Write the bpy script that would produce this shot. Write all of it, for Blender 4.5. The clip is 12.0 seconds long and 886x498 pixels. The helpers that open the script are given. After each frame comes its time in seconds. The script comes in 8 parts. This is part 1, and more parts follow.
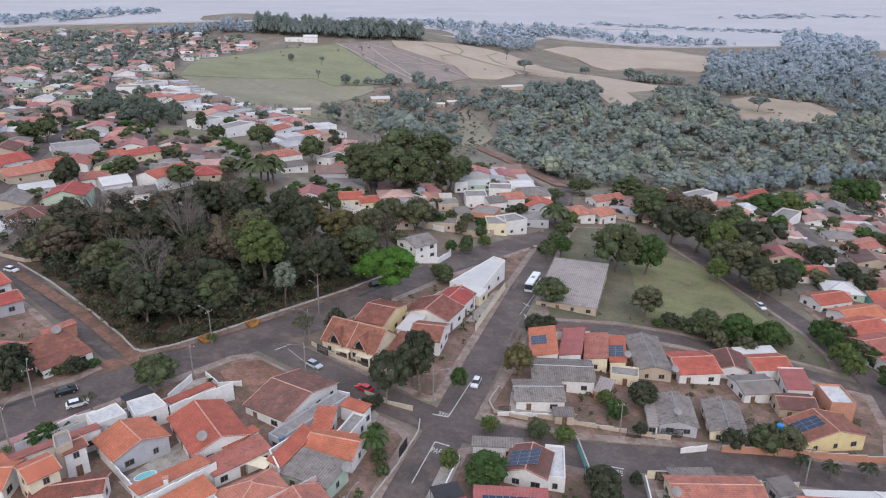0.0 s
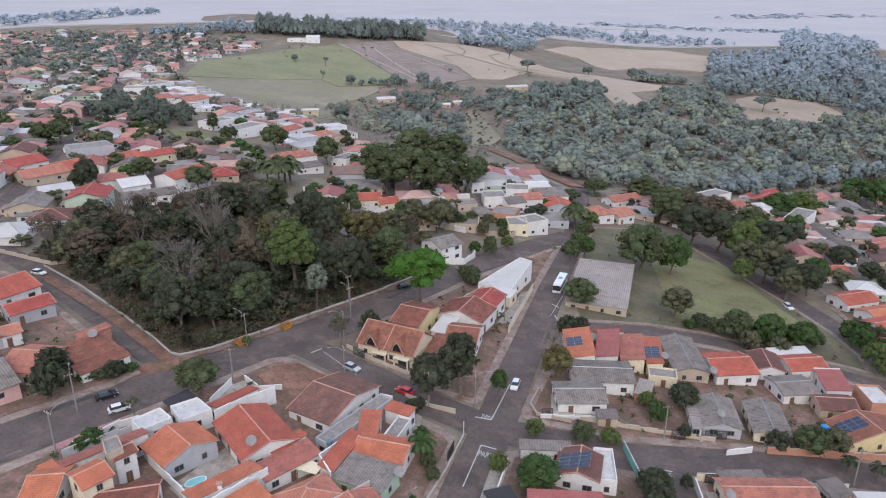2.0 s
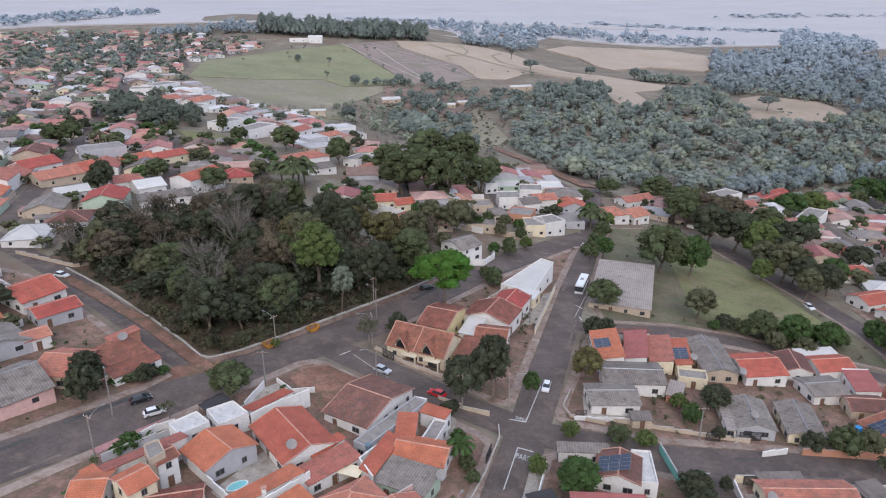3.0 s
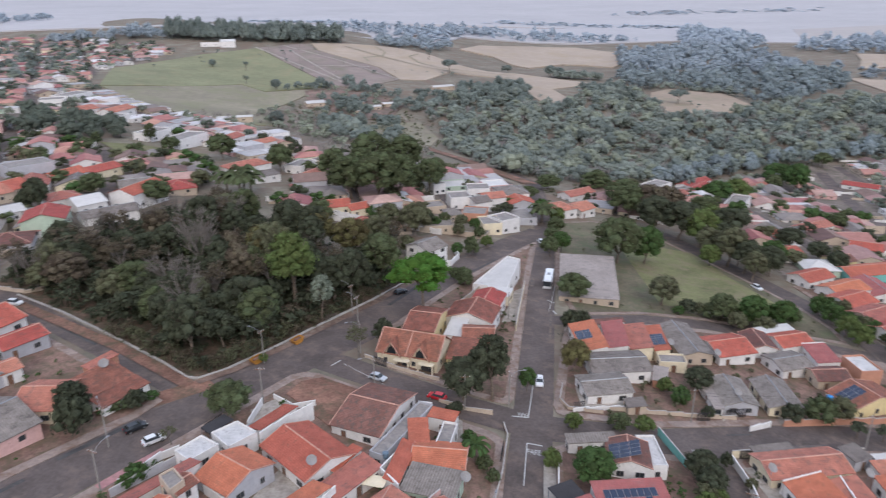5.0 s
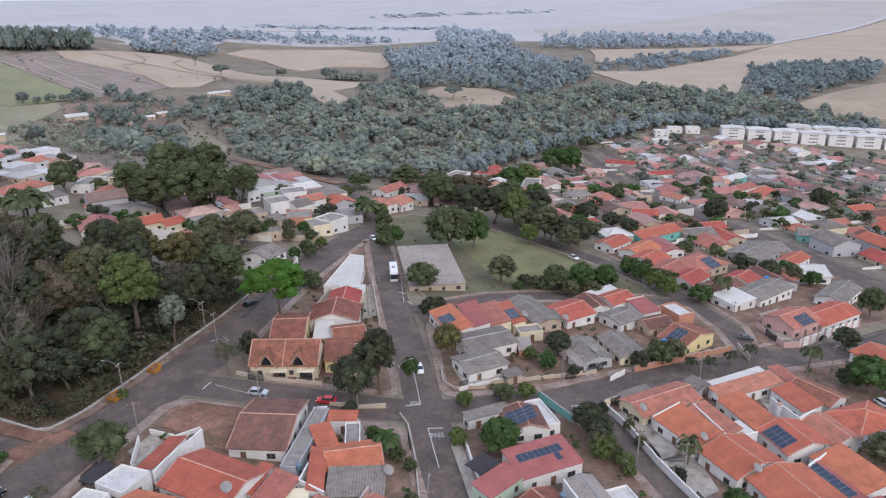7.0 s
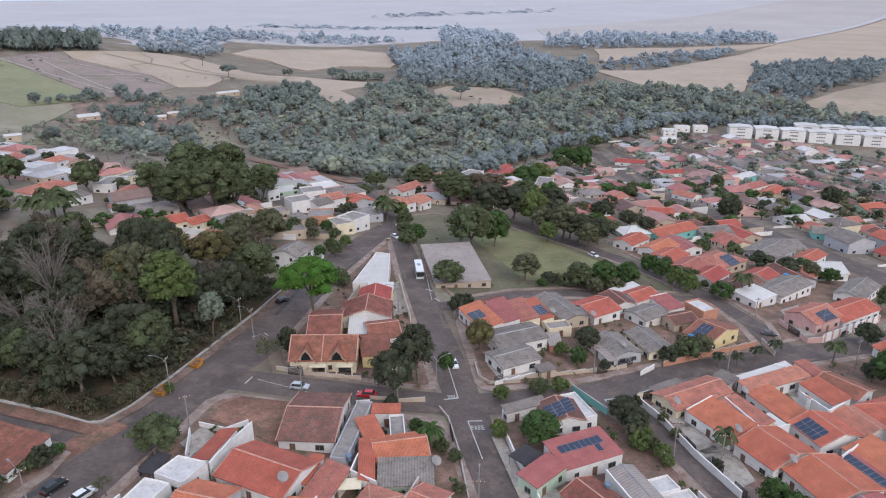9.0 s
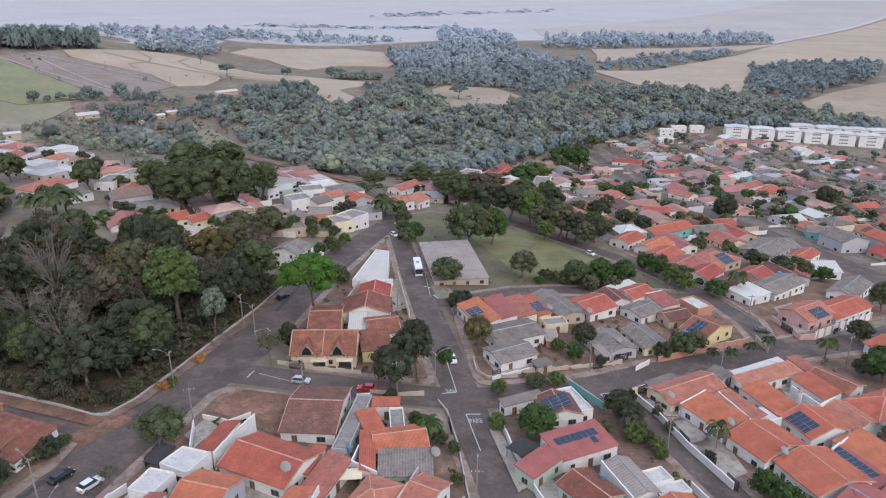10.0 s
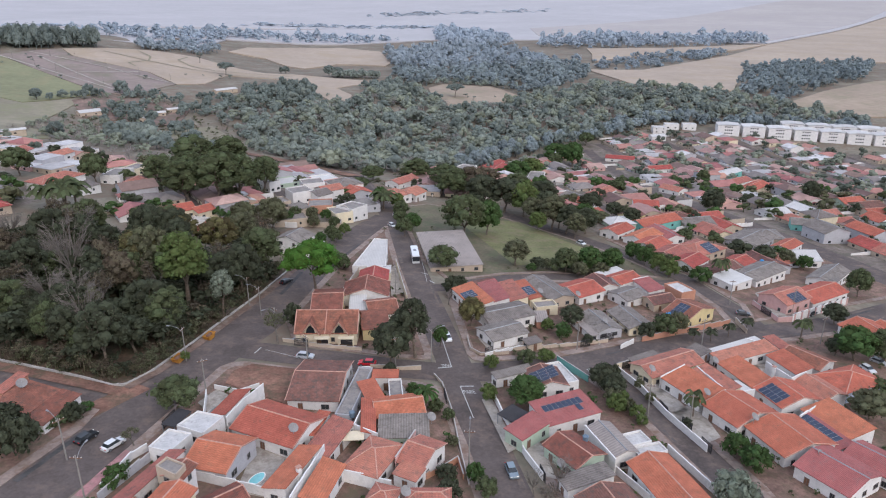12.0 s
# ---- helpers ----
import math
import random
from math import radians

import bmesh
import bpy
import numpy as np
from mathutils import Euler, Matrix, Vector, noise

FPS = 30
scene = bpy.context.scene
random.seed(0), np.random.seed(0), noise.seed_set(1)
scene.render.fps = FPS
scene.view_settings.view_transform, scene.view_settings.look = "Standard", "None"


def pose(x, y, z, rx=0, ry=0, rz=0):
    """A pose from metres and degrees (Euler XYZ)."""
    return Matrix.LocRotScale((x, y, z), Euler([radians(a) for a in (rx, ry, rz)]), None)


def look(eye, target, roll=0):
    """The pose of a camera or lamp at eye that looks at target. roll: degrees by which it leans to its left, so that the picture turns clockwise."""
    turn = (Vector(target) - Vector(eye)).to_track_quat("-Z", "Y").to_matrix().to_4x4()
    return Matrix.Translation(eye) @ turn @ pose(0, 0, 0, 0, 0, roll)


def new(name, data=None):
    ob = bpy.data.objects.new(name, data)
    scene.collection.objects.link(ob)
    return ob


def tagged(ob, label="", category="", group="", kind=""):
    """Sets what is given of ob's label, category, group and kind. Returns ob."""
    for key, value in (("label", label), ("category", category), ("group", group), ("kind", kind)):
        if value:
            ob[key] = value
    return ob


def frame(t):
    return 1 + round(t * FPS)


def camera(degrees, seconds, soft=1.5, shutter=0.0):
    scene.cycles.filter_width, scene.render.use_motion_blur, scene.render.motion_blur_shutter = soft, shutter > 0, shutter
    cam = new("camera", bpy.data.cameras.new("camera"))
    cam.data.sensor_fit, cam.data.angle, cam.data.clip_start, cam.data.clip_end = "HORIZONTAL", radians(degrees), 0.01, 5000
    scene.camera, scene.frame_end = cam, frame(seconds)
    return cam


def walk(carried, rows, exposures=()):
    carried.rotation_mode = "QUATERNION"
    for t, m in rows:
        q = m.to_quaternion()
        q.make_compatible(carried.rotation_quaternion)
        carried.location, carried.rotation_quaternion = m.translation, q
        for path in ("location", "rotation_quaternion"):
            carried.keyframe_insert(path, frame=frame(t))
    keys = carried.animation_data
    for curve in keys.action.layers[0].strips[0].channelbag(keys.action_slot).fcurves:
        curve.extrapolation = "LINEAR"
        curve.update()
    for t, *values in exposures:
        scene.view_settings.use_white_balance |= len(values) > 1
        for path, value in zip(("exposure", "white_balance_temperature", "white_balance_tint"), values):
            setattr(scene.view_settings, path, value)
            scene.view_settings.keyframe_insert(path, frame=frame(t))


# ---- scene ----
cam = camera(65.3, 12.0, soft=1.1, shutter=0.5)
# seconds, place in metres, turns in degrees
ROWS = [
    (0, -0.007, 0.168, 75.003, 69.647, -0.293, 2.111),
    (0.5, -1.587, 0.274, 74.976, 69.628, -0.311, 2.028),
    (1, -3.73, 0.507, 74.884, 69.641, -0.279, 1.925),
    (1.5, -6.412, 0.798, 74.89, 69.641, -0.223, 1.825),
    (2, -9.623, 0.955, 74.853, 69.671, -0.234, 1.725),
    (2.5, -13.372, 1.119, 74.982, 69.663, -0.23, 1.556),
    (3, -17.163, 1.329, 75.083, 69.651, -0.198, 1.452),
    (4.7, -30.991, 1.697, 75.714, 69.664, 0.25, -5.591),
    (4.85, -32.21, 1.726, 75.781, 69.663, 0.289, -5.69),
    (4.94, -32.943, 1.746, 75.813, 69.663, 0.313, -5.779),
    (5, -33.431, 1.76, 75.832, 69.665, 0.329, -6.168),
    (5.1, -34.399, 2.026, 75.621, 69.689, 0.304, -8.642),
    (5.2, -35.368, 2.295, 75.399, 69.716, 0.28, -11.834),
    (5.3, -36.337, 2.565, 75.167, 69.745, 0.256, -14.128),
    (5.4, -37.308, 2.84, 74.919, 69.777, 0.232, -15.074),
    (5.5, -38.279, 3.118, 74.657, 69.814, 0.208, -15.315),
    (5.8, -40.237, 3.196, 74.353, 69.886, 0.249, -15.677),
    (5.9, -40.889, 3.222, 74.251, 69.91, 0.262, -17.529),
    (6, -41.542, 3.249, 74.15, 69.934, 0.275, -21.172),
    (6.1, -42.758, 3.532, 74.148, 69.919, 0.264, -23.631),
    (6.2, -43.975, 3.815, 74.146, 69.905, 0.255, -24.733),
    (6.3, -45.193, 4.099, 74.145, 69.889, 0.244, -25.184),
    (6.5, -47.627, 4.665, 74.141, 69.86, 0.223, -25.302),
    (7, -52.455, 5.755, 74.144, 69.848, 0.224, -25.315),
    (7.5, -56.291, 6.653, 74.562, 69.779, 0.277, -25.195),
    (9.5, -61.697, 5.706, 74.989, 69.798, 0.275, -25.389),
    (10, -62.564, 3.938, 75.15, 69.764, 0.115, -25.495),
    (10.5, -63.659, 1.532, 75.147, 69.778, 0.01, -25.575),
    (11, -64.898, -1.104, 75.036, 69.773, -0.07, -25.677),
    (11.5, -66.063, -3.816, 74.943, 69.762, -0.042, -25.71),
    (12, -66.864, -5.822, 75.023, 69.741, 0.044, -25.73),
]
walk(cam, [(t, pose(x, y, z, rx, ry, rz)) for t, x, y, z, rx, ry, rz in ROWS])

# ---- light: a hazy, overcast late afternoon ----
world = bpy.data.worlds.new("hazy_sky")
scene.world = world
world.use_nodes = True
wn = world.node_tree
wn.nodes.clear()
sky = wn.nodes.new("ShaderNodeTexSky")
sky.sky_type = 'NISHITA'
sky.sun_disc = False
sky.sun_elevation, sky.sun_rotation = radians(38), radians(200)
sky.air_density, sky.dust_density, sky.ozone_density = 1.0, 4.0, 1.0
soft_sky = wn.nodes.new("ShaderNodeMixRGB")
soft_sky.inputs[0].default_value = 0.65
soft_sky.inputs[2].default_value = (7.2, 8.25, 10.8, 1)
wbg = wn.nodes.new("ShaderNodeBackground")
wbg.inputs[1].default_value = 0.15
wout = wn.nodes.new("ShaderNodeOutputWorld")
wn.links.new(sky.outputs[0], soft_sky.inputs[1])
wn.links.new(soft_sky.outputs[0], wbg.inputs[0])
wn.links.new(wbg.outputs[0], wout.inputs[0])
sun_data = bpy.data.lights.new("sun", 'SUN')
sun_data.energy, sun_data.angle, sun_data.color = 1.0, radians(25), (1.0, 0.95, 0.88)
sun_ob = new("sun", sun_data)
sun_ob.matrix_basis = look((40, -120, 140), (0, 60, 0))
scene.view_settings.exposure = 0.08

# ---- materials ----
MATS = {}


def nd(tree, kind, **values):
    n = tree.nodes.new(kind)
    for k, v in values.items():
        n.inputs[k].default_value = v
    return n


def rgba(c, k=1.0):
    return (min(1, c[0] * k), min(1, c[1] * k), min(1, c[2] * k), 1)


def material(name, base, rough=0.85, metal=0.0, var=0.18, big=0.25, small=4.0, bump=0.15, stain=None, stain_at=0.6, rand=0.0, island=0.0,
             translucent=0.0, spec=0.3, coat=0.0, bands=0.0, rows=0.0, band_dark=0.35):
    """A surface with variation at two scales, stains, relief, and ridges or courses where it has them."""
    if name in MATS:
        return MATS[name]
    m = bpy.data.materials.new(name)
    m.use_nodes = True
    t = m.node_tree
    t.nodes.clear()
    L = t.links.new
    out = nd(t, "ShaderNodeOutputMaterial")
    bs = nd(t, "ShaderNodeBsdfPrincipled", Roughness=rough, Metallic=metal)
    bs.inputs["Specular IOR Level"].default_value = spec
    bs.inputs["Coat Weight"].default_value = coat
    co = nd(t, "ShaderNodeTexCoord")
    n1 = nd(t, "ShaderNodeTexNoise", Scale=big, Detail=4.0, Roughness=0.6)
    n2 = nd(t, "ShaderNodeTexNoise", Scale=small, Detail=3.0, Roughness=0.65)
    L(co.outputs["Object"], n1.inputs["Vector"])
    L(co.outputs["Object"], n2.inputs["Vector"])
    a = nd(t, "ShaderNodeMixRGB")
    a.inputs[1].default_value, a.inputs[2].default_value = rgba(base, 1 - var), rgba(base, 1 + var)
    sharp = nd(t, "ShaderNodeMapRange")
    sharp.inputs[1].default_value, sharp.inputs[2].default_value = 0.3, 0.7
    L(n1.outputs["Fac"], sharp.inputs[0])
    L(sharp.outputs[0], a.inputs[0])
    b = nd(t, "ShaderNodeMixRGB")
    b.blend_type = 'MULTIPLY'
    b.inputs[0].default_value = min(1, var * 2.2)
    L(a.outputs[0], b.inputs[1])
    L(n2.outputs["Color"], b.inputs[2])
    grain = nd(t, "ShaderNodeMapRange")
    grain.inputs[1].default_value, grain.inputs[2].default_value = 0.3, 0.7
    grain.inputs[3].default_value, grain.inputs[4].default_value = 0.7, 1.3
    L(n2.outputs["Fac"], grain.inputs[0])
    L(grain.outputs[0], b.inputs[2])
    col = b.outputs[0]
    if stain:
        n3 = nd(t, "ShaderNodeTexNoise", Scale=big * 2.3, Detail=6.0, Roughness=0.7)
        L(co.outputs["Object"], n3.inputs["Vector"])
        r3 = nd(t, "ShaderNodeMapRange")
        r3.inputs[1].default_value, r3.inputs[2].default_value = stain_at - 0.08, stain_at + 0.1
        L(n3.outputs["Fac"], r3.inputs[0])
        c = nd(t, "ShaderNodeMixRGB")
        c.inputs[2].default_value = rgba(stain)
        L(r3.outputs[0], c.inputs[0])
        L(col, c.inputs[1])
        col = c.outputs[0]
    height = n2.outputs["Fac"]
    for axis, period in (("X", bands), ("Y", rows)):
        if period:
            w = nd(t, "ShaderNodeTexWave", Scale=0.314159 / period, Distortion=0.25)
            w.bands_direction = axis
            L(co.outputs["Object"], w.inputs["Vector"])
            d = nd(t, "ShaderNodeMixRGB")
            d.blend_type = 'MULTIPLY'
            d.inputs[0].default_value = band_dark if axis == "X" else band_dark * 0.6
            L(col, d.inputs[1])
            L(w.outputs["Color"], d.inputs[2])
            col = d.outputs[0]
            if axis == "X":
                height = w.outputs["Fac"]
    if rand or island:
        if rand:
            src = nd(t, "ShaderNodeObjectInfo").outputs["Random"]
        else:
            src = nd(t, "ShaderNodeNewGeometry").outputs["Random Per Island"]
        amount = rand or island
        mr = nd(t, "ShaderNodeMapRange")
        mr.inputs[3].default_value, mr.inputs[4].default_value = 1 - amount, 1 + amount
        L(src, mr.inputs[0])
        hs = nd(t, "ShaderNodeHueSaturation")
        hu = nd(t, "ShaderNodeMapRange")
        hu.inputs[3].default_value, hu.inputs[4].default_value = 0.5 - amount * 0.05, 0.5 + amount * 0.05
        L(src, hu.inputs[0])
        L(hu.outputs[0], hs.inputs["Hue"])
        L(mr.outputs[0], hs.inputs["Value"])
        L(col, hs.inputs["Color"])
        col = hs.outputs[0]
    L(col, bs.inputs["Base Color"])
    if bump:
        bp = nd(t, "ShaderNodeBump", Strength=bump, Distance=0.05)
        L(height, bp.inputs["Height"])
        L(bp.outputs[0], bs.inputs["Normal"])
    if translucent:
        tr = nd(t, "ShaderNodeBsdfTranslucent")
        L(col, tr.inputs["Color"])
        mx = nd(t, "ShaderNodeMixShader", Fac=translucent)
        L(bs.outputs[0], mx.inputs[1])
        L(tr.outputs[0], mx.inputs[2])
        L(mx.outputs[0], out.inputs[0])
    else:
        L(bs.outputs[0], out.inputs[0])
    MATS[name] = m
    return m


ASPHALT = material("worn_asphalt", (0.105, 0.083, 0.076), 0.9, var=0.26, big=0.1, small=1.4, bump=0.2, stain=(0.17, 0.125, 0.105), stain_at=0.58)
TAR = material("tar_patch", (0.066, 0.062, 0.062), 0.85, var=0.25, big=0.3, small=2.0, bump=0.2, stain=(0.10, 0.088, 0.08), stain_at=0.58)
DUST = material("road_dust", (0.165, 0.125, 0.105), 0.95, var=0.3, big=0.2, small=1.5, stain=(0.105, 0.092, 0.088), stain_at=0.5)
PAVING = material("concrete_pavement", (0.275, 0.212, 0.182), 0.9, var=0.22, big=0.15, small=1.2, stain=(0.19, 0.12, 0.09), stain_at=0.55)
PINK_PAVE = material("pink_painted_concrete", (0.40, 0.20, 0.20), 0.9, var=0.25, big=0.4, small=2.0, stain=(0.28, 0.17, 0.15), stain_at=0.55)
KERB = material("kerb_concrete", (0.42, 0.39, 0.37), 0.9, var=0.2, big=0.3, small=2.0)
YARD = material("yard_soil", (0.20, 0.122, 0.096), 0.95, var=0.42, big=0.16, small=1.6, stain=(0.125, 0.10, 0.065), stain_at=0.54)
PLOTS = material("town_plot_ground", (0.185, 0.148, 0.127), 0.95, var=0.35, big=0.12, small=1.0, stain=(0.115, 0.105, 0.075), stain_at=0.54)
VERGE = material("dusty_trodden_soil", (0.165, 0.108, 0.084), 0.95, var=0.38, big=0.18, small=1.6, stain=(0.24, 0.185, 0.155), stain_at=0.58)
SOIL = material("red_soil", (0.205, 0.108, 0.078), 0.95, var=0.42, big=0.12, small=1.4, stain=(0.11, 0.085, 0.055), stain_at=0.56)
SCRUB = material("valley_scrub_ground", (0.185, 0.163, 0.125), 0.95, var=0.32, big=0.03, small=0.35, bump=0, stain=(0.175, 0.125, 0.095), stain_at=0.52)
LITTER = material("forest_floor", (0.122, 0.080, 0.056), 0.95, var=0.35, big=0.15, small=1.2, stain=(0.06, 0.058, 0.035), stain_at=0.52)
PARK_EARTH = material("trodden_earth_and_weeds", (0.142, 0.122, 0.082), 0.95, var=0.3, big=0.07, small=1.1, stain=(0.105, 0.115, 0.062), stain_at=0.55)
LAWN = material("dry_lawn", (0.158, 0.158, 0.074), 0.95, var=0.3, big=0.08, small=1.2, stain=(0.21, 0.165, 0.11), stain_at=0.57)
GRASS_FIELD = material("pasture_green", (0.205, 0.205, 0.118), 0.95, var=0.16, big=0.02, small=0.2, bump=0, stain=(0.25, 0.22, 0.13), stain_at=0.6)
BROWN_FIELD = material("pasture_brown", (0.25, 0.22, 0.155), 0.95, var=0.16, big=0.012, small=0.15, bump=0, stain=(0.19, 0.19, 0.11), stain_at=0.55)
STRAW = material("stubble_field", (0.37, 0.295, 0.232), 0.95, var=0.12, big=0.01, small=0.12, bump=0, stain=(0.36, 0.28, 0.20), stain_at=0.58)
FALLOW = material("fallow_building_land", (0.25, 0.195, 0.175), 0.95, var=0.16, big=0.02, small=0.2, bump=0, stain=(0.20, 0.175, 0.13), stain_at=0.55)
MEADOW = material("meadow_olive_brown", (0.235, 0.205, 0.15), 0.95, var=0.2, big=0.015, small=0.2, bump=0, stain=(0.215, 0.205, 0.125), stain_at=0.54)
DRY_GRASS = material("dry_grass", (0.315, 0.245, 0.185), 0.95, var=0.16, big=0.012, small=0.15, bump=0, stain=(0.26, 0.22, 0.15), stain_at=0.56)
CHURNED = material("churned_earth", (0.215, 0.142, 0.118), 0.95, var=0.4, big=0.05, small=0.4, bump=0, stain=(0.15, 0.125, 0.10), stain_at=0.5)
# far fields: paler and greyer, the haze painted into their base colour
HAZED_FIELD = material("hazy_straw_field", (0.385, 0.345, 0.325), 0.95, var=0.08, big=0.003, small=0.04, bump=0, stain=(0.37, 0.33, 0.32), stain_at=0.55)
PALE_FIELD = material("distant_hazed_field", (0.405, 0.385, 0.39), 0.95, var=0.08, big=0.003, small=0.04, bump=0, stain=(0.40, 0.375, 0.385), stain_at=0.58)
CONCRETE = material("yard_concrete", (0.37, 0.33, 0.29), 0.9, var=0.2, big=0.25, small=1.6, stain=(0.24, 0.20, 0.17), stain_at=0.56)
TILE_ROSE = material("rose_painted_tile", (0.42, 0.135, 0.125), 0.85, var=0.18, big=0.35, small=2.6, bump=0.6, stain=(0.33, 0.15, 0.14), stain_at=0.6, bands=0.24, rows=0.38, band_dark=0.26)
TILE = material("clay_tile_orange", (0.51, 0.152, 0.093), 0.85, var=0.2, big=0.35, small=2.6, bump=0.6, stain=(0.30, 0.13, 0.085), stain_at=0.62, rand=0.16, bands=0.24, rows=0.38, band_dark=0.26)
TILE_RED = material("clay_tile_red", (0.47, 0.113, 0.083), 0.85, var=0.22, big=0.35, small=2.6, bump=0.6, stain=(0.22, 0.10, 0.08), stain_at=0.6, rand=0.16, bands=0.24, rows=0.38, band_dark=0.26)
TILE_PINK = material("clay_tile_weathered", (0.49, 0.183, 0.134), 0.88, var=0.2, big=0.35, small=2.6, bump=0.6, stain=(0.24, 0.13, 0.105), stain_at=0.58, rand=0.14, bands=0.24, rows=0.38, band_dark=0.26)
TILE_DARK = material("clay_tile_old_dark", (0.21, 0.095, 0.078), 0.9, var=0.28, big=0.4, small=2.6, bump=0.6, stain=(0.12, 0.085, 0.075), stain_at=0.56, rand=0.14, bands=0.24, rows=0.38, band_dark=0.26)
FIBRE = material("fibre_cement_sheet", (0.225, 0.192, 0.172), 0.9, var=0.22, big=0.3, small=2.0, bump=0.5, stain=(0.12, 0.098, 0.088), stain_at=0.58, rand=0.14, bands=0.5, band_dark=0.25)
FIBRE_PALE = material("fibre_cement_pale", (0.33, 0.28, 0.255), 0.9, var=0.16, big=0.15, small=1.6, bump=0.5, stain=(0.22, 0.19, 0.18), stain_at=0.6, bands=0.6, band_dark=0.2)
METAL_ROOF = material("pale_metal_sheet", (0.56, 0.535, 0.515), 0.65, 0.0, var=0.08, big=0.3, small=1.5, bump=0.4, stain=(0.40, 0.37, 0.35), stain_at=0.66, rand=0.1, bands=0.5, band_dark=0.12)
TILE_OLD = material("clay_tile_brown", (0.30, 0.112, 0.078), 0.88, var=0.28, big=0.4, small=2.6, bump=0.6, stain=(0.16, 0.085, 0.065), stain_at=0.55, rand=0.1, bands=0.24, rows=0.38, band_dark=0.26)
CAP = material("ridge_tile", (0.47, 0.265, 0.205), 0.85, var=0.25, big=0.6, small=3.0)
SLAB = material("flat_roof_concrete", (0.27, 0.24, 0.222), 0.9, var=0.2, big=0.3, small=1.6, stain=(0.18, 0.17, 0.17), stain_at=0.56)
WALL_TINTS = {"white": (0.68, 0.65, 0.63), "cream": (0.66, 0.57, 0.42), "yellow": (0.63, 0.51, 0.28), "pink": (0.58, 0.36, 0.33), "grey": (0.42, 0.41, 0.43),
              "blue": (0.40, 0.44, 0.52), "teal": (0.18, 0.42, 0.38), "brick": (0.48, 0.24, 0.16), "green": (0.42, 0.50, 0.40), "tan": (0.46, 0.37, 0.29)}
WALLS = {k: material("plaster_" + k, v, 0.9, var=0.09, big=0.5, small=2.2, bump=0.1, stain=tuple(0.62 * q for q in v), stain_at=0.66, rand=0.05) for k, v in WALL_TINTS.items()}
WHITE_SLAB = material("white_waterproofed_slab", (0.52, 0.50, 0.49), 0.85, var=0.12, big=0.4, small=1.6, stain=(0.34, 0.32, 0.31), stain_at=0.6)
TRIM = material("white_painted_trim", (0.72, 0.70, 0.68), 0.7, var=0.06, big=1.0, small=5.0)
FRAME = material("window_frame_metal", (0.23, 0.21, 0.20), 0.6, 0.2, var=0.15, big=1.0, small=5.0)
GLASS = material("dark_window_glass", (0.035, 0.04, 0.045), 0.12, var=0.1, bump=0, spec=0.6)
DOORWOOD = material("varnished_door_wood", (0.17, 0.085, 0.05), 0.6, var=0.2, big=2.0, small=8.0)
DARK = material("shaded_garage_interior", (0.045, 0.042, 0.045), 0.9, var=0.2)
SOLAR = material("solar_cells", (0.026, 0.04, 0.082), 0.22, var=0.15, big=1.0, small=4.0, bump=0, spec=0.5, bands=0.35, rows=0.37, band_dark=0.4)
STEEL = material("galvanised_steel", (0.30, 0.30, 0.31), 0.5, 0.6, var=0.12)
DISH = material("dish_grey_mesh", (0.27, 0.25, 0.24), 0.6, 0.2, var=0.15)
TANK = material("blue_plastic_tank", (0.03, 0.22, 0.50), 0.45, var=0.08)
TANK_GREY = material("weathered_tank", (0.13, 0.18, 0.23), 0.5, var=0.15)
POLE = material("pole_concrete", (0.24, 0.22, 0.20), 0.9, var=0.15, big=1, small=5)
WIRE = material("dark_cable", (0.05, 0.05, 0.05), 0.7, var=0.1)
PAINT = material("road_paint", (0.48, 0.47, 0.455), 0.8, var=0.2, big=1.0, small=3.0, stain=(0.30, 0.29, 0.28), stain_at=0.58)
BARK = material("bark", (0.155, 0.12, 0.095), 0.95, var=0.3, big=1.5, small=6.0, bump=0.5)
BARK_PALE = material("pale_bark", (0.150, 0.128, 0.112), 0.95, var=0.25, big=1.5, small=6.0, bump=0.4)
RUBBER = material("tyre_rubber", (0.03, 0.03, 0.03), 0.9, var=0.1)
LAMP = material("lamp_lens", (0.75, 0.72, 0.65), 0.2, var=0.05, bump=0)
RED_LENS = material("tail_lamp", (0.45, 0.02, 0.02), 0.25, var=0.05, bump=0)
POOL = material("pool_water", (0.20, 0.50, 0.52), 0.08, var=0.08, big=0.6, small=2.0, bump=0.1, spec=0.5)


def leafy(name, c, island=0.4, tr=0.3, big=0.35, var=0.22):
    return material(name, c, 0.9, var=var, big=big, small=2.0, bump=0, island=island, translucent=tr, spec=0.04)


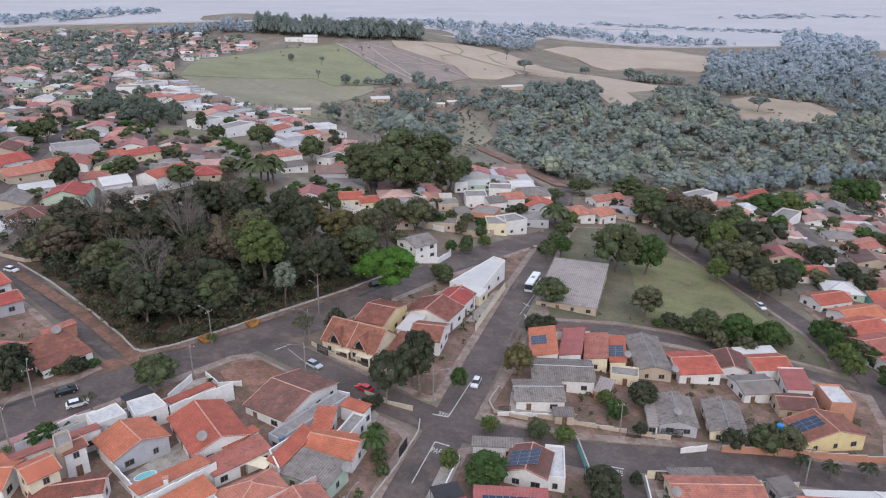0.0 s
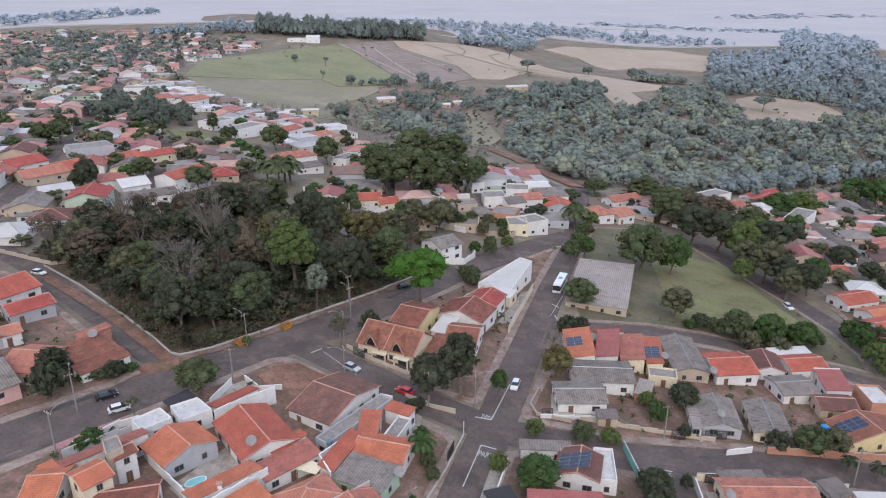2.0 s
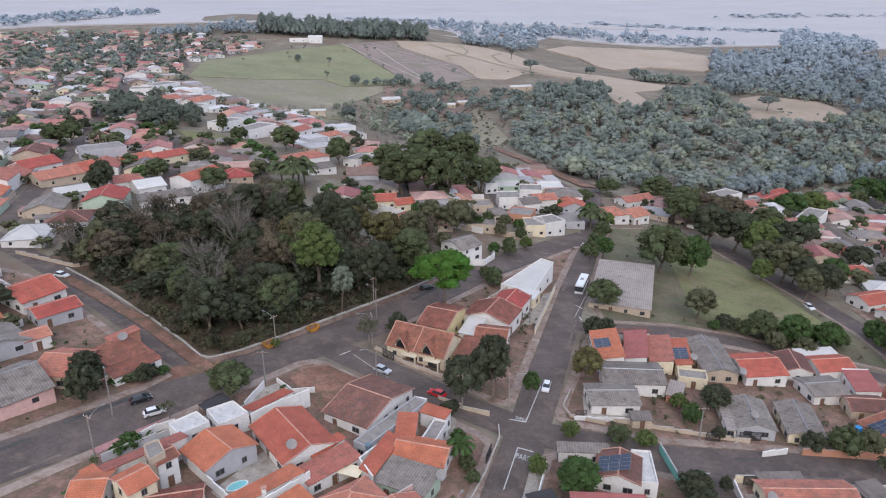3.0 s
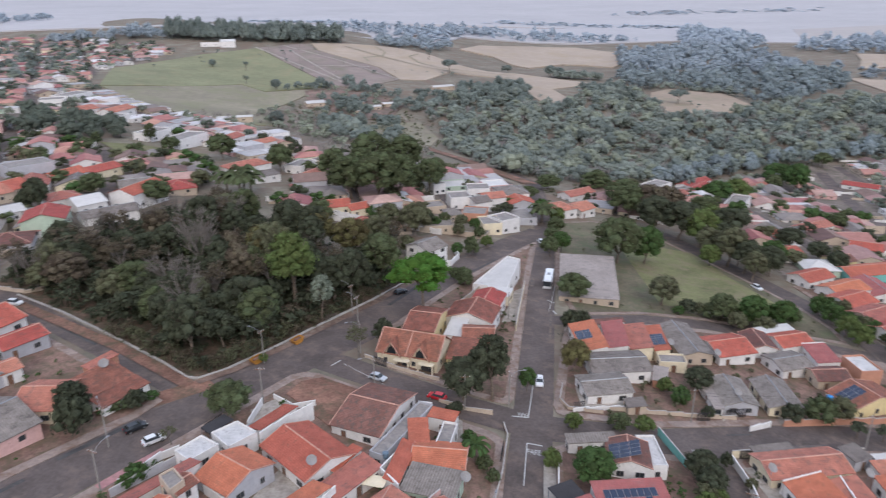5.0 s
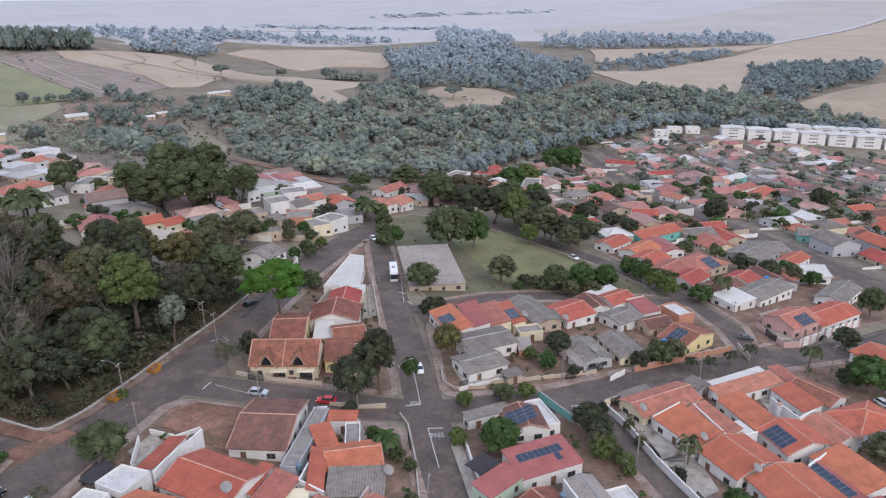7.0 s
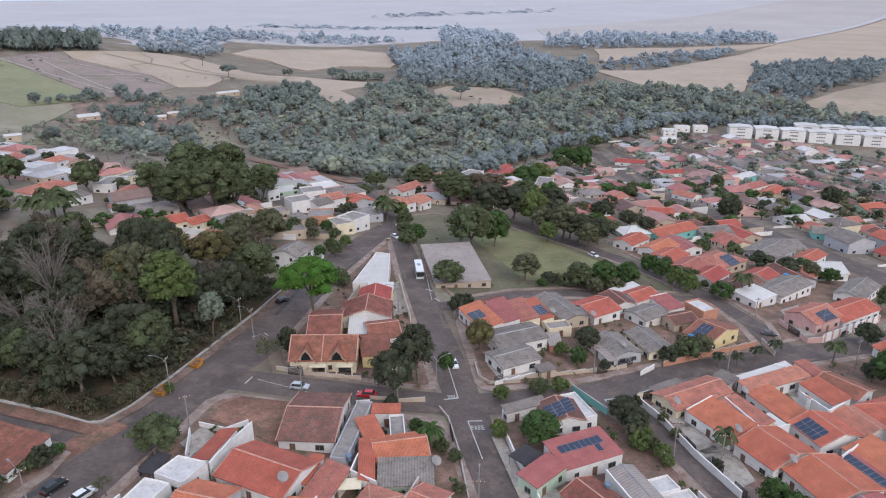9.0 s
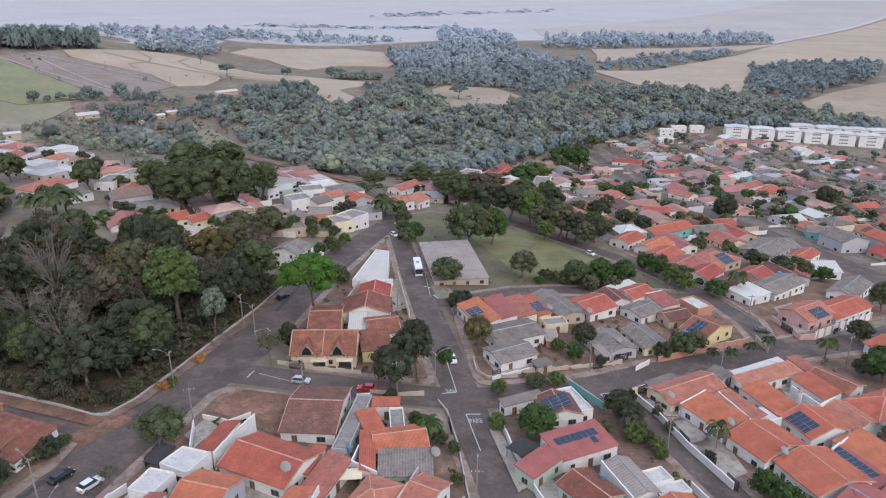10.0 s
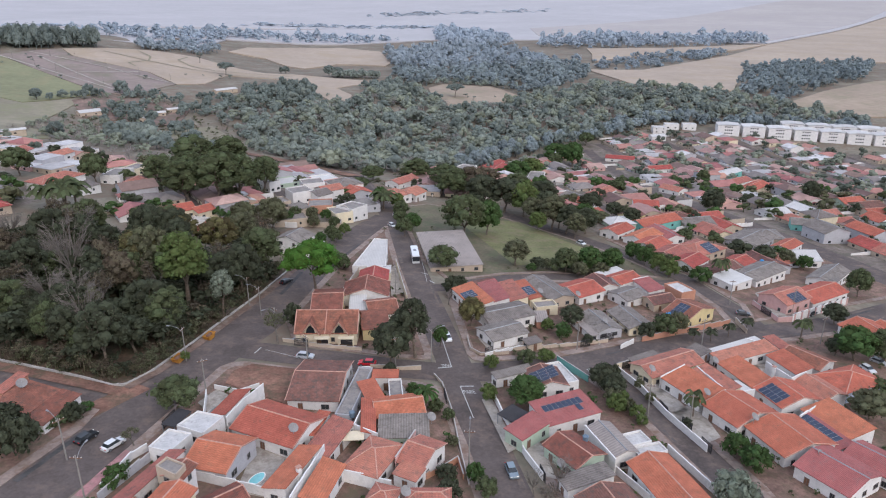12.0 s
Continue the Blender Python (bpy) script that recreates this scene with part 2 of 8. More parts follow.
LEAF = {"dark": leafy("leaf_dark", (0.070, 0.077, 0.050)), "mid": leafy("leaf_mid", (0.096, 0.112, 0.058)), "olive": leafy("leaf_olive", (0.122, 0.122, 0.072)),
        "bright": leafy("leaf_bright", (0.078, 0.158, 0.032), 0.35), "lime": leafy("leaf_lime", (0.112, 0.142, 0.052), 0.35), "brown": leafy("leaf_brown", (0.122, 0.098, 0.07)),
        "grey": leafy("leaf_grey", (0.190, 0.215, 0.165)), "autumn": leafy("leaf_yellowed", (0.132, 0.116, 0.056)), "bush": leafy("leaf_bush", (0.068, 0.108, 0.040)),
        # valley to farther: haze put into the leaf colours, paler with distance
        "valley": leafy("leaf_valley_hazed", (0.232, 0.260, 0.226), 0.06, 0.25, 0.05, 0.4), "dusty": leafy("leaf_dry_hazed", (0.270, 0.238, 0.222), 0.08, 0.25, 0.06, 0.3), "moss": leafy("leaf_moss_hazed", (0.246, 0.268, 0.208), 0.06, 0.25, 0.06, 0.35),
        "shade": leafy("leaf_shade_hazed", (0.178, 0.206, 0.186), 0.06, 0.25, 0.05, 0.35), "slate": leafy("leaf_slate_hazed", (0.222, 0.260, 0.268), 0.06, 0.25, 0.03, 0.35), "far": leafy("leaf_far_hazed", (0.300, 0.345, 0.378), 0.05, 0.25, 0.02, 0.25), "hazy": leafy("leaf_hazy", (0.372, 0.425, 0.48), 0.03, 0.25, 0.015, 0.12), "farther": leafy("leaf_distant_hazed", (0.44, 0.485, 0.54), 0.03, 0.25, 0.01, 0.08),
        "town": leafy("leaf_town", (0.122, 0.140, 0.112), 0.15, 0.3, 0.1, 0.25)}


# ---- mesh tools ----
class Shape:
    """Collects vertices and faces of one mesh."""

    def __init__(self):
        self.v, self.f = [], []

    def face(self, *pts):
        n = len(self.v)
        self.v += [tuple(p) for p in pts]
        self.f.append(tuple(range(n, n + len(pts))))
        return self

    def box(self, x0, y0, z0, x1, y1, z1, m=None):
        n = len(self.v)
        c = [(x0, y0, z0), (x1, y0, z0), (x1, y1, z0), (x0, y1, z0), (x0, y0, z1), (x1, y0, z1), (x1, y1, z1), (x0, y1, z1)]
        self.v += [tuple(m @ Vector(p)) for p in c] if m else c
        self.f += [(n, n + 3, n + 2, n + 1), (n + 4, n + 5, n + 6, n + 7), (n, n + 1, n + 5, n + 4), (n + 1, n + 2, n + 6, n + 5), (n + 2, n + 3, n + 7, n + 6), (n + 3, n, n + 4, n + 7)]
        return self

    def solid(self, outline, z0, z1):
        """A prism on an outline given anticlockwise."""
        n, k = len(self.v), len(outline)
        self.v += [(p[0], p[1], z0) for p in outline] + [(p[0], p[1], z1) for p in outline]
        self.f += [tuple(range(n + k - 1, n - 1, -1)), tuple(range(n + k, n + 2 * k))]
        self.f += [(n + i, n + (i + 1) % k, n + k + (i + 1) % k, n + k + i) for i in range(k)]
        return self

    def slab(self, quad, thick):
        """A plate with the given upper face, thick downwards."""
        n, k = len(self.v), len(quad)
        self.v += [tuple(p) for p in quad] + [(p[0], p[1], p[2] - thick) for p in quad]
        self.f += [tuple(range(n, n + k)), tuple(range(n + 2 * k - 1, n + k - 1, -1))]
        self.f += [(n + i, n + k + i, n + k + (i + 1) % k, n + (i + 1) % k) for i in range(k)]
        return self

    def tube(self, a, b, ra, rb, sides=6):
        a, b = Vector(a), Vector(b)
        w = (b - a).normalized()
        u = w.cross(Vector((0.3, 0.1, 1)) if abs(w.z) < 0.9 else Vector((1, 0.2, 0))).normalized()
        s = w.cross(u)
        n = len(self.v)
        for p, r in ((a, ra), (b, rb)):
            self.v += [tuple(p + u * (r * math.cos(2 * math.pi * i / sides)) + s * (r * math.sin(2 * math.pi * i / sides))) for i in range(sides)]
        self.f += [(n + i, n + (i + 1) % sides, n + sides + (i + 1) % sides, n + sides + i) for i in range(sides)]
        self.f += [tuple(range(n + sides - 1, n - 1, -1)), tuple(range(n + sides, n + 2 * sides))]
        return self

    def ball(self, c, rx, ry, rz, seg=8, ring=5):
        n = len(self.v)
        for j in range(ring + 1):
            th = math.pi * j / ring
            for i in range(seg):
                ph = 2 * math.pi * i / seg
                self.v.append((c[0] + rx * math.sin(th) * math.cos(ph), c[1] + ry * math.sin(th) * math.sin(ph), c[2] + rz * math.cos(th)))
        self.f += [(n + j * seg + i, n + (j + 1) * seg + i, n + (j + 1) * seg + (i + 1) % seg, n + j * seg + (i + 1) % seg) for j in range(ring) for i in range(seg)]
        return self

    def mesh(self, name, mat, smooth=False):
        me = bpy.data.meshes.new(name)
        me.from_pydata(self.v, [], self.f)
        me.materials.append(mat)
        if smooth:
            me.shade_smooth()
        return me


def part(name, shape, mat, parent=None, label="", m=None, smooth=False):
    """One mesh object under a thing or a part; shape may be a mesh already made."""
    me = shape if isinstance(shape, bpy.types.Mesh) else shape.mesh(name, mat, smooth)
    ob = new(name, me)
    if parent:
        ob.parent = parent
    if m:
        ob.matrix_basis = m
    return tagged(ob, label)


def base(name, m, label, category, group="", kind=""):
    ob = new(name)
    ob.empty_display_size = 0.5
    ob.matrix_basis = m
    return tagged(ob, label, category, group, kind)


# ---- the lie of the land ----
def smooth(a, b, v):
    t = min(1, max(0, (v - a) / (b - a)))
    return t * t * (3 - 2 * t)


def ground(x, y):
    """Height of the ground: a town on a slope that falls to the right, a creek across, a hill and open fields beyond."""
    a = -7.6 - 0.09 * x - 0.015 * (y - 114)
    if a < -18:
        a = -18 - 22 * math.tanh((-18 - a) / 22)
    if a > 2:
        a = 2 + 9 * math.tanh((a - 2) / 9)
    d = (y - 500) * 0.88 + (x - 100) * 0.47
    along = (x - 100) * 0.88 - (y - 500) * 0.47
    dip = -15 * math.exp(-(d / 130) ** 2) * smooth(-420, -150, along)
    hill = (8 + 30 * (1 - smooth(-480, -150, along))) * smooth(30, 430, d)
    r = math.hypot(x, y)
    far, low = smooth(1000, 2200, r), 30 * smooth(-100, 900, x)
    plain = 2 - low + 6 * math.sin(x / 900 + 1) * math.cos(y / 1100) + (52 + low) * smooth(2000, 4700, r)
    return (a + dip + hill) * (1 - far) + far * plain


def inside(x, y, poly):
    hit, k = False, len(poly)
    for i in range(k):
        (x1, y1), (x2, y2) = poly[i], poly[(i + 1) % k]
        if (y1 > y) != (y2 > y) and x < (x2 - x1) * (y - y1) / (y2 - y1) + x1:
            hit = not hit
    return hit


def axis_lines(lo, a, b, hi, step):
    inner = [a + step * i for i in range(int((b - a) / step) + 1)]
    left, right, s = [], [], step
    p = a
    while p > lo:
        s *= 1.18
        p -= s
        left.append(max(p, lo))
    p, s = inner[-1], step
    while p < hi:
        s *= 1.18
        p += s
        right.append(min(p, hi))
    return left[::-1] + inner + right


GX = axis_lines(-4800, -300, 480, 4800, 6)
GY = axis_lines(-1500, 0, 900, 4880, 6)


def ground_sheet():
    s = Shape()
    s.v = [(x, y, ground(x, y)) for y in GY for x in GX]
    w = len(GX)
    s.f = [(j * w + i, j * w + i + 1, (j + 1) * w + i + 1, (j + 1) * w + i) for j in range(len(GY) - 1) for i in range(w - 1)]
    return tagged(part("ground", s, SCRUB, smooth=True), "brown scrubby ground sloping down to a creek", "ground", kind="structure")


def drape(name, outline, mat, lift, label, category="ground", cell=8.0, skirt=0.0, parent=None):
    """A sheet laid on the ground inside an outline, cut fine enough to follow it; with a skirt it has a kerb's edge."""
    bm = bmesh.new()
    f = bm.faces.new([bm.verts.new((x, y, 0)) for x, y in outline])
    f.normal_update()
    if f.normal.z < 0:
        f.normal_flip()
    xs, ys = [p[0] for p in outline], [p[1] for p in outline]
    for n, lo, hi in ((0, min(xs), max(xs)), (1, min(ys), max(ys))):
        k = math.floor(lo / cell) + 1
        while k * cell < hi:
            at, no = [0, 0, 0], [0, 0, 0]
            at[n], no[n] = k * cell, 1
            bmesh.ops.bisect_plane(bm, geom=bm.verts[:] + bm.edges[:] + bm.faces[:], plane_co=at, plane_no=no)
            k += 1
    bmesh.ops.triangulate(bm, faces=[q for q in bm.faces if len(q.verts) > 4])
    for v in bm.verts:
        v.co.z = ground(v.co.x, v.co.y) + lift
    if skirt:
        edge = [e for e in bm.edges if e.is_boundary]
        made = bmesh.ops.extrude_edge_only(bm, edges=edge)["geom"]
        for v in made:
            if isinstance(v, bmesh.types.BMVert):
                v.co.z -= skirt
    bmesh.ops.recalc_face_normals(bm, faces=bm.faces[:])
    me = bpy.data.meshes.new(name)
    bm.to_mesh(me)
    bm.free()
    me.materials.append(mat)
    ob = new(name, me)
    if parent:
        ob.parent = parent
    return tagged(ob, label, category, kind="" if parent else "structure")


def along_line(pts, step):
    """Points every step metres along a line of corners, each with its direction."""
    out = []
    for (x0, y0), (x1, y1) in zip(pts, pts[1:]):
        n = max(1, round(math.hypot(x1 - x0, y1 - y0) / step))
        for i in range(n):
            out.append((x0 + (x1 - x0) * i / n, y0 + (y1 - y0) * i / n))
    out.append(pts[-1])
    dirs = []
    for i in range(len(out)):
        a, b = out[max(0, i - 1)], out[min(len(out) - 1, i + 1)]
        k = math.hypot(b[0] - a[0], b[1] - a[1]) or 1
        dirs.append(((b[0] - a[0]) / k, (b[1] - a[1]) / k))
    return list(zip(out, dirs))


def ribbon(name, pts, width, mat, lift, label, category="road", step=6.0, parent=None, shift=0.0):
    s = Shape()
    for (x, y), (dx, dy) in along_line(pts, step):
        for k in (-width / 2 + shift, shift, width / 2 + shift):
            px, py = x - dy * k, y + dx * k
            s.v.append((px, py, ground(px, py) + lift))
    n = len(s.v) // 3
    s.f = [(3 * i + j + 1, 3 * i + j, 3 * i + 3 + j, 3 * i + 4 + j) for i in range(n - 1) for j in (0, 1)]
    return tagged(part(name, s, mat, parent), label, "" if parent else category, kind="" if parent else "structure")


def wall_run(pts, height, mat, label, thick=0.18, name="garden_wall", cap=True, step=4.0, drop=0.3):
    """A masonry wall along a line of corners, stepping with the ground."""
    at = along_line(pts, step)
    s, c = Shape(), Shape()
    for ((x, y), _), ((x2, y2), _) in zip(at, at[1:]):
        k = math.hypot(x2 - x, y2 - y)
        if k < 0.05:
            continue
        z = max(ground(x, y), ground(x2, y2))
        low = min(ground(x, y), ground(x2, y2)) - drop
        m = pose(x, y, 0, 0, 0, math.degrees(math.atan2(y2 - y, x2 - x)))
        s.box(0, -thick / 2, low, k, thick / 2, z + height, m)
        c.box(-0.02, -thick / 2 - 0.03, z + height, k + 0.02, thick / 2 + 0.03, z + height + 0.05, m)
    ob = tagged(part(name, s, mat), label, "wall")
    if cap:
        part("coping", c, TRIM if mat is WALLS["white"] else KERB, ob)
    return ob

# ---- houses ----
WINDOWS = {}
PLACED = []


def window(parent, m, w=1.2, h=1.0, door=False, frame_too=True):
    """A window or a door: a frame with its pane or leaf, set proud on the wall. m puts x along the wall, y outwards."""
    key = (round(w, 1), round(h, 1), door)
    if key not in WINDOWS:
        f = Shape()
        for b in ((-w / 2 - 0.08, 0, h, w / 2 + 0.08, 0.06, h + 0.08), (-w / 2 - 0.1, 0, -0.08, w / 2 + 0.1, 0.1, 0), (-w / 2 - 0.08, 0, 0, -w / 2, 0.06, h), (w / 2, 0, 0, w / 2 + 0.08, 0.06, h),
                  (-0.03, 0, 0, 0.03, 0.05, h)):
            f.box(*b)
        p = Shape().box(-w / 2, -0.02, 0, w / 2, 0.03, h)
        WINDOWS[key] = (f.mesh("door_frame" if door else "window", FRAME), p.mesh("leaf" if door else "pane", DOORWOOD if door else GLASS))
    f, p = WINDOWS[key]
    if not frame_too:
        return part("window", p, None, parent, m=m)
    fr = part("door" if door else "window", f, None, parent, m=m)
    part("leaf" if door else "pane", p, None, fr)
    return fr


PANEL = None


def solar_panel(parent, m):
    global PANEL
    if not PANEL:
        s = Shape().box(-0.55, -0.95, 0.0, 0.55, 0.95, 0.05)
        c = Shape().box(-0.52, -0.92, 0.05, 0.52, 0.92, 0.056)
        PANEL = (s.mesh("solar_panel", STEEL), c.mesh("cell_sheet", SOLAR))
    f = part("solar_panel", PANEL[0], None, parent, m=m)
    part("cell_sheet", PANEL[1], None, f)


ROOF_WORDS = {"clay_tile_orange": "bright orange clay tile", "clay_tile_red": "red clay tile", "clay_tile_weathered": "weathered pinkish tile", "clay_tile_old_dark": "old dark clay tile", "clay_tile_brown": "weathered brown clay tile", "rose_painted_tile": "rose-painted tile",
              "fibre_cement_sheet": "grey corrugated fibre-cement", "fibre_cement_pale": "pale corrugated fibre-cement", "pale_metal_sheet": "pale metal sheet", "flat_roof_concrete": "flat concrete", "white_waterproofed_slab": "flat white-coated"}


def roof_edges(w, d, h, over, rise, kind):
    """Upper faces of a roof; the ridge lies along x."""
    a, b = w / 2 + over, d / 2 + over
    e = h - over * rise / (d / 2)
    r = h + rise
    if kind == "gable":
        return [[(-a, -b, e), (a, -b, e), (a, 0, r), (-a, 0, r)], [(a, b, e), (-a, b, e), (-a, 0, r), (a, 0, r)]]
    if kind == "hip":
        k = max(0.3, a - b)
        return [[(-a, -b, e), (a, -b, e), (k, 0, r), (-k, 0, r)], [(a, b, e), (-a, b, e), (-k, 0, r), (k, 0, r)], [(a, -b, e), (a, b, e), (k, 0, r)], [(-a, b, e), (-a, -b, e), (-k, 0, r)]]
    if kind == "shed":
        return [[(-a, -b, h - 0.05), (a, -b, h - 0.05), (a, b, h + rise), (-a, b, h + rise)]]
    return []


def house(x, y, rot, w, d, h, kind, tile, tint, rise=0.0, over=0.4, solar=(), detail=2, parapet=0, stories=1, group="houses of the town"):
    """A house with its walls, roof, ridge, windows and door. The ridge runs along its width; solar: (slope, along, up, columns, rows)."""
    rise = rise or (d / 2 * 0.34 if kind != "shed" else d * 0.10)
    PLACED.append((x, y, max(w, d) / 2))
    z = ground(x, y)
    m = pose(x, y, z, 0, 0, rot)
    words = ROOF_WORDS[tile.name]
    col = tint if tint != "brick" else "bare brick"
    ob = base("house", m, f"{'two-storey ' if stories > 1 else ''}house with {col} walls and {words} roof", "house", group)
    mat = WALLS[tint]
    s = Shape()
    if kind in ("gable",):
        n = 5
        end = [(-d / 2, -1.6), (d / 2, -1.6), (d / 2, h), (0, h + rise - 0.12), (-d / 2, h)]
        s.v = [(sx * w / 2, p[0], p[1]) for sx in (-1, 1) for p in end]
        s.f = [(4, 3, 2, 1, 0), (5, 6, 7, 8, 9)] + [(i, (i + 1) % n, n + (i + 1) % n, n + i) for i in range(n)]
    elif kind == "shed":
        end = [(-d / 2, -1.6), (d / 2, -1.6), (d / 2, h + rise - 0.2), (-d / 2, h - 0.2)]
        s.v = [(sx * w / 2, p[0], p[1]) for sx in (-1, 1) for p in end]
        s.f = [(3, 2, 1, 0), (4, 5, 6, 7)] + [(i, (i + 1) % 4, 4 + (i + 1) % 4, 4 + i) for i in range(4)]
    elif kind == "flat":
        s.box(-w / 2, -d / 2, -1.6, w / 2, d / 2, h - 0.35)
        for b in ((-w / 2, -d / 2, w / 2, -d / 2 + 0.18), (-w / 2, d / 2 - 0.18, w / 2, d / 2), (-w / 2, -d / 2 + 0.18, -w / 2 + 0.18, d / 2 - 0.18), (w / 2 - 0.18, -d / 2 + 0.18, w / 2, d / 2 - 0.18)):
            s.box(b[0], b[1], h - 0.35, b[2], b[3], h + 0.15)
    else:
        s.box(-w / 2, -d / 2, -1.6, w / 2, d / 2, h - 0.02)
    part("wall", s, mat, ob)
    if kind == "flat":
        part("roof", Shape().box(-w / 2 + 0.19, -d / 2 + 0.19, h - 0.346, w / 2 - 0.19, d / 2 - 0.19, h - 0.3), tile, ob)
    else:
        if kind == "shed":
            over = min(over, 0.25)
        r = Shape()
        for q in roof_edges(w, d, h, over, rise, kind):
            r.slab([(p[0], p[1], p[2] + 0.14) for p in q], 0.14)
        rf = part("roof", r, tile, ob)
        if kind in ("gable", "hip") and detail:
            k = w / 2 + over if kind == "gable" else max(0.3, w / 2 - d / 2)
            c = Shape().tube((-k, 0, h + rise + 0.12), (k, 0, h + rise + 0.12), 0.14, 0.14, 6)
            if kind == "hip":
                for sx in (-1, 1):
                    for sy in (-1, 1):
                        c.tube((sx * k, 0, h + rise + 0.1), (sx * (w / 2 + over), sy * (d / 2 + over), h - over * rise / (d / 2) + 0.12), 0.12, 0.12, 5)
            part("ridge", c, CAP if tile.name.startswith("clay") else STEEL, rf)
            if kind == "gable" and detail > 1 and tile.name.startswith("clay"):
                e = h - over * rise / (d / 2) + 0.14
                for sx in (-1, 1):
                    v = Shape()
                    for sy in (-1, 1):
                        v.tube((sx * (w / 2 + over - 0.05), sy * (d / 2 + over), e), (sx * (w / 2 + over - 0.05), 0, h + rise + 0.14), 0.1, 0.1, 4)
                    part("verge", v, CAP, rf)
        for side, u, up, cols, rows in solar:
            b = d / 2 + over
            ang = math.degrees(math.atan2(rise, d / 2)) if kind != "shed" else math.degrees(math.atan2(rise, d))
            for i in range(cols):
                for j in range(rows):
                    run = up + j * 1.95
                    if kind == "shed":
                        pm = pose(u + i * 1.15, -d / 2 + run * math.cos(radians(ang)), h + 0.16 + run * math.sin(radians(ang)), ang)
                    else:
                        pm = pose(u + i * 1.15, side * (d / 2 - run * math.cos(radians(ang))), h + 0.2 + run * math.sin(radians(ang)), -side * ang)
                    solar_panel(rf, pm)
    if parapet:
        for sx in ((-1,) if parapet == 1 else (1,) if parapet == 2 else (-1, 1)):
            top = h + rise + 0.35
            x0 = sx * (w / 2 + over) - 0.09
            pr = Shape()
            if kind == "gable":
                e = [(-d / 2 - over, h - 0.5), (-d / 2 - over, h + 0.35), (0, top), (d / 2 + over, h + 0.35), (d / 2 + over, h - 0.5), (0, h + rise - 0.5)]
                n = 6
            else:
                e = [(-d / 2 - 0.2, -1), (-d / 2 - 0.2, h + 0.4), (d / 2 + 0.2, top), (d / 2 + 0.2, -1)]
                n = 4
            pr.v = [(x0 + k, p[0], p[1]) for k in (0, 0.18) for p in e]
            pr.f = [tuple(range(n)), tuple(range(2 * n - 1, n - 1, -1))] + [(i, n + i, n + (i + 1) % n, (i + 1) % n) for i in range(n)]
            part("parapet", pr, WALLS["white"], ob)
    rnd = random.Random(int(x * 13 + y * 7))
    sides = ((180, w, d / 2), (90, d, w / 2), (0, w, d / 2), (270, d, w / 2))
    for rz, span, half in sides:
        if detail == 1 and math.cos(radians(rot + rz + 90) - math.atan2(-y, -x - 30)) < 0.35:
            continue
        for st in range(stories):
            zz = 1.0 + st * 2.8
            if zz + 1.2 > h:
                break
            n = max(1, int(span / 3.6)) if detail > 1 else 2
            for i in range(n):
                u = (i + 0.5) / n * span - span / 2 + rnd.uniform(-0.3, 0.3)
                turn = pose(0, 0, 0, 0, 0, rz)
                dr = st == 0 and i == n // 2 and rz == 180 and detail > 1
                window(ob, turn @ pose(u, half, 0.05 if dr else zz, 0, 0, 0), 0.9 if dr else rnd.choice((1.2, 1.5, 0.8)), 2.1 if dr else 1.0, dr, detail > 1)
    return ob


def slope_house(pts, heights, tile, tint, parapets, label):
    """A building on four given corners (anticlockwise, the front edge first) under one roof plane, with parapets on chosen edges."""
    cx, cy = sum(p[0] for p in pts) / 4, sum(p[1] for p in pts) / 4
    rot = math.degrees(math.atan2(pts[1][1] - pts[0][1], pts[1][0] - pts[0][0]))
    PLACED.append((cx, cy, max(math.hypot(p[0] - cx, p[1] - cy) for p in pts) * 0.8))
    ob = base("house", pose(cx, cy, ground(cx, cy), 0, 0, rot), label, "house", "houses of the town")
    ca, sa = math.cos(radians(-rot)), math.sin(radians(-rot))
    q = [((x - cx) * ca - (y - cy) * sa, (x - cx) * sa + (y - cy) * ca) for x, y in pts]
    w = Shape()
    w.v = [(x, y, -1.6) for x, y in q] + [(x, y, h) for (x, y), h in zip(q, heights)]
    w.f = [(3, 2, 1, 0), (4, 5, 6, 7)] + [(i, (i + 1) % 4, 4 + (i + 1) % 4, 4 + i) for i in range(4)]
    part("wall", w, WALLS[tint], ob)
    k = 0.96 if parapets else 1.04
    part("roof", Shape().slab([(x * k, y * k, h + 0.1) for (x, y), h in zip(q, heights)], 0.09), tile, ob)
    for i in parapets:
        j = (i + 1) % 4
        (x0, y0), (x1, y1) = q[i], q[j]
        n = math.hypot(x1 - x0, y1 - y0)
        nx, ny = -(y1 - y0) / n * 0.17, (x1 - x0) / n * 0.17
        v = Shape()
        ends = [(x0, y0, heights[i]), (x1, y1, heights[j]), (x1 + nx, y1 + ny, heights[j]), (x0 + nx, y0 + ny, heights[i])]
        v.v = [(a, b, c + 0.003) for a, b, c in ends] + [(a, b, c + 0.45) for a, b, c in ends]
        v.f = [(3, 2, 1, 0), (4, 5, 6, 7)] + [(m, (m + 1) % 4, 4 + (m + 1) % 4, 4 + m) for m in range(4)]
        part("parapet", v, WALLS[tint], ob)
    for i in range(4):
        j = (i + 1) % 4
        (x0, y0), (x1, y1) = q[i], q[j]
        n = math.hypot(x1 - x0, y1 - y0)
        if n > 3.5:
            for t in ((0.3, 0.7) if n > 6 else (0.5,)):
                window(ob, pose(x0 + (x1 - x0) * t, y0 + (y1 - y0) * t, min(heights) - 2.0, 0, 0, math.degrees(math.atan2(y1 - y0, x1 - x0)) + 180), 1.2, 1.0)
    return ob


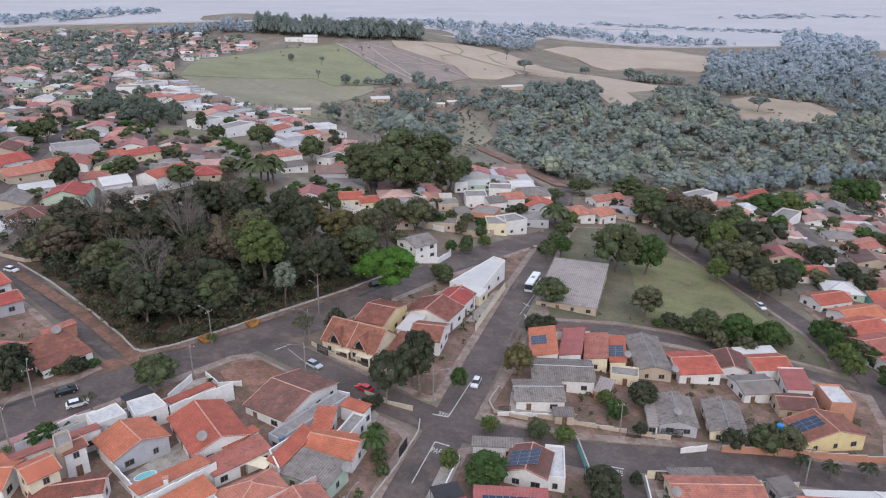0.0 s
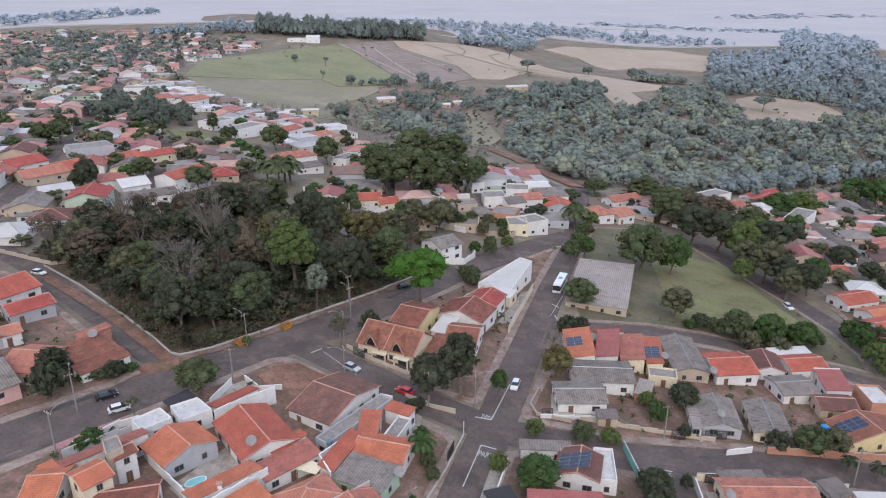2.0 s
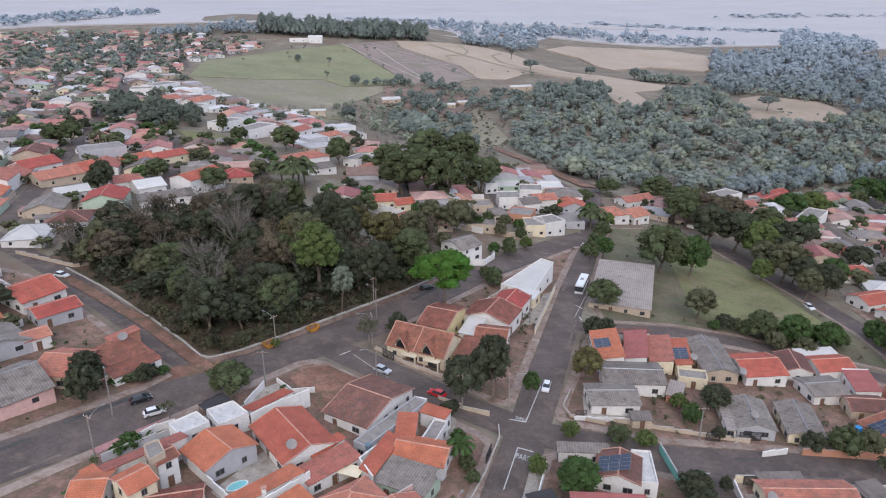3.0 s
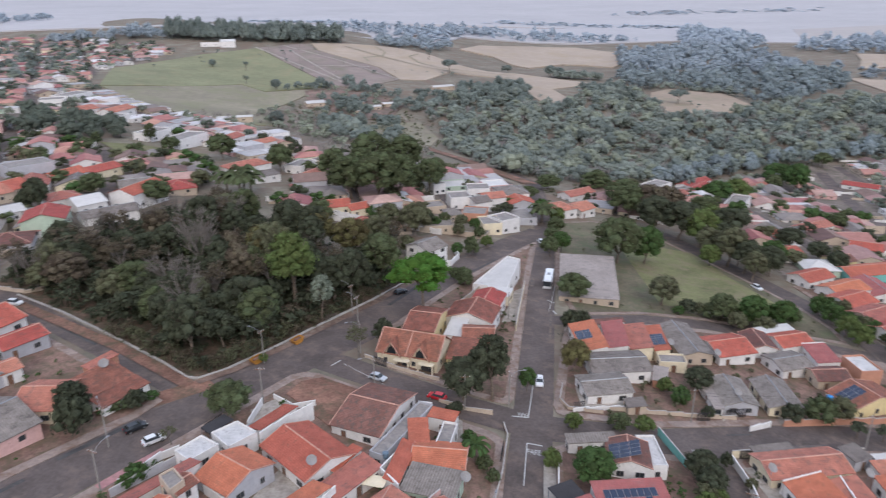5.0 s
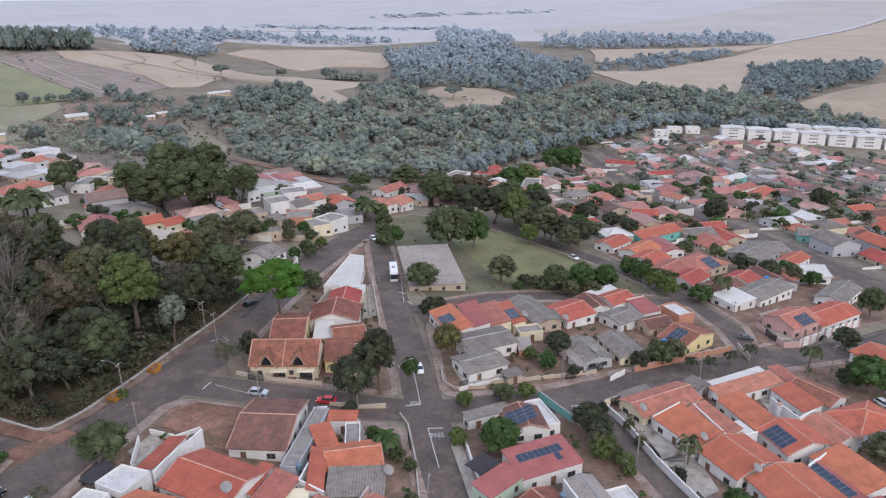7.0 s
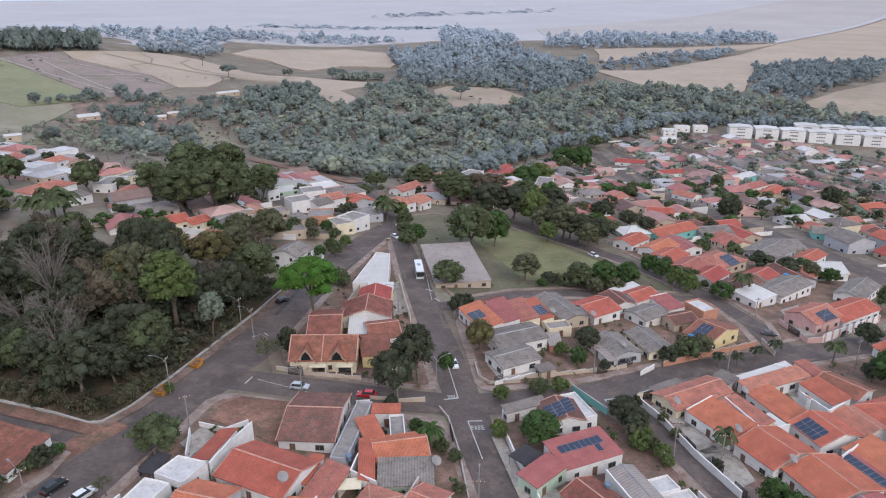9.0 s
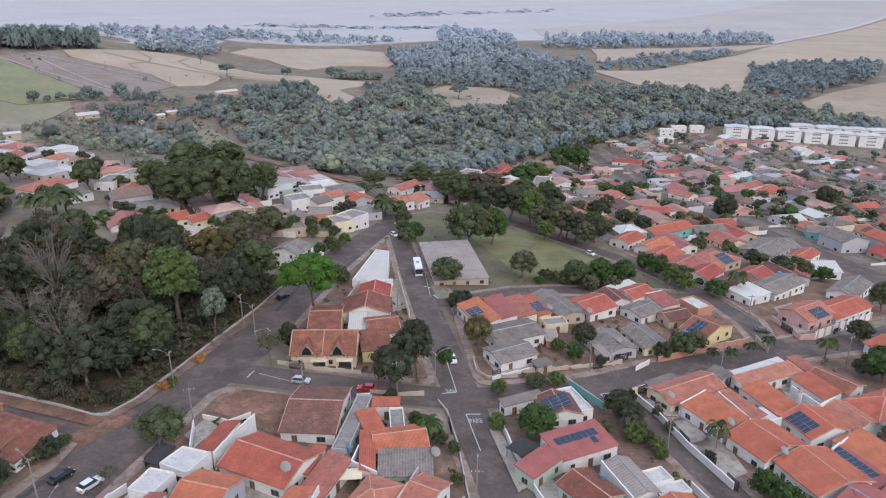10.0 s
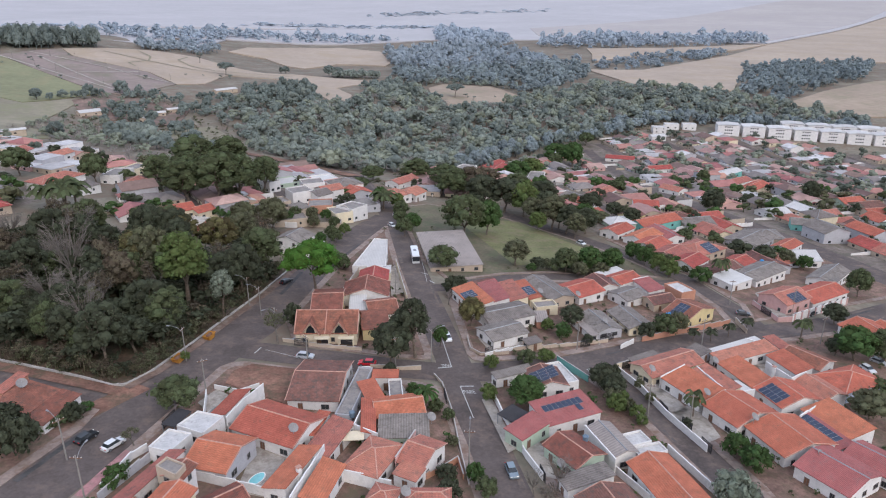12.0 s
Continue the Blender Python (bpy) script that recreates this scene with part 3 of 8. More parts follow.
def dormer(ob, u, d, h, rise, tile, mat):
    """A steep gabled dormer with a window, rising from the front eave."""
    y0, top = -d / 2 - 0.15, h + 3.0
    back = -(1 - 3.0 / rise) * d / 2
    part("dormer_wall", Shape().slab([(u - 2.0, y0, h - 0.4), (u + 2.0, y0, h - 0.4), (u, y0, top - 0.15)], 0.02).slab([(u - 2.0, y0 + 0.15, h - 0.4), (u + 2.0, y0 + 0.15, h - 0.4), (u, y0 + 0.15, top - 0.15)], 0.02), mat, ob)
    r = Shape()
    for sx in (-1, 1):
        r.slab([(u + sx * 2.4, y0 - 0.4, h - 0.6), (u, y0 - 0.4, top), (u, back, top), (u + sx * 2.4, y0 + 0.5, h - 0.3)], 0.16)
    part("dormer_roof", r, tile, ob)
    part("verge_board", Shape().tube((u - 2.4, y0 - 0.42, h - 0.62), (u, y0 - 0.42, top - 0.04), 0.11, 0.11, 4).tube((u + 2.4, y0 - 0.42, h - 0.62), (u, y0 - 0.42, top - 0.04), 0.11, 0.11, 4), CAP, ob)
    part("dormer_window", Shape().slab([(u - 1.25, y0 - 0.05, h - 0.2), (u + 1.25, y0 - 0.05, h - 0.2), (u + 0.8, y0 - 0.05, h + 1.2), (u, y0 - 0.05, h + 2.1), (u - 0.8, y0 - 0.05, h + 1.2)], 0.03), GLASS, ob)


def twin_front(ob, w, d, h, rise):
    """The front of the twin house: porches on piers, dark panels as the shade in the garage doorways, and the line of
    tiles that parts the two halves.
    """
    ey, ez = -d / 2 - 0.4, h - 0.4 * rise / (d / 2) + 0.16
    for u in (-w / 2 - 0.3, -0.2, w / 2 + 0.3):
        part("ridge", Shape().tube((u, ey, ez), (u, 0, h + rise + 0.16), 0.13, 0.13, 5), CAP, ob)
    for u in (-0.9, w / 2 - 2.4):
        # no opening here: a dark panel on the wall imitates the shaded inside
        part("garage_door", Shape().box(u - 1.5, -d / 2 - 0.03, 0.0, u + 1.5, -d / 2 + 0.02, 2.3), DARK, ob, "dark panel standing for the shade in a garage doorway")
        porch = part("porch", Shape().box(u - 1.9, -d / 2 - 1.7, 2.35, u + 1.9, -d / 2 - 0.05, 2.6), WALLS["cream"], ob)
        for k in (-1.75, 1.75):
            part("pier", Shape().box(u + k - 0.14, -d / 2 - 1.65, -0.8, u + k + 0.14, -d / 2 - 1.37, 2.35), WALLS["cream"], porch)


def dish(x, y, z, aim, r=1.0):
    r *= 0.85
    ob = base("satellite_dish", pose(x, y, z, 0, 0, aim), "grey mesh satellite dish on a short steel mast", "satellite dish", "dishes on the roofs")
    part("mast", Shape().tube((0, 0, -0.6), (0, 0, 0.9), 0.05, 0.05), STEEL, ob)
    s = Shape()
    for j in range(5):
        q = r * j / 4
        s.v += [(q * math.cos(2 * math.pi * i / 16), q * math.sin(2 * math.pi * i / 16), q * q * 0.28) for i in range(16)]
    s.f = [(16 * j + i, 16 * j + (i + 1) % 16, 16 * j + 16 + (i + 1) % 16, 16 * j + 16 + i) for j in range(4) for i in range(16)]
    part("reflector", s, DISH, ob, m=pose(0, 0, 1.0, 38, 0, 0), smooth=True)
    a = Shape()
    for k in range(3):
        a.tube((r * 0.9 * math.cos(k * 2.1), r * 0.9 * math.sin(k * 2.1), 0.22), (0, 0, 0.85), 0.02, 0.02, 4)
    a.ball((0, 0, 0.85), 0.08, 0.08, 0.1, 6, 4)
    part("feed_arm", a, STEEL, ob, m=pose(0, 0, 1.0, 38, 0, 0))


def brush_pile(x, y, size, seed):
    """A heap of cut branches."""
    r = random.Random(seed)
    ob = base("brush_pile", pose(x, y, ground(x, y) + 0.1, 0, 0, r.uniform(0, 360)), "heap of dry brown cut branches on the ground", "brush pile", "heaps of branches")
    for name, n, mat in (("branch", 26, BARK), ("twig", 20, BARK_PALE)):
        for _ in range(n):
            s = Shape()
            a, k, q = r.uniform(0, 6.28), size * r.uniform(0.4, 1.0), r.uniform(-0.6, 0.6) * size
            px, py, pz = q, r.uniform(-0.4, 0.4) * size, r.uniform(0.0, 0.35) * size
            s.tube((px - k * math.cos(a) / 2, py - k * math.sin(a) / 2, max(0.05, pz + r.uniform(-0.3, 0.3))), (px + k * math.cos(a) / 2, py + k * math.sin(a) / 2, max(0.05, pz + r.uniform(-0.3, 0.5))), 0.08, 0.025, 4)
            part(name, s, mat, ob)


def gate_post(x, y, rot):
    """A square pier that stands proud of a front wall."""
    ob = base("wall_pier", pose(x, y, ground(x, y), 0, 0, rot), "pale pink rendered pier of a white front wall", "pier", "piers of the front wall")
    part("shaft", Shape().box(-0.22, -0.22, -0.4, 0.22, 0.22, 2.75), WALLS["pink"], ob)
    part("cap", Shape().box(-0.3, -0.3, 2.75, 0.3, 0.3, 2.87), KERB, ob)


def gate(x, y, rot, w, h=2.1):
    """A dark steel gate of upright bars between two rails, in a front wall."""
    ob = base("gate", pose(x, y, ground(x, y) + 0.15, 0, 0, rot), "dark steel bar gate in a front garden wall", "gate", "gates of the front walls")
    part("frame", Shape().box(-w / 2, -0.04, 0.05, w / 2, 0.04, 0.15).box(-w / 2, -0.04, h - 0.1, w / 2, 0.04, h).box(-w / 2, -0.05, 0, -w / 2 + 0.1, 0.05, h).box(w / 2 - 0.1, -0.05, 0, w / 2, 0.05, h), DARK, ob)
    n = int(w / 0.22)
    for i in range(1, n):
        u = -w / 2 + i * w / n
        part("bar", Shape().box(u - 0.045, -0.03, 0.15, u + 0.045, 0.03, h - 0.1), DARK, ob)


def awning(x, y, rot, w, d, mat=None, label="black shade roof on steel posts beside a house"):
    """A low flat roof on four posts."""
    ob = base("awning", pose(x, y, ground(x, y) + 0.2, 0, 0, rot), label, "awning", "")
    part("roof", Shape().slab([(-w / 2, -d / 2, 2.5), (w / 2, -d / 2, 2.5), (w / 2, d / 2, 2.7), (-w / 2, d / 2, 2.7)], 0.12), mat or DARK, ob)
    for sx in (-1, 1):
        for sy in (-1, 1):
            part("post", Shape().box(sx * (w / 2 - 0.15) - 0.06, sy * (d / 2 - 0.15) - 0.06, -0.6, sx * (w / 2 - 0.15) + 0.06, sy * (d / 2 - 0.15) + 0.06, 2.5), STEEL, ob)


def chimney(x, y, z):
    ob = base("chimney", pose(x, y, ground(x, y) + z, 0, 0, 20), "small white barbecue chimney with a cap on a tiled roof", "chimney", "")
    part("shaft", Shape().box(-0.35, -0.35, -2.5, 0.35, 0.35, 1.7), WALLS["white"], ob)
    part("cap", Shape().box(-0.45, -0.45, 1.95, 0.45, 0.45, 2.05).box(-0.3, -0.3, 1.7, -0.2, -0.2, 1.95).box(0.2, 0.2, 1.7, 0.3, 0.3, 1.95).box(-0.3, 0.2, 1.7, -0.2, 0.3, 1.95).box(0.2, -0.3, 1.7, 0.3, -0.2, 1.95), CAP, ob)


def pool(x, y, rot):
    ob = base("swimming_pool", pose(x, y, ground(x, y) + 0.3, 0, 0, rot), "small pale blue oval plunge pool in a courtyard", "pool")
    ring = [(1.9 * math.cos(2 * math.pi * i / 20), 1.1 * math.sin(2 * math.pi * i / 20)) for i in range(20)]
    part("rim", Shape().solid(ring, -0.3, 0.3), TRIM, ob)
    part("water", Shape().solid([(a * 0.88, b * 0.85) for a, b in ring], 0.2, 0.305), POOL, ob)


def water_tank(x, y, z, mat=None, colour="blue", size=1.0):
    mat = mat or TANK
    ob = base("water_tank", pose(x, y, z) @ Matrix.Scale(size, 4), "round " + colour + " plastic water tank on a roof", "water tank", "water tanks on the roofs")
    s = Shape().tube((0, 0, -0.6), (0, 0, 0.75), 0.62, 0.72, 14)
    part("body", s, mat, ob)
    part("lid", Shape().tube((0, 0, 0.75), (0, 0, 0.92), 0.76, 0.45, 14), mat, ob)


# ---- trees ----
def leaves(centres, radii, per, size, rnd, flat=0.75, up=0.35):
    """Many small bent leaves in clumps; gives vertices and faces as arrays."""
    v, f = [], []
    for (cx, cy, cz), r in zip(centres, radii):
        for _ in range(per):
            u, w = rnd.uniform(-1, 1), rnd.uniform(0, 2 * math.pi)
            k = r * rnd.uniform(0.55, 1.0)
            q = math.sqrt(1 - u * u)
            px, py, pz = cx + k * q * math.cos(w), cy + k * q * math.sin(w), cz + k * u * flat
            s = size * rnd.uniform(0.65, 1.35)
            nx, ny, nz = q * math.cos(w) + rnd.uniform(-0.55, 0.55), q * math.sin(w) + rnd.uniform(-0.55, 0.55), u + up + rnd.uniform(-0.5, 0.5)
            k = math.sqrt(nx * nx + ny * ny + nz * nz) or 1
            nx, ny, nz = nx / k, ny / k, nz / k
            a = rnd.uniform(0, 2 * math.pi)
            tx, ty, tz = math.cos(a), math.sin(a), rnd.uniform(-0.4, 0.4)
            ex, ey, ez = ny * tz - nz * ty, nz * tx - nx * tz, nx * ty - ny * tx
            k = math.sqrt(ex * ex + ey * ey + ez * ez) or 1
            ex, ey, ez = ex / k, ey / k, ez / k
            dx, dy, dz = (ey * nz - ez * ny) * s, (ez * nx - ex * nz) * s, (ex * ny - ey * nx) * s
            ex, ey, ez = ex * s * 0.62, ey * s * 0.62, ez * s * 0.62
            n = len(v)
            v += [(px - dx, py - dy, pz - dz), (px + ex, py + ey, pz + ez), (px + dx, py + dy, pz + dz), (px - ex + nx * s * 0.25, py - ey + ny * s * 0.25, pz - ez + nz * s * 0.25)]
            f.append((n, n + 1, n + 2, n + 3))
    return v, f


def foliage(centres, radii, per, size, rnd, flat):
    """A crown of leafy lumps: each an uneven inner mass with many small leaves over its upper side."""
    sh = Shape()
    for (cx, cy, cz), r in zip(centres, radii):
        n = len(sh.v)
        for k, h in ((0.5, -0.72), (0.95, -0.2), (0.88, 0.45), (0.3, 0.93)):
            for i in range(6):
                w = r * rnd.uniform(0.62, 0.9)
                a = 2 * math.pi * i / 6 + k
                sh.v.append((cx + k * w * math.cos(a), cy + k * w * math.sin(a), cz + h * w * flat))
        sh.f += [(n + 6 * j + i, n + 6 * j + (i + 1) % 6, n + 6 * j + 6 + (i + 1) % 6, n + 6 * j + 6 + i) for j in range(3) for i in range(6)]
        sh.f += [(n + 18, n + 19, n + 20, n + 21), (n + 18, n + 21, n + 22, n + 23)]
        for _ in range(per):
            u, a = rnd.uniform(-0.6, 1), rnd.uniform(0, 2 * math.pi)
            q = math.sqrt(1 - u * u)
            k = r * rnd.uniform(0.72, 1.1)
            m = Vector((q * math.cos(a) + rnd.uniform(-0.5, 0.5), q * math.sin(a) + rnd.uniform(-0.5, 0.5), u + 0.35 + rnd.uniform(-0.45, 0.45))).normalized()
            e = m.cross(Vector((rnd.uniform(-1, 1), rnd.uniform(-1, 1), rnd.uniform(-1, 1)))).normalized()
            d = m.cross(e)
            c = Vector((cx + k * q * math.cos(a), cy + k * q * math.sin(a), cz + k * u * flat))
            z = size * rnd.uniform(0.6, 1.4)
            sh.face(c - d * z, c + e * z * 0.65, c + d * z, c - e * z * 0.65 + m * z * 0.3)
    return sh


def tree_shapes(kind, seed):
    """The trunk with its limbs, and the crown, of one kind of tree about ten metres high."""
    rnd = random.Random(seed)
    tr, centres, radii = Shape(), [], []
    height, spread, low, clumps, per, size, flat = {
        "round": (8.2, 4.2, 1.6, 40, 46, 0.225, 0.75), "tall": (13.0, 3.6, 4.2, 40, 50, 0.23, 0.75), "umbrella": (9.0, 5.4, 4.2, 46, 62, 0.225, 0.5), "wood": (11.5, 4.4, 2.6, 36, 44, 0.24, 0.8),
        "shrub": (3.0, 1.9, 0.35, 20, 40, 0.155, 0.85), "column": (6.0, 1.6, 0.4, 26, 44, 0.17, 1.0), "thin": (9.5, 3.0, 4.0, 24, 34, 0.2, 0.8), "bare": (10.5, 4.2, 3.8, 0, 0, 0, 1)}[kind]
    top = (rnd.uniform(-0.6, 0.6), rnd.uniform(-0.6, 0.6), low)
    tr.tube((0, 0, -0.8), (top[0] * 0.4, top[1] * 0.4, low * 0.5), 0.032 * height, 0.026 * height, 8)
    tr.tube((top[0] * 0.4, top[1] * 0.4, low * 0.5), top, 0.026 * height, 0.02 * height, 8)
    n = {"shrub": 5, "column": 4, "bare": 11, "thin": 8}.get(kind, 8)
    tips = []
    for i in range(n):
        a = 2 * math.pi * i / n + rnd.uniform(-0.35, 0.35)
        r = spread * rnd.uniform(0.5, 0.85)
        zt = low + (height - low) * rnd.uniform(0.3, 0.9)
        mid = (top[0] + 0.45 * r * math.cos(a), top[1] + 0.45 * r * math.sin(a), low + (zt - low) * 0.55)
        end = (top[0] + r * math.cos(a), top[1] + r * math.sin(a), zt)
        tr.tube(top, mid, 0.013 * height, 0.009 * height, 5).tube(mid, end, 0.009 * height, 0.003 * height, 5)
        tips.append(end)
        for _ in range(5 if kind == "bare" else 2):
            b = a + rnd.uniform(-0.9, 0.9)
            q = spread * rnd.uniform(0.2, 0.45)
            e2 = (mid[0] + q * math.cos(b), mid[1] + q * math.sin(b), mid[2] + (height - mid[2]) * rnd.uniform(0.3, 0.8))
            tr.tube(mid, e2, 0.006 * height, 0.002 * height, 4)
            tips.append(e2)
            if kind in ("bare", "thin"):
                for _ in range(4):
                    c = b + rnd.uniform(-1.2, 1.2)
                    k = spread * rnd.uniform(0.12, 0.3)
                    tr.tube(e2, (e2[0] + k * math.cos(c), e2[1] + k * math.sin(c), e2[2] + k * rnd.uniform(0.1, 0.9)), 0.003 * height, 0.0012 * height, 3)
    for i in range(clumps):
        if kind in ("umbrella", "thin"):
            if i < len(tips):
                c = tips[i]
            else:
                u, a = rnd.random() ** 0.5, rnd.uniform(0, 2 * math.pi)
                c = (top[0] + spread * u * math.cos(a), top[1] + spread * u * math.sin(a), low + (height - low) * (0.45 + 0.5 * (1 - u * u) + rnd.uniform(-0.1, 0.1)))
        else:
            u = 1 - 1.55 * (i + 0.5) / clumps
            a, q = 2.4 * i + rnd.uniform(-0.3, 0.3), spread * 0.74 * math.sqrt(1 - u * u) * rnd.uniform(0.78, 1.14)
            c = (top[0] + q * math.cos(a), top[1] + q * math.sin(a), low + (height - low) * (0.47 + 0.42 * u * rnd.uniform(0.85, 1.1)))
        centres.append(c)
        radii.append(spread * rnd.uniform(0.25, 0.4))
    cr = Shape()
    if clumps:
        if kind == "thin":
            cr.v, cr.f = leaves(centres, radii, per, size, rnd, flat)
        else:
            cr = foliage(centres, radii, per, size, rnd, flat)
    return tr, cr


TREE_MESH = {}
TREE_WORDS = {"round": "round-crowned broadleaf tree", "tall": "tall broadleaf tree", "umbrella": "wide umbrella-shaped tree", "wood": "woodland tree", "shrub": "bushy garden shrub", "column": "clipped columnar conifer",
              "thin": "sparse half-leafless tree", "bare": "leafless tree with grey branches", "palm": "small feathery palm"}
LEAF_WORDS = {"dark": "dark green", "mid": "green", "olive": "olive green", "bright": "vivid bright green", "lime": "light green", "brown": "brownish", "grey": "silvery grey-green", "autumn": "yellowed", "bush": "fresh green", "shade": "grey-green"}


def palm_shapes(rnd):
    tr, cr = Shape().tube((0, 0, -0.5), (0.1, 0, 3.2), 0.16, 0.12, 7), Shape()
    for i in range(16):
        a, lift = 2 * math.pi * i / 16 + rnd.uniform(-0.15, 0.15), rnd.uniform(0.2, 1.1)
        pts = [(0.1 + q * 2.2 * math.cos(a), q * 2.2 * math.sin(a), 3.2 + lift * math.sin(q * 2.4) * 1.2 - q * q * 0.9) for q in (0, 0.25, 0.5, 0.75, 1)]
        for p, q in zip(pts, pts[1:]):
            for sgn in (-1, 1):
                w = 0.42 * sgn
                cr.face(p, q, (q[0] - w * math.sin(a), q[1] + w * math.cos(a), q[2] - 0.22), (p[0] - w * math.sin(a), p[1] + w * math.cos(a), p[2] - 0.22))
    return tr, cr


def tree(kind, leaf, x, y, size=1.0, high=1.0, variant=None, group="trees of the town"):
    k = int(abs(x * 7.3 + y * 3.1)) % (4 if kind == "wood" else 3) if variant is None else variant
    key = (kind, k)
    if key not in TREE_MESH:
        tr, cr = palm_shapes(random.Random(k)) if kind == "palm" else tree_shapes(kind, 31 * k + len(kind) * 7)
        TREE_MESH[key] = (tr.mesh("trunk", BARK_PALE if kind in ("bare", "thin") else BARK), cr)
    if (kind, k, leaf) not in TREE_MESH:
        TREE_MESH[(kind, k, leaf)] = TREE_MESH[key][1].mesh("crown", LEAF[leaf]) if TREE_MESH[key][1].f else None
    m = pose(x, y, ground(x, y) + 0.1, 0, 0, (x * 37 + y * 53) % 360) @ Matrix.Diagonal((size, size, size * high, 1))
    lw = LEAF_WORDS[leaf] + " " if kind != "bare" else ""
    ob = base("shrub" if kind == "shrub" else "palm" if kind == "palm" else "tree", m, lw + TREE_WORDS[kind] + (" in a yard" if kind in ("shrub", "column", "palm", "round", "tall") else " among others"), "shrub" if kind == "shrub" else "tree", group)
    part("trunk", TREE_MESH[key][0], None, ob)
    if TREE_MESH[(kind, k, leaf)]:
        part("crown", TREE_MESH[(kind, k, leaf)], None, ob)
    return ob


def crown(rnd, lumps, per, leaf, sparse=False):
    """One far crown, about seven metres across: lumps of foliage round short limbs, each with leaves over its upper side."""
    v, f = [], []

    def quad(pts):
        f.append(tuple(range(len(v), len(v) + 4)))
        v.extend(pts)

    t = Shape().tube((0, 0, -1.5), (0.2, 0.1, 4.5), 0.26, 0.12, 4)
    cs = []
    for i in range(lumps):
        u = 1 - 1.35 * (i + 0.4) / lumps
        a, q = 2.4 * i + rnd.uniform(-0.4, 0.4), 2.15 * math.sqrt(1 - u * u) * rnd.uniform(0.8, 1.15)
        cs.append((q * math.cos(a), q * math.sin(a), 3.0 + 2.5 * u * rnd.uniform(0.8, 1.15), rnd.uniform(1.0, 2.1)))
        if sparse:
            t.tube((0.2, 0.1, 1.6), cs[-1][:3], 0.1, 0.04, 3)
    for p in t.f:
        if len(p) == 4:
            quad([t.v[i] for i in p])
    for cx, cy, cz, r in cs:
        if not sparse:
            grid = [[(cx + k * r * math.cos(2 * math.pi * i / 5) * w, cy + k * r * math.sin(2 * math.pi * i / 5) * w, cz + h * r * 0.8 * w) for i in range(5) for w in (rnd.uniform(0.78, 0.98),)] for k, h in ((0.8, -0.6), (0.95, 0.25), (0.4, 0.92))]
            for j in range(2):
                for i in range(5):
                    quad([grid[j][i], grid[j][(i + 1) % 5], grid[j + 1][(i + 1) % 5], grid[j + 1][i]])
            quad([grid[2][i] for i in (0, 1, 2, 4)])
        for _ in range(per):
            u, a = rnd.uniform(-0.45, 1), rnd.uniform(0, 2 * math.pi)
            q = math.sqrt(1 - u * u)
            k = r * rnd.uniform(0.85, 1.22)
            n = Vector((0.7 * q * math.cos(a) + rnd.uniform(-0.25, 0.25), 0.7 * q * math.sin(a) + rnd.uniform(-0.25, 0.25), 0.5 * u + 0.9 + rnd.uniform(-0.2, 0.2))).normalized()
            e = n.cross(Vector((rnd.uniform(-1, 1), rnd.uniform(-1, 1), rnd.uniform(-1, 1)))).normalized()
            d = n.cross(e)
            c = Vector((cx + k * q * math.cos(a), cy + k * q * math.sin(a), cz + k * u * 0.85))
            z = leaf * rnd.uniform(0.6, 1.4)
            quad([tuple(c - d * z), tuple(c + e * z * 0.7), tuple(c + d * z), tuple(c - e * z * 0.7 + n * z * 0.25)])
    return np.array(v), np.array(f)


def stand(name, places, mat, label, lumps=7, per=9, leaf=0.42, seed=3, sparse=False):
    """Woods too far to count, of a few kinds of crown turned and sized each its own way."""
    rnd = random.Random(seed)
    protos = [crown(rnd, lumps + k % 3 - 1, per, leaf, sparse) for k in range(7)]
    V, Fs, n = [], [], 0
    for x, y, s, hs in places:
        v, f = protos[rnd.randrange(7)]
        a = rnd.uniform(0, 6.28)
        rot = np.array([[math.cos(a), -math.sin(a), 0], [math.sin(a), math.cos(a), 0], [0, 0, 1]])
        V.append((v * (s * rnd.uniform(0.9, 1.15), s, s * hs)) @ rot.T + (x, y, ground(x, y)))
        Fs.append(f + n)
        n += len(v)
    return quads(name, np.concatenate(V), np.concatenate(Fs), mat, label)


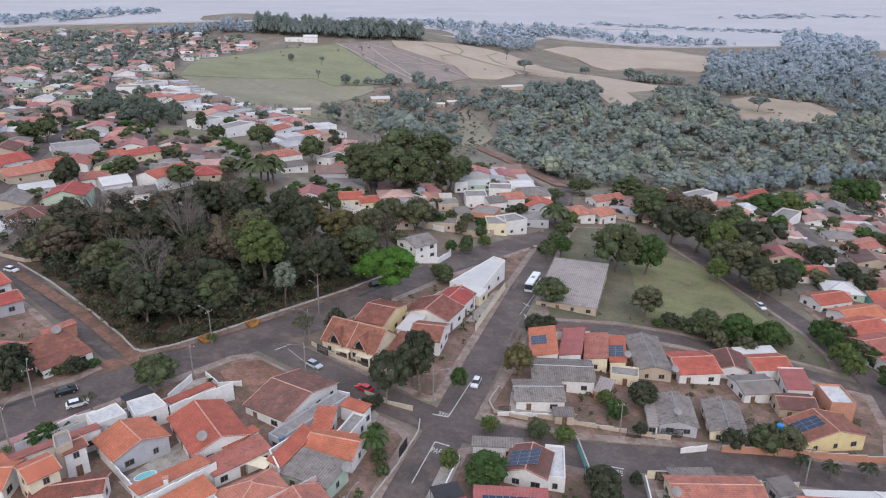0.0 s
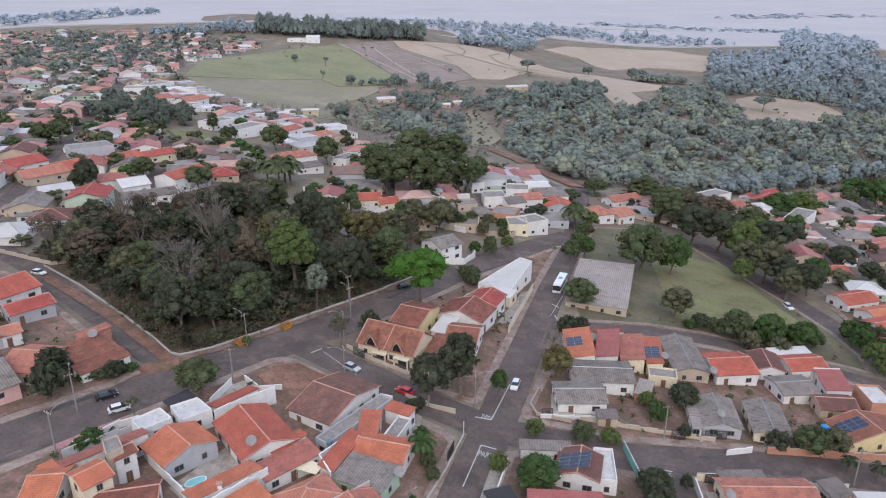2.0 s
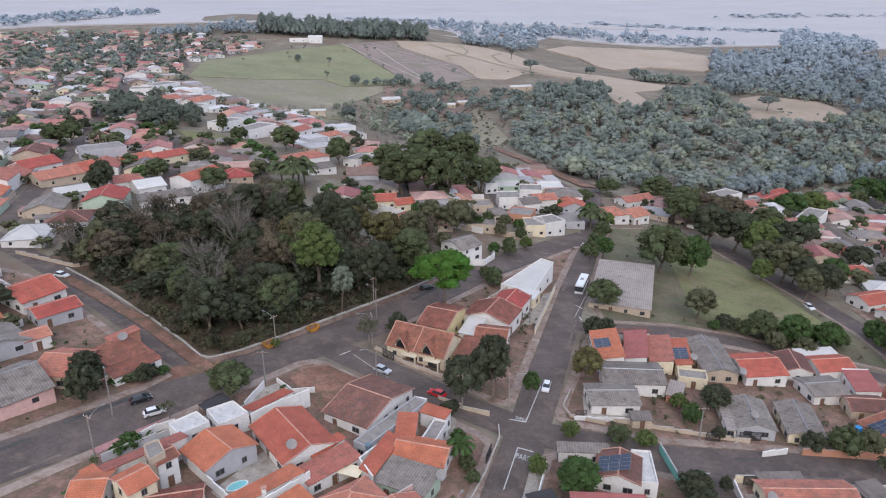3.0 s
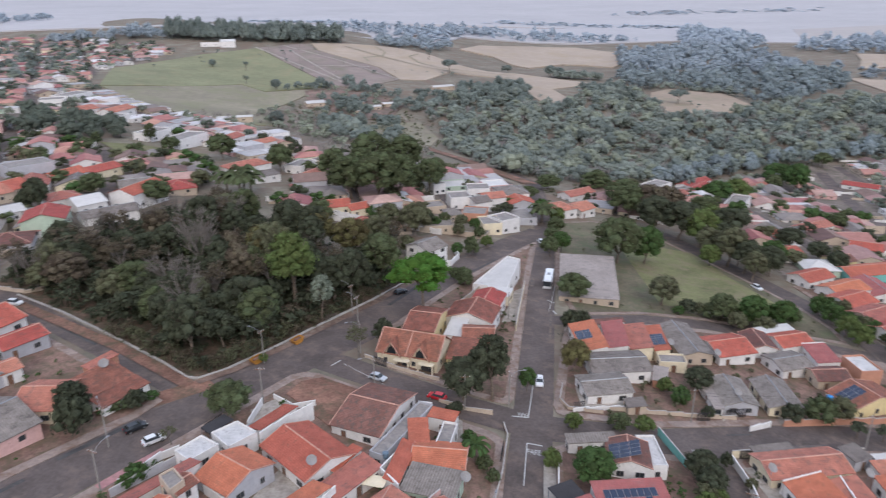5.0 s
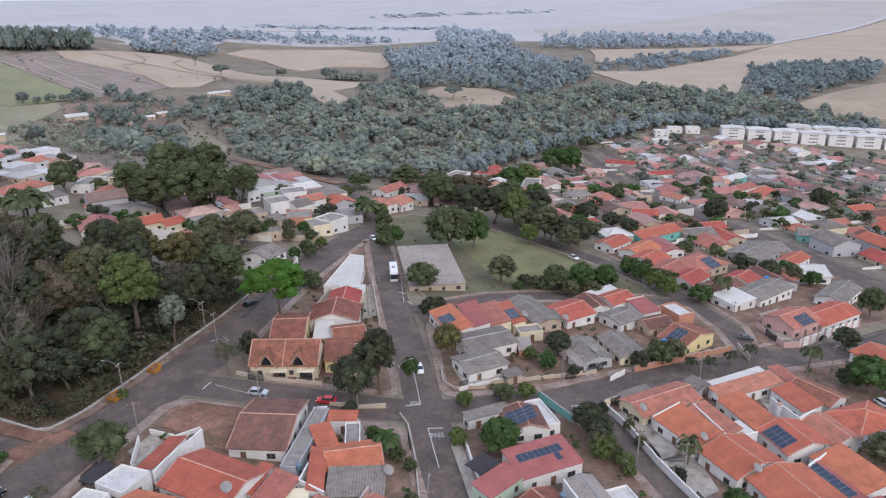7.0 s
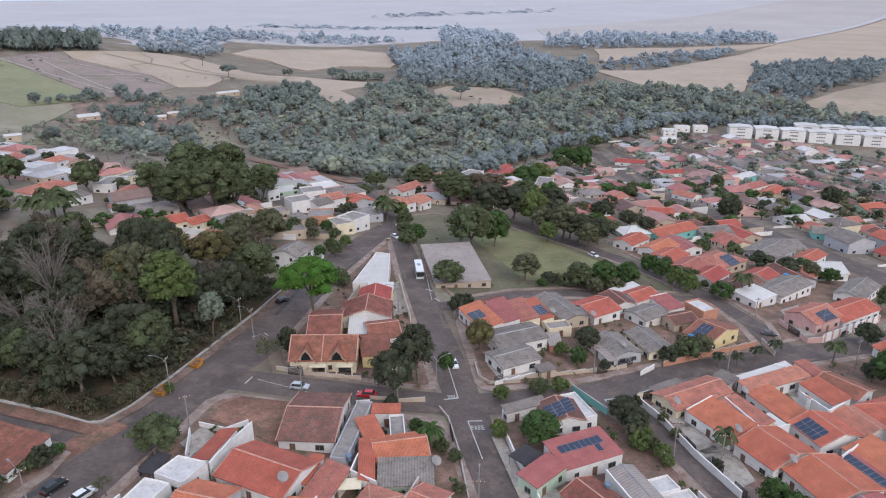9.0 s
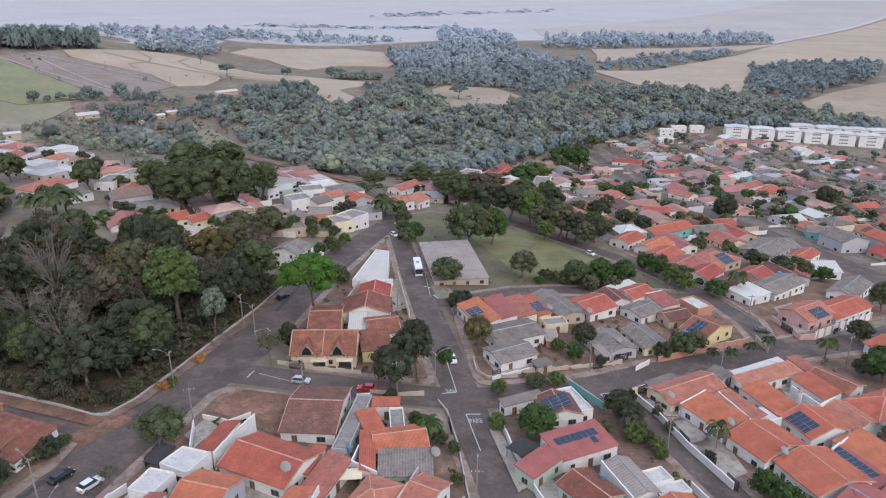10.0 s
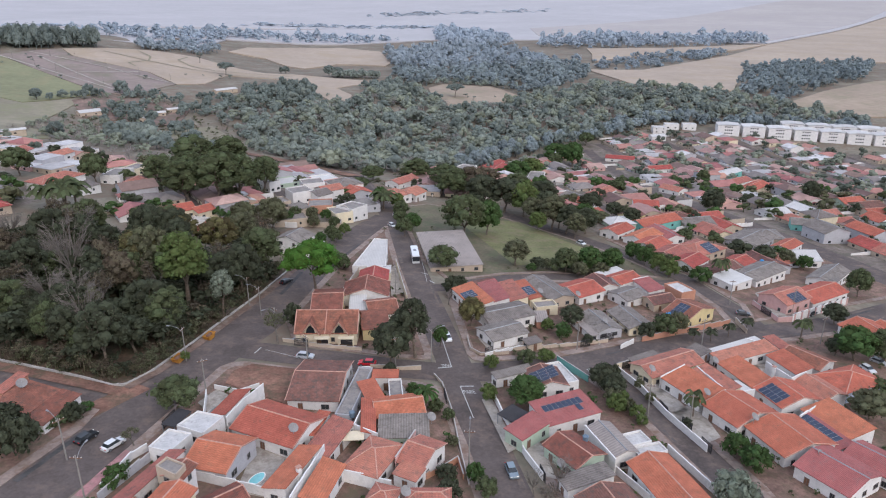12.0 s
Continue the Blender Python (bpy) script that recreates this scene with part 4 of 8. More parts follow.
def woodland(name, places, mat, label, clumps=9, per=26, leaf=0.9, seed=3, up=0.9):
    """Woods too far to count: many small crowns of leaves and their trunks, as one stand."""
    rnd = random.Random(seed)
    V, Fs, n = [], [], 0
    protos = []
    for k in range(6):
        cs = []
        for i in range(clumps):
            a, q = 2.4 * i + rnd.uniform(-0.4, 0.4), 2.9 * math.sqrt((i + 0.5) / clumps)
            low = i > clumps * 0.55 and i % 2
            cs.append((q * math.cos(a), q * math.sin(a), rnd.uniform(1.3, 2.6) if low else 2.4 + 4.4 * math.sqrt(max(0.0, 1 - (q / 3.4) ** 2)) + rnd.uniform(-0.9, 0.9)))
        v, f = leaves(cs, [rnd.uniform(1.1, 1.8) for _ in cs], per, leaf, rnd, 0.85, up)
        t = Shape().tube((0, 0, -1.5), (0.2, 0.1, 6.0), 0.28, 0.1, 4)
        f = f + [tuple(i + len(v) for i in q) for q in t.f if len(q) == 4]
        protos.append((np.array(v + t.v), np.array([q for q in f if len(q) == 4])))
    for x, y, s, hs in places:
        v, f = protos[rnd.randrange(6)]
        a = rnd.uniform(0, 6.28)
        rot = np.array([[math.cos(a), -math.sin(a), 0], [math.sin(a), math.cos(a), 0], [0, 0, 1]])
        V.append((v * (s, s, s * hs)) @ rot.T + (x, y, ground(x, y)))
        Fs.append(f + n)
        n += len(v)
    return quads(name, np.concatenate(V), np.concatenate(Fs), mat, label)


def quads(name, V, Fs, mat, label):
    me = bpy.data.meshes.new(name)
    me.vertices.add(len(V))
    me.vertices.foreach_set("co", V.ravel())
    me.loops.add(Fs.size)
    me.loops.foreach_set("vertex_index", Fs.ravel())
    me.polygons.add(len(Fs))
    me.polygons.foreach_set("loop_start", np.arange(0, Fs.size, 4))
    me.update(calc_edges=True)
    me.materials.append(mat)
    return tagged(new(name, me), label, "woods", kind="stuff")


# ---- vehicles and street furniture ----
CAR_COLOURS = {"white": (0.70, 0.70, 0.71), "red": (0.50, 0.02, 0.03), "black": (0.02, 0.022, 0.026), "silver": (0.45, 0.47, 0.50), "blue": (0.16, 0.28, 0.36), "yellow": (0.48, 0.22, 0.045), "blue grey": (0.20, 0.25, 0.29), "dark grey": (0.07, 0.075, 0.08)}


def car(x, y, rot, colour, label="", length=4.1):
    paint = material("car_paint_" + colour.replace(" ", "_"), CAR_COLOURS[colour], 0.3, 0.1, var=0.03, bump=0, coat=0.5)
    ob = base("car", pose(x, y, ground(x, y) + 0.07, 0, 0, rot), label or f"{colour} hatchback car on the asphalt", "car", "cars in the streets")
    k = length / 4.1
    prof = [(-2.05, 0.3), (2.05, 0.3), (2.05, 0.62), (1.95, 0.75), (1.0, 0.92), (-1.75, 0.95), (-2.05, 0.8)]
    s = Shape()
    n = len(prof)
    s.v = [(p[0] * k, sy * (0.84 if p[1] > 0.5 else 0.80), p[1]) for sy in (-1, 1) for p in prof]
    s.f = [tuple(range(n)), tuple(range(2 * n - 1, n - 1, -1))] + [(i, n + i, n + (i + 1) % n, (i + 1) % n) for i in range(n)]
    part("body", s, paint, ob)
    lo = [(-1.7 * k, -0.78, 0.92), (1.05 * k, -0.78, 0.92), (1.05 * k, 0.78, 0.92), (-1.7 * k, 0.78, 0.92)]
    hi = [(-1.35 * k, -0.6, 1.42), (0.35 * k, -0.6, 1.42), (0.35 * k, 0.6, 1.42), (-1.35 * k, 0.6, 1.42)]
    for i, nm in enumerate(("side_window", "windscreen", "side_window", "rear_window")):
        j = (i + 1) % 4
        part(nm, Shape().face(lo[i], lo[j], hi[j], hi[i]), GLASS, ob)
    part("roof", Shape().box(-1.36 * k, -0.61, 1.42, 0.36 * k, 0.61, 1.47), paint, ob)
    for sx in (-1.27, 1.27):
        for sy in (-0.76, 0.76):
            wh = part("wheel", Shape().tube((sx * k, sy - 0.1, 0.31), (sx * k, sy + 0.1, 0.31), 0.31, 0.31, 14), RUBBER, ob)
            part("rim", Shape().tube((sx * k, sy - 0.11, 0.31), (sx * k, sy + 0.11, 0.31), 0.18, 0.18, 10), STEEL, wh)
    for sy in (-0.6, 0.6):
        part("headlight", Shape().box(1.96 * k, sy - 0.18, 0.6, 2.07 * k, sy + 0.18, 0.74), LAMP, ob)
        part("tail_light", Shape().box(-2.07 * k, sy - 0.16, 0.66, -1.98 * k, sy + 0.16, 0.86), RED_LENS, ob)
    return ob


def bus(x, y, rot):
    paint = material("car_paint_white", CAR_COLOURS["white"], 0.3, 0.1, var=0.03, bump=0, coat=0.5)
    ob = base("bus", pose(x, y, ground(x, y) + 0.07, 0, 0, rot), "white city bus parked along the kerb", "bus")
    part("body", Shape().box(-5.2, -1.22, 0.35, 5.2, 1.22, 1.5).box(-5.2, -1.22, 2.45, 5.2, 1.22, 3.0).box(-5.1, -1.1, 3.0, 5.1, 1.1, 3.1), paint, ob)
    for sy in (-1, 1):
        for i in range(7):
            part("window", Shape().box(-5.0 + i * 1.42, sy * 1.18 - 0.03, 1.52, -3.72 + i * 1.42, sy * 1.18 + 0.03, 2.43), GLASS, ob)
    part("windscreen", Shape().box(5.12, -1.15, 1.1, 5.22, 1.15, 2.7), GLASS, ob)
    part("cabin", Shape().box(-5.18, -1.15, 1.5, 5.1, 1.15, 2.45), DARK, ob)
    for sx in (-3.2, 3.3):
        for sy in (-1.1, 1.1):
            part("wheel", Shape().tube((sx, sy - 0.14, 0.48), (sx, sy + 0.14, 0.48), 0.48, 0.48, 14), RUBBER, ob)
    part("roof_hatch", Shape().box(-1.2, -0.5, 3.1, 0.4, 0.5, 3.25), STEEL, ob)


def digger(x, y, rot):
    """A small yellow skip of building rubble."""
    paint = material("car_paint_yellow", CAR_COLOURS["yellow"], 0.5, 0.1, var=0.2, bump=0.1)
    ob = base("rubble_skip", pose(x, y, ground(x, y) + 0.05, 0, 0, rot), "rusty orange-yellow steel rubble skip standing by the kerb", "skip", "skips along the avenue")
    s = Shape()
    lo, hi = [(-1.0, -0.75), (1.0, -0.75), (1.0, 0.75), (-1.0, 0.75)], [(-1.55, -0.85), (1.55, -0.85), (1.55, 0.85), (-1.55, 0.85)]
    s.v = [(a, b, 0.0) for a, b in lo] + [(a, b, 1.2) for a, b in hi]
    s.f = [(3, 2, 1, 0), (0, 1, 5, 4), (1, 2, 6, 5), (2, 3, 7, 6), (3, 0, 4, 7)]
    part("body", s, paint, ob)
    r = Shape()
    for b in ((-1.6, -0.92, 1.6, -0.82), (-1.6, 0.82, 1.6, 0.92), (-1.6, -0.82, -1.5, 0.82), (1.5, -0.82, 1.6, 0.82)):
        r.box(b[0], b[1], 1.12, b[2], b[3], 1.24)
    part("rim", r, paint, ob)
    part("rubble", Shape().ball((-0.3, 0, 1.0), 0.9, 0.6, 0.35, 9, 5).ball((0.7, 0.1, 0.95), 0.6, 0.5, 0.3, 8, 5), SOIL, ob)


def street_pole(x, y, rot, lamp=True, height=8.5, arms=True):
    ob = base("street_lamp" if lamp else "utility_pole", pose(x, y, ground(x, y), 0, 0, rot), "concrete pole with a curved steel lamp arm" if lamp else "concrete utility pole with a crossarm", "street lamp" if lamp else "pole", "poles along the streets")
    part("pole", Shape().tube((0, 0, -0.5), (0, 0, height), 0.16, 0.1, 8), POLE, ob)
    if lamp:
        a = Shape()
        pts = [(0, 0, height - 1.2), (0.9, 0, height - 0.2), (2.0, 0, height + 0.25), (3.0, 0, height + 0.3)]
        for p, q in zip(pts, pts[1:]):
            a.tube(p, q, 0.045, 0.045, 5)
        part("lamp_arm", a, STEEL, ob)
        part("lamp_head", Shape().box(2.8, -0.14, height + 0.22, 3.5, 0.14, height + 0.36), STEEL, ob)
    if arms:
        part("crossarm", Shape().box(-0.06, -1.0, height - 0.6, 0.06, 1.0, height - 0.48), DOORWOOD, ob)
        for k in (-0.9, -0.3, 0.3, 0.9):
            part("insulator", Shape().tube((0, k, height - 0.48), (0, k, height - 0.26), 0.05, 0.035, 6), TRIM, ob)
    return ob


def cable(pts, height=8.0, sag=0.7):
    """Two wires strung from pole to pole, each a part of its own."""
    ob = base("overhead_cable", pose(0, 0, 0), "thin dark overhead cables strung between poles", "cable")
    for k in (-0.42, 0.42):
        cu = bpy.data.curves.new("wire", 'CURVE')
        cu.dimensions, cu.bevel_depth, cu.bevel_resolution = '3D', 0.018, 0
        cu.materials.append(WIRE)
        q = []
        for (x0, y0), (x1, y1) in zip(pts, pts[1:]):
            q += [(x0 + (x1 - x0) * i / 8 + k, y0 + (y1 - y0) * i / 8 + k, ground(x0, y0) * (1 - i / 8) + ground(x1, y1) * i / 8 + height - sag * 4 * (i / 8) * (1 - i / 8), 1) for i in range(8)]
        sp = cu.splines.new('POLY')
        sp.points.add(len(q) - 1)
        for p, v in zip(sp.points, q):
            p.co = v
        wire = new("wire", cu)
        wire.parent = ob
    return ob

# ---- the ground, streets and blocks ----
ground_sheet()
STREET_A = [(-26, 36), (-9, 97), (-2.3, 121), (18.4, 197), (33.5, 252), (47, 322), (52, 352), (44, 385)]
STREET_B = [(-50, 148), (-28, 134), (-15, 125.5), (-3, 119), (24, 114), (60, 116), (92, 114), (125, 112), (170, 116)]
AVENUE = [(-135, 40), (-97, 93), (-74, 121), (-57, 142), (-41, 160), (-27, 178), (-14, 199), (5, 222), (22, 241), (34, 254)]
SIDE_ROAD = [(-72, 130), (-99, 152), (-128, 175), (-165, 200), (-230, 236)]
STREET_E = [(8, 10), (25.5, 62), (30.5, 93), (30, 112)]
STREET_F = [(92, 114), (99, 133), (104, 158), (103, 185), (98, 207), (84, 262)]
STREET_G = [(14, 171), (43, 173.5), (60, 171), (102, 152)]
ribbon("road", STREET_A, 8.4, ASPHALT, 0.06, "worn grey asphalt street running down to the creek")
ribbon("road", STREET_B, 9.0, ASPHALT, 0.065, "worn grey asphalt cross street")
ribbon("road", AVENUE, 14.0, ASPHALT, 0.07, "wide worn asphalt avenue beside the wood")
ribbon("road", SIDE_ROAD, 7.0, ASPHALT, 0.075, "narrow patched asphalt side road")
ribbon("road", STREET_E, 7.2, ASPHALT, 0.07, "dark asphalt residential street")
ribbon("road", STREET_F, 8.0, ASPHALT, 0.072, "curving asphalt street beside the playing field")
ribbon("road", STREET_G, 6.0, ASPHALT, 0.068, "narrow asphalt lane behind the houses")


def shrink(poly, k):
    """An outline drawn in by k metres (given anticlockwise)."""
    n, out = len(poly), []
    for i in range(n):
        (x0, y0), (x1, y1), (x2, y2) = poly[i - 1], poly[i], poly[(i + 1) % n]
        a, b = Vector((x1 - x0, y1 - y0)).normalized(), Vector((x2 - x1, y2 - y1)).normalized()
        na, nb = Vector((-a.y, a.x)), Vector((-b.y, b.x))
        m = (na + nb)
        m = m.normalized() * min(k * 2.2, k / max(0.35, m.length / 2))
        out.append((x1 + m.x, y1 + m.y))
    return out


def block(outline, walk_width, inner, label):
    """A town block: a kerb, a pavement round it and the plots within."""
    drape("pavement", outline, PAVING, 0.20, "worn concrete pavement with a raised kerb", "pavement", skirt=0.3)
    drape("ground_plot", shrink(outline, walk_width), inner, 0.235, label, "ground")


BLOCK_1 = [(-101, 74), (-126, 36), (-30, 36), (-14, 94), (-9.3, 113), (-11, 116.5), (-29, 127.5), (-47, 139), (-50, 139.5), (-53, 138)]
BLOCK_2 = [(-34.5, 146), (-33, 143.2), (-9, 128), (-6, 127.3), (-4.5, 129.5), (13.5, 195), (27.2, 240.5), (25.5, 240), (11, 222), (-7, 199), (-20.5, 179), (-33, 160)]
BLOCK_3 = [(5.5, 122.5), (24, 118.8), (60, 120.6), (84, 119.3), (89, 121), (95.5, 133), (100, 150), (59, 167.3), (43, 170), (19, 168.5), (17, 166), (3.6, 127), (3.6, 124)]
BLOCK_4 = [(-12, 36), (14, 36), (22, 62), (26.8, 92), (26.3, 108), (24, 109.3), (2, 112.8), (-0.8, 111.5), (-4.6, 96)]
BLOCK_5 = [(20, 36), (175, 36), (175, 110), (125, 107.3), (92, 109.3), (60, 111.3), (36, 110), (34, 108), (34.2, 92), (29, 62)]
BLOCK_6 = [(22.5, 175), (43, 177), (60, 174.5), (97, 160), (99.5, 170), (99, 185), (94, 207), (80, 256), (60, 275), (44, 270), (37, 250), (22.6, 197)]
BLOCK_7 = [(-101, 95.5), (-80, 121), (-77, 127), (-101, 147), (-130, 170), (-200, 190), (-200, 60), (-127, 60)]
block(BLOCK_1, 2.2, YARD, "mixed yards of soil and concrete between houses")
block(BLOCK_2, 2.0, YARD, "yards and driveways between the houses")
block(BLOCK_3, 2.2, YARD, "bare red and grey soil yards")
block(BLOCK_4, 2.0, YARD, "soil yards behind the houses")
block(BLOCK_5, 2.2, YARD, "concrete and soil yards")
block(BLOCK_6, 1.5, PARK_EARTH, "trodden earth and weeds round the hall and the field")
BLOCK_8 = [(94, 120.5), (180, 122), (183, 150), (186, 190), (140, 205), (108, 205), (108, 185), (109, 158), (104, 133), (97, 123)]
STREET_H = [(178, 118), (183, 145), (188, 166), (194, 200), (200, 245), (207, 274), (234, 330), (265, 394), (288, 455)]
ribbon("road", STREET_H, 9.0, ASPHALT, 0.26, "long grey asphalt street through the lower town")
block(BLOCK_8, 2.0, YARD, "soil yards behind low houses")
block(BLOCK_7, 2.0, YARD, "overgrown yards")
WOOD_EDGE = [(-73.2, 136.6), (-66.5, 140.9), (-57, 152.2), (-48.7, 163), (-35, 180.5), (-23, 197), (-24, 206), (-40, 218), (-64, 242), (-100, 250), (-130, 215), (-135, 184), (-124.5, 177), (-92, 152.8), (-79, 141)]
drape("ground_wood", WOOD_EDGE, LITTER, 0.16, "leaf-littered floor of the wood", "ground", skirt=0.2)
drape("ground_field", [(52, 184), (86, 176), (92, 188), (88, 210), (86, 236), (66, 246), (58, 232)], LAWN, 0.30, "dry mown grass playing field", "grass")
drape("ground_traffic_island", [(-46, 137), (-34, 129.5), (-29, 121), (-42, 116), (-53, 130), (-50.5, 135)], SOIL, 0.40, "bare red soil corner plot", "ground", skirt=0.3)

# the low wall and the earth strip round the wood
ribbon("pavement_wood_side", [(-73.5, 133.2), (-79.5, 138.4), (-93, 149.8), (-126, 173)], 3.2, SOIL, 0.24, "red earth strip beside the side road", "pavement")
ribbon("pavement_wood_side", [(-72, 134.2), (-65.5, 139.7), (-56, 151), (-47.6, 161.9), (-34, 179.3), (-20, 199)], 2.0, VERGE, 0.24, "narrow strip of dusty trodden soil beside the avenue", "pavement")
wall_run([(-126, 177), (-111, 166.9), (-93, 152.7), (-80.3, 142), (-74.5, 136.2), (-72, 135.8), (-67, 140), (-57, 152.2), (-49, 162.8), (-35, 180.6), (-22, 199)], 0.45, KERB, "low pale concrete kerb wall round the wood", thick=0.3, cap=False, step=1.2)
ribbon("pavement_wood_side", [(-99.5, 99.5), (-92, 109.5), (-85.5, 117.5)], 1.6, SOIL, 0.125, "red soil along the edge of the avenue", "pavement")
ribbon("pavement_wood_side", [(-86, 118), (-80, 126), (-69, 134.5)], 5.0, SOIL, 0.12, "red soil washed over the asphalt", "pavement")


# mended strips and washed-out dust on the asphalt
pr = random.Random(77)
for line, n, half in ((STREET_A, 9, 3.2), (STREET_B, 8, 3.4), (AVENUE, 12, 5.6), (SIDE_ROAD, 4, 2.6), (STREET_E, 6, 2.8), (STREET_F, 4, 3.0)):
    at = along_line(line, 2.0)
    for _ in range(n):
        i, k = pr.randrange(len(at) - 12), pr.randrange(3, 11)
        dusty = pr.random() < 0.6
        ribbon("road_patch", [q for q, _ in at[i:i + k + 1]], pr.uniform(0.5, 1.3), DUST if dusty else TAR, 0.085, "dust washed along the asphalt" if dusty else "dark tar mend in the asphalt", "road", step=3.0, shift=pr.choice((-1, 1)) * (half - pr.uniform(0.0, 0.6) if dusty else pr.uniform(0.3, half - 1)))


def marking(name, pts, width=0.16):
    return ribbon(name, pts, width, PAINT, 0.10, "worn white road paint", "road marking", step=3.0)


def stop_word(x, y, rot, size):
    """The stop word painted on the asphalt before a crossing."""
    cu = bpy.data.curves.new("stop_word", 'FONT')
    cu.body, cu.size, cu.extrude = "PARE", size, 0.01
    cu.materials.append(PAINT)
    ob = new("stop_word", cu)
    sl = math.degrees(math.atan2(ground(x, y + 1) - ground(x, y - 1), 2))
    sx = math.degrees(math.atan2(ground(x + 1, y) - ground(x - 1, y), 2))
    ob.matrix_basis = Matrix.Translation((x, y, ground(x, y) + 0.13)) @ pose(0, 0, 0, sl, -sx, 0) @ pose(0, 0, 0, 0, 0, rot) @ Matrix.Diagonal((0.8, 1.6, 1, 1))
    return tagged(ob, "worn white stop lettering on the asphalt", "road marking", kind="structure")
# the block by the wood-side avenue
house(-34.7, 120.5, -29, 10.3, 15.8, 3.0, "gable", TILE_DARK, "white", rise=1.9)
house(-29.5, 113.8, -124, 18.4, 3.1, 3.2, "flat", SLAB, "grey")
house(-21.3, 117.5, -26, 5.3, 2.7, 3.6, "shed", TILE, "white")
house(-26.6, 112.0, -2, 3.5, 7.0, 3.2, "shed", TILE, "white")
house(-21.3, 111.7, -19, 2.8, 7.2, 3.3, "flat", SLAB, "white")
house(-23.2, 105.6, -14, 9.4, 7.0, 3.0, "gable", TILE, "white")
house(-30.4, 103.1, 70, 11.1, 2.4, 3.0, "shed", TILE, "white", rise=0.9)
house(-25.3, 97.7, -23, 9.2, 6.5, 3.0, "shed", FIBRE, "green")
house(-39.1, 99.2, 46, 10.8, 4.2, 2.8, "shed", TILE_PINK, "white", rise=0.8)
house(-33.9, 90.7, -50, 6.5, 9.5, 3.2, "hip", TILE_PINK, "white")
house(-25.7, 88.6, -54, 5.0, 8.3, 3.4, "gable", TILE_PINK, "white")
house(-29.8, 84.6, -54, 4.3, 3.1, 2.9, "shed", TILE_PINK, "white")
house(-36.2, 80.3, -45, 4.1, 4.5, 3.0, "hip", TILE_PINK, "white")
house(-29.3, 77.8, -26, 6.9, 2.8, 3.0, "hip", TILE_PINK, "white")
house(-47.8, 92.1, -135, 11.6, 4.2, 3.0, "shed", TILE, "white", rise=1)
house(-44.1, 87.0, 51, 9.9, 3.8, 2.8, "shed", TILE, "white", rise=0.9)
house(-58.2, 100.7, -41, 7.9, 9.6, 3.3, "gable", TILE, "grey")
slope_house([(-69.3, 106.2), (-66.1, 103.1), (-62.0, 107.1), (-65.6, 110.3)], (3.1, 3.1, 3.1, 3.1), WHITE_SLAB, "white", (0, 1, 2, 3), "white flat-roofed house front with low parapets")
slope_house([(-64.2, 111.4), (-60.3, 106.7), (-55.9, 110.6), (-60.1, 114.6)], (3.3, 3.3, 3.3, 3.3), WHITE_SLAB, "white", (0, 1, 2, 3), "white flat-roofed garage block with low parapets")
awning(-63.9, 115.0, 50, 5.4, 2.8, None, "dark open carport beside a white house")
slope_house([(-68.5, 95.2), (-65.9, 91.4), (-64.2, 93.6), (-66.7, 96.9)], (6.3, 6.3, 6.3, 6.3), SLAB, "tan", (0, 1, 2, 3), "raised concrete tank room above a tiled roof")
house(-46.8, 106.6, -51, 13.7, 10.1, 3.2, "gable", TILE, "white")
house(-40.3, 104.0, -42, 2.0, 6.7, 3.0, "shed", TILE, "white", rise=0.6)
house(-53.9, 116.6, -131, 9.0, 3.4, 2.9, "shed", TILE, "white", rise=0.9)
house(-67.1, 88.2, 51, 4.4, 5.4, 5.4, "gable", TILE, "cream", stories=2)
house(-65.2, 94.5, 49, 3.4, 3.4, 5.4, "gable", TILE_OLD, "white", stories=2)
house(-70.1, 97.3, -135, 14.4, 3.2, 2.9, "shed", TILE_PINK, "white", rise=0.9)
house(-74.2, 88.4, 8, 4.9, 7.3, 3.0, "gable", TILE, "white")
house(-75.5, 91.3, 54, 2.0, 3.2, 3.0, "shed", TILE, "white")
house(-61.9, 87.3, 15, 10.4, 4.2, 3.0, "gable", TILE_OLD, "white")
# the wedge between the avenue and the street that climbs
twin = house(-24.9, 147.4, -25, 14.8, 10.2, 3.4, "gable", TILE_OLD, "cream", rise=3.6)
for u in (-3.7, 3.3):
    dormer(twin, u, 10.2, 3.4, 3.6, TILE_OLD, WALLS["cream"])
twin_front(twin, 14.8, 10.2, 3.4, 3.6)
house(-21.1, 160.1, -21, 7.6, 13.3, 4.6, "gable", TILE_OLD, "yellow", rise=1.7)
house(-8.1, 166.3, 66, 9.7, 12.4, 4.0, "gable", TILE_OLD, "white")
house(-2.6, 175.2, 66, 8.3, 8.2, 4.4, "gable", TILE_RED, "white")
slope_house([(-4.6, 189.6), (4.9, 185.0), (12.4, 202.3), (8.9, 205.5)], (3.4, 3.4, 5.6, 5.6), METAL_ROOF, "white", (0, 1, 2, 3), "tapering white workshop with a pale sloping metal roof")
slope_house([(-1.6, 182.4), (4.2, 179.4), (6.6, 184.6), (-0.4, 187.6)], (3.0, 3.0, 3.3, 3.3), METAL_ROOF, "cream", (), "low cream building with a pale metal roof")
house(-13.0, 159.5, -21, 4.2, 10.7, 3.0, "shed", METAL_ROOF, "white")
house(-8.7, 153.0, -11, 7.4, 9.8, 4.0, "gable", TILE_OLD, "white")
house(-13.5, 145.0, -17, 6.6, 9.0, 3.6, "shed", TILE_OLD, "yellow")
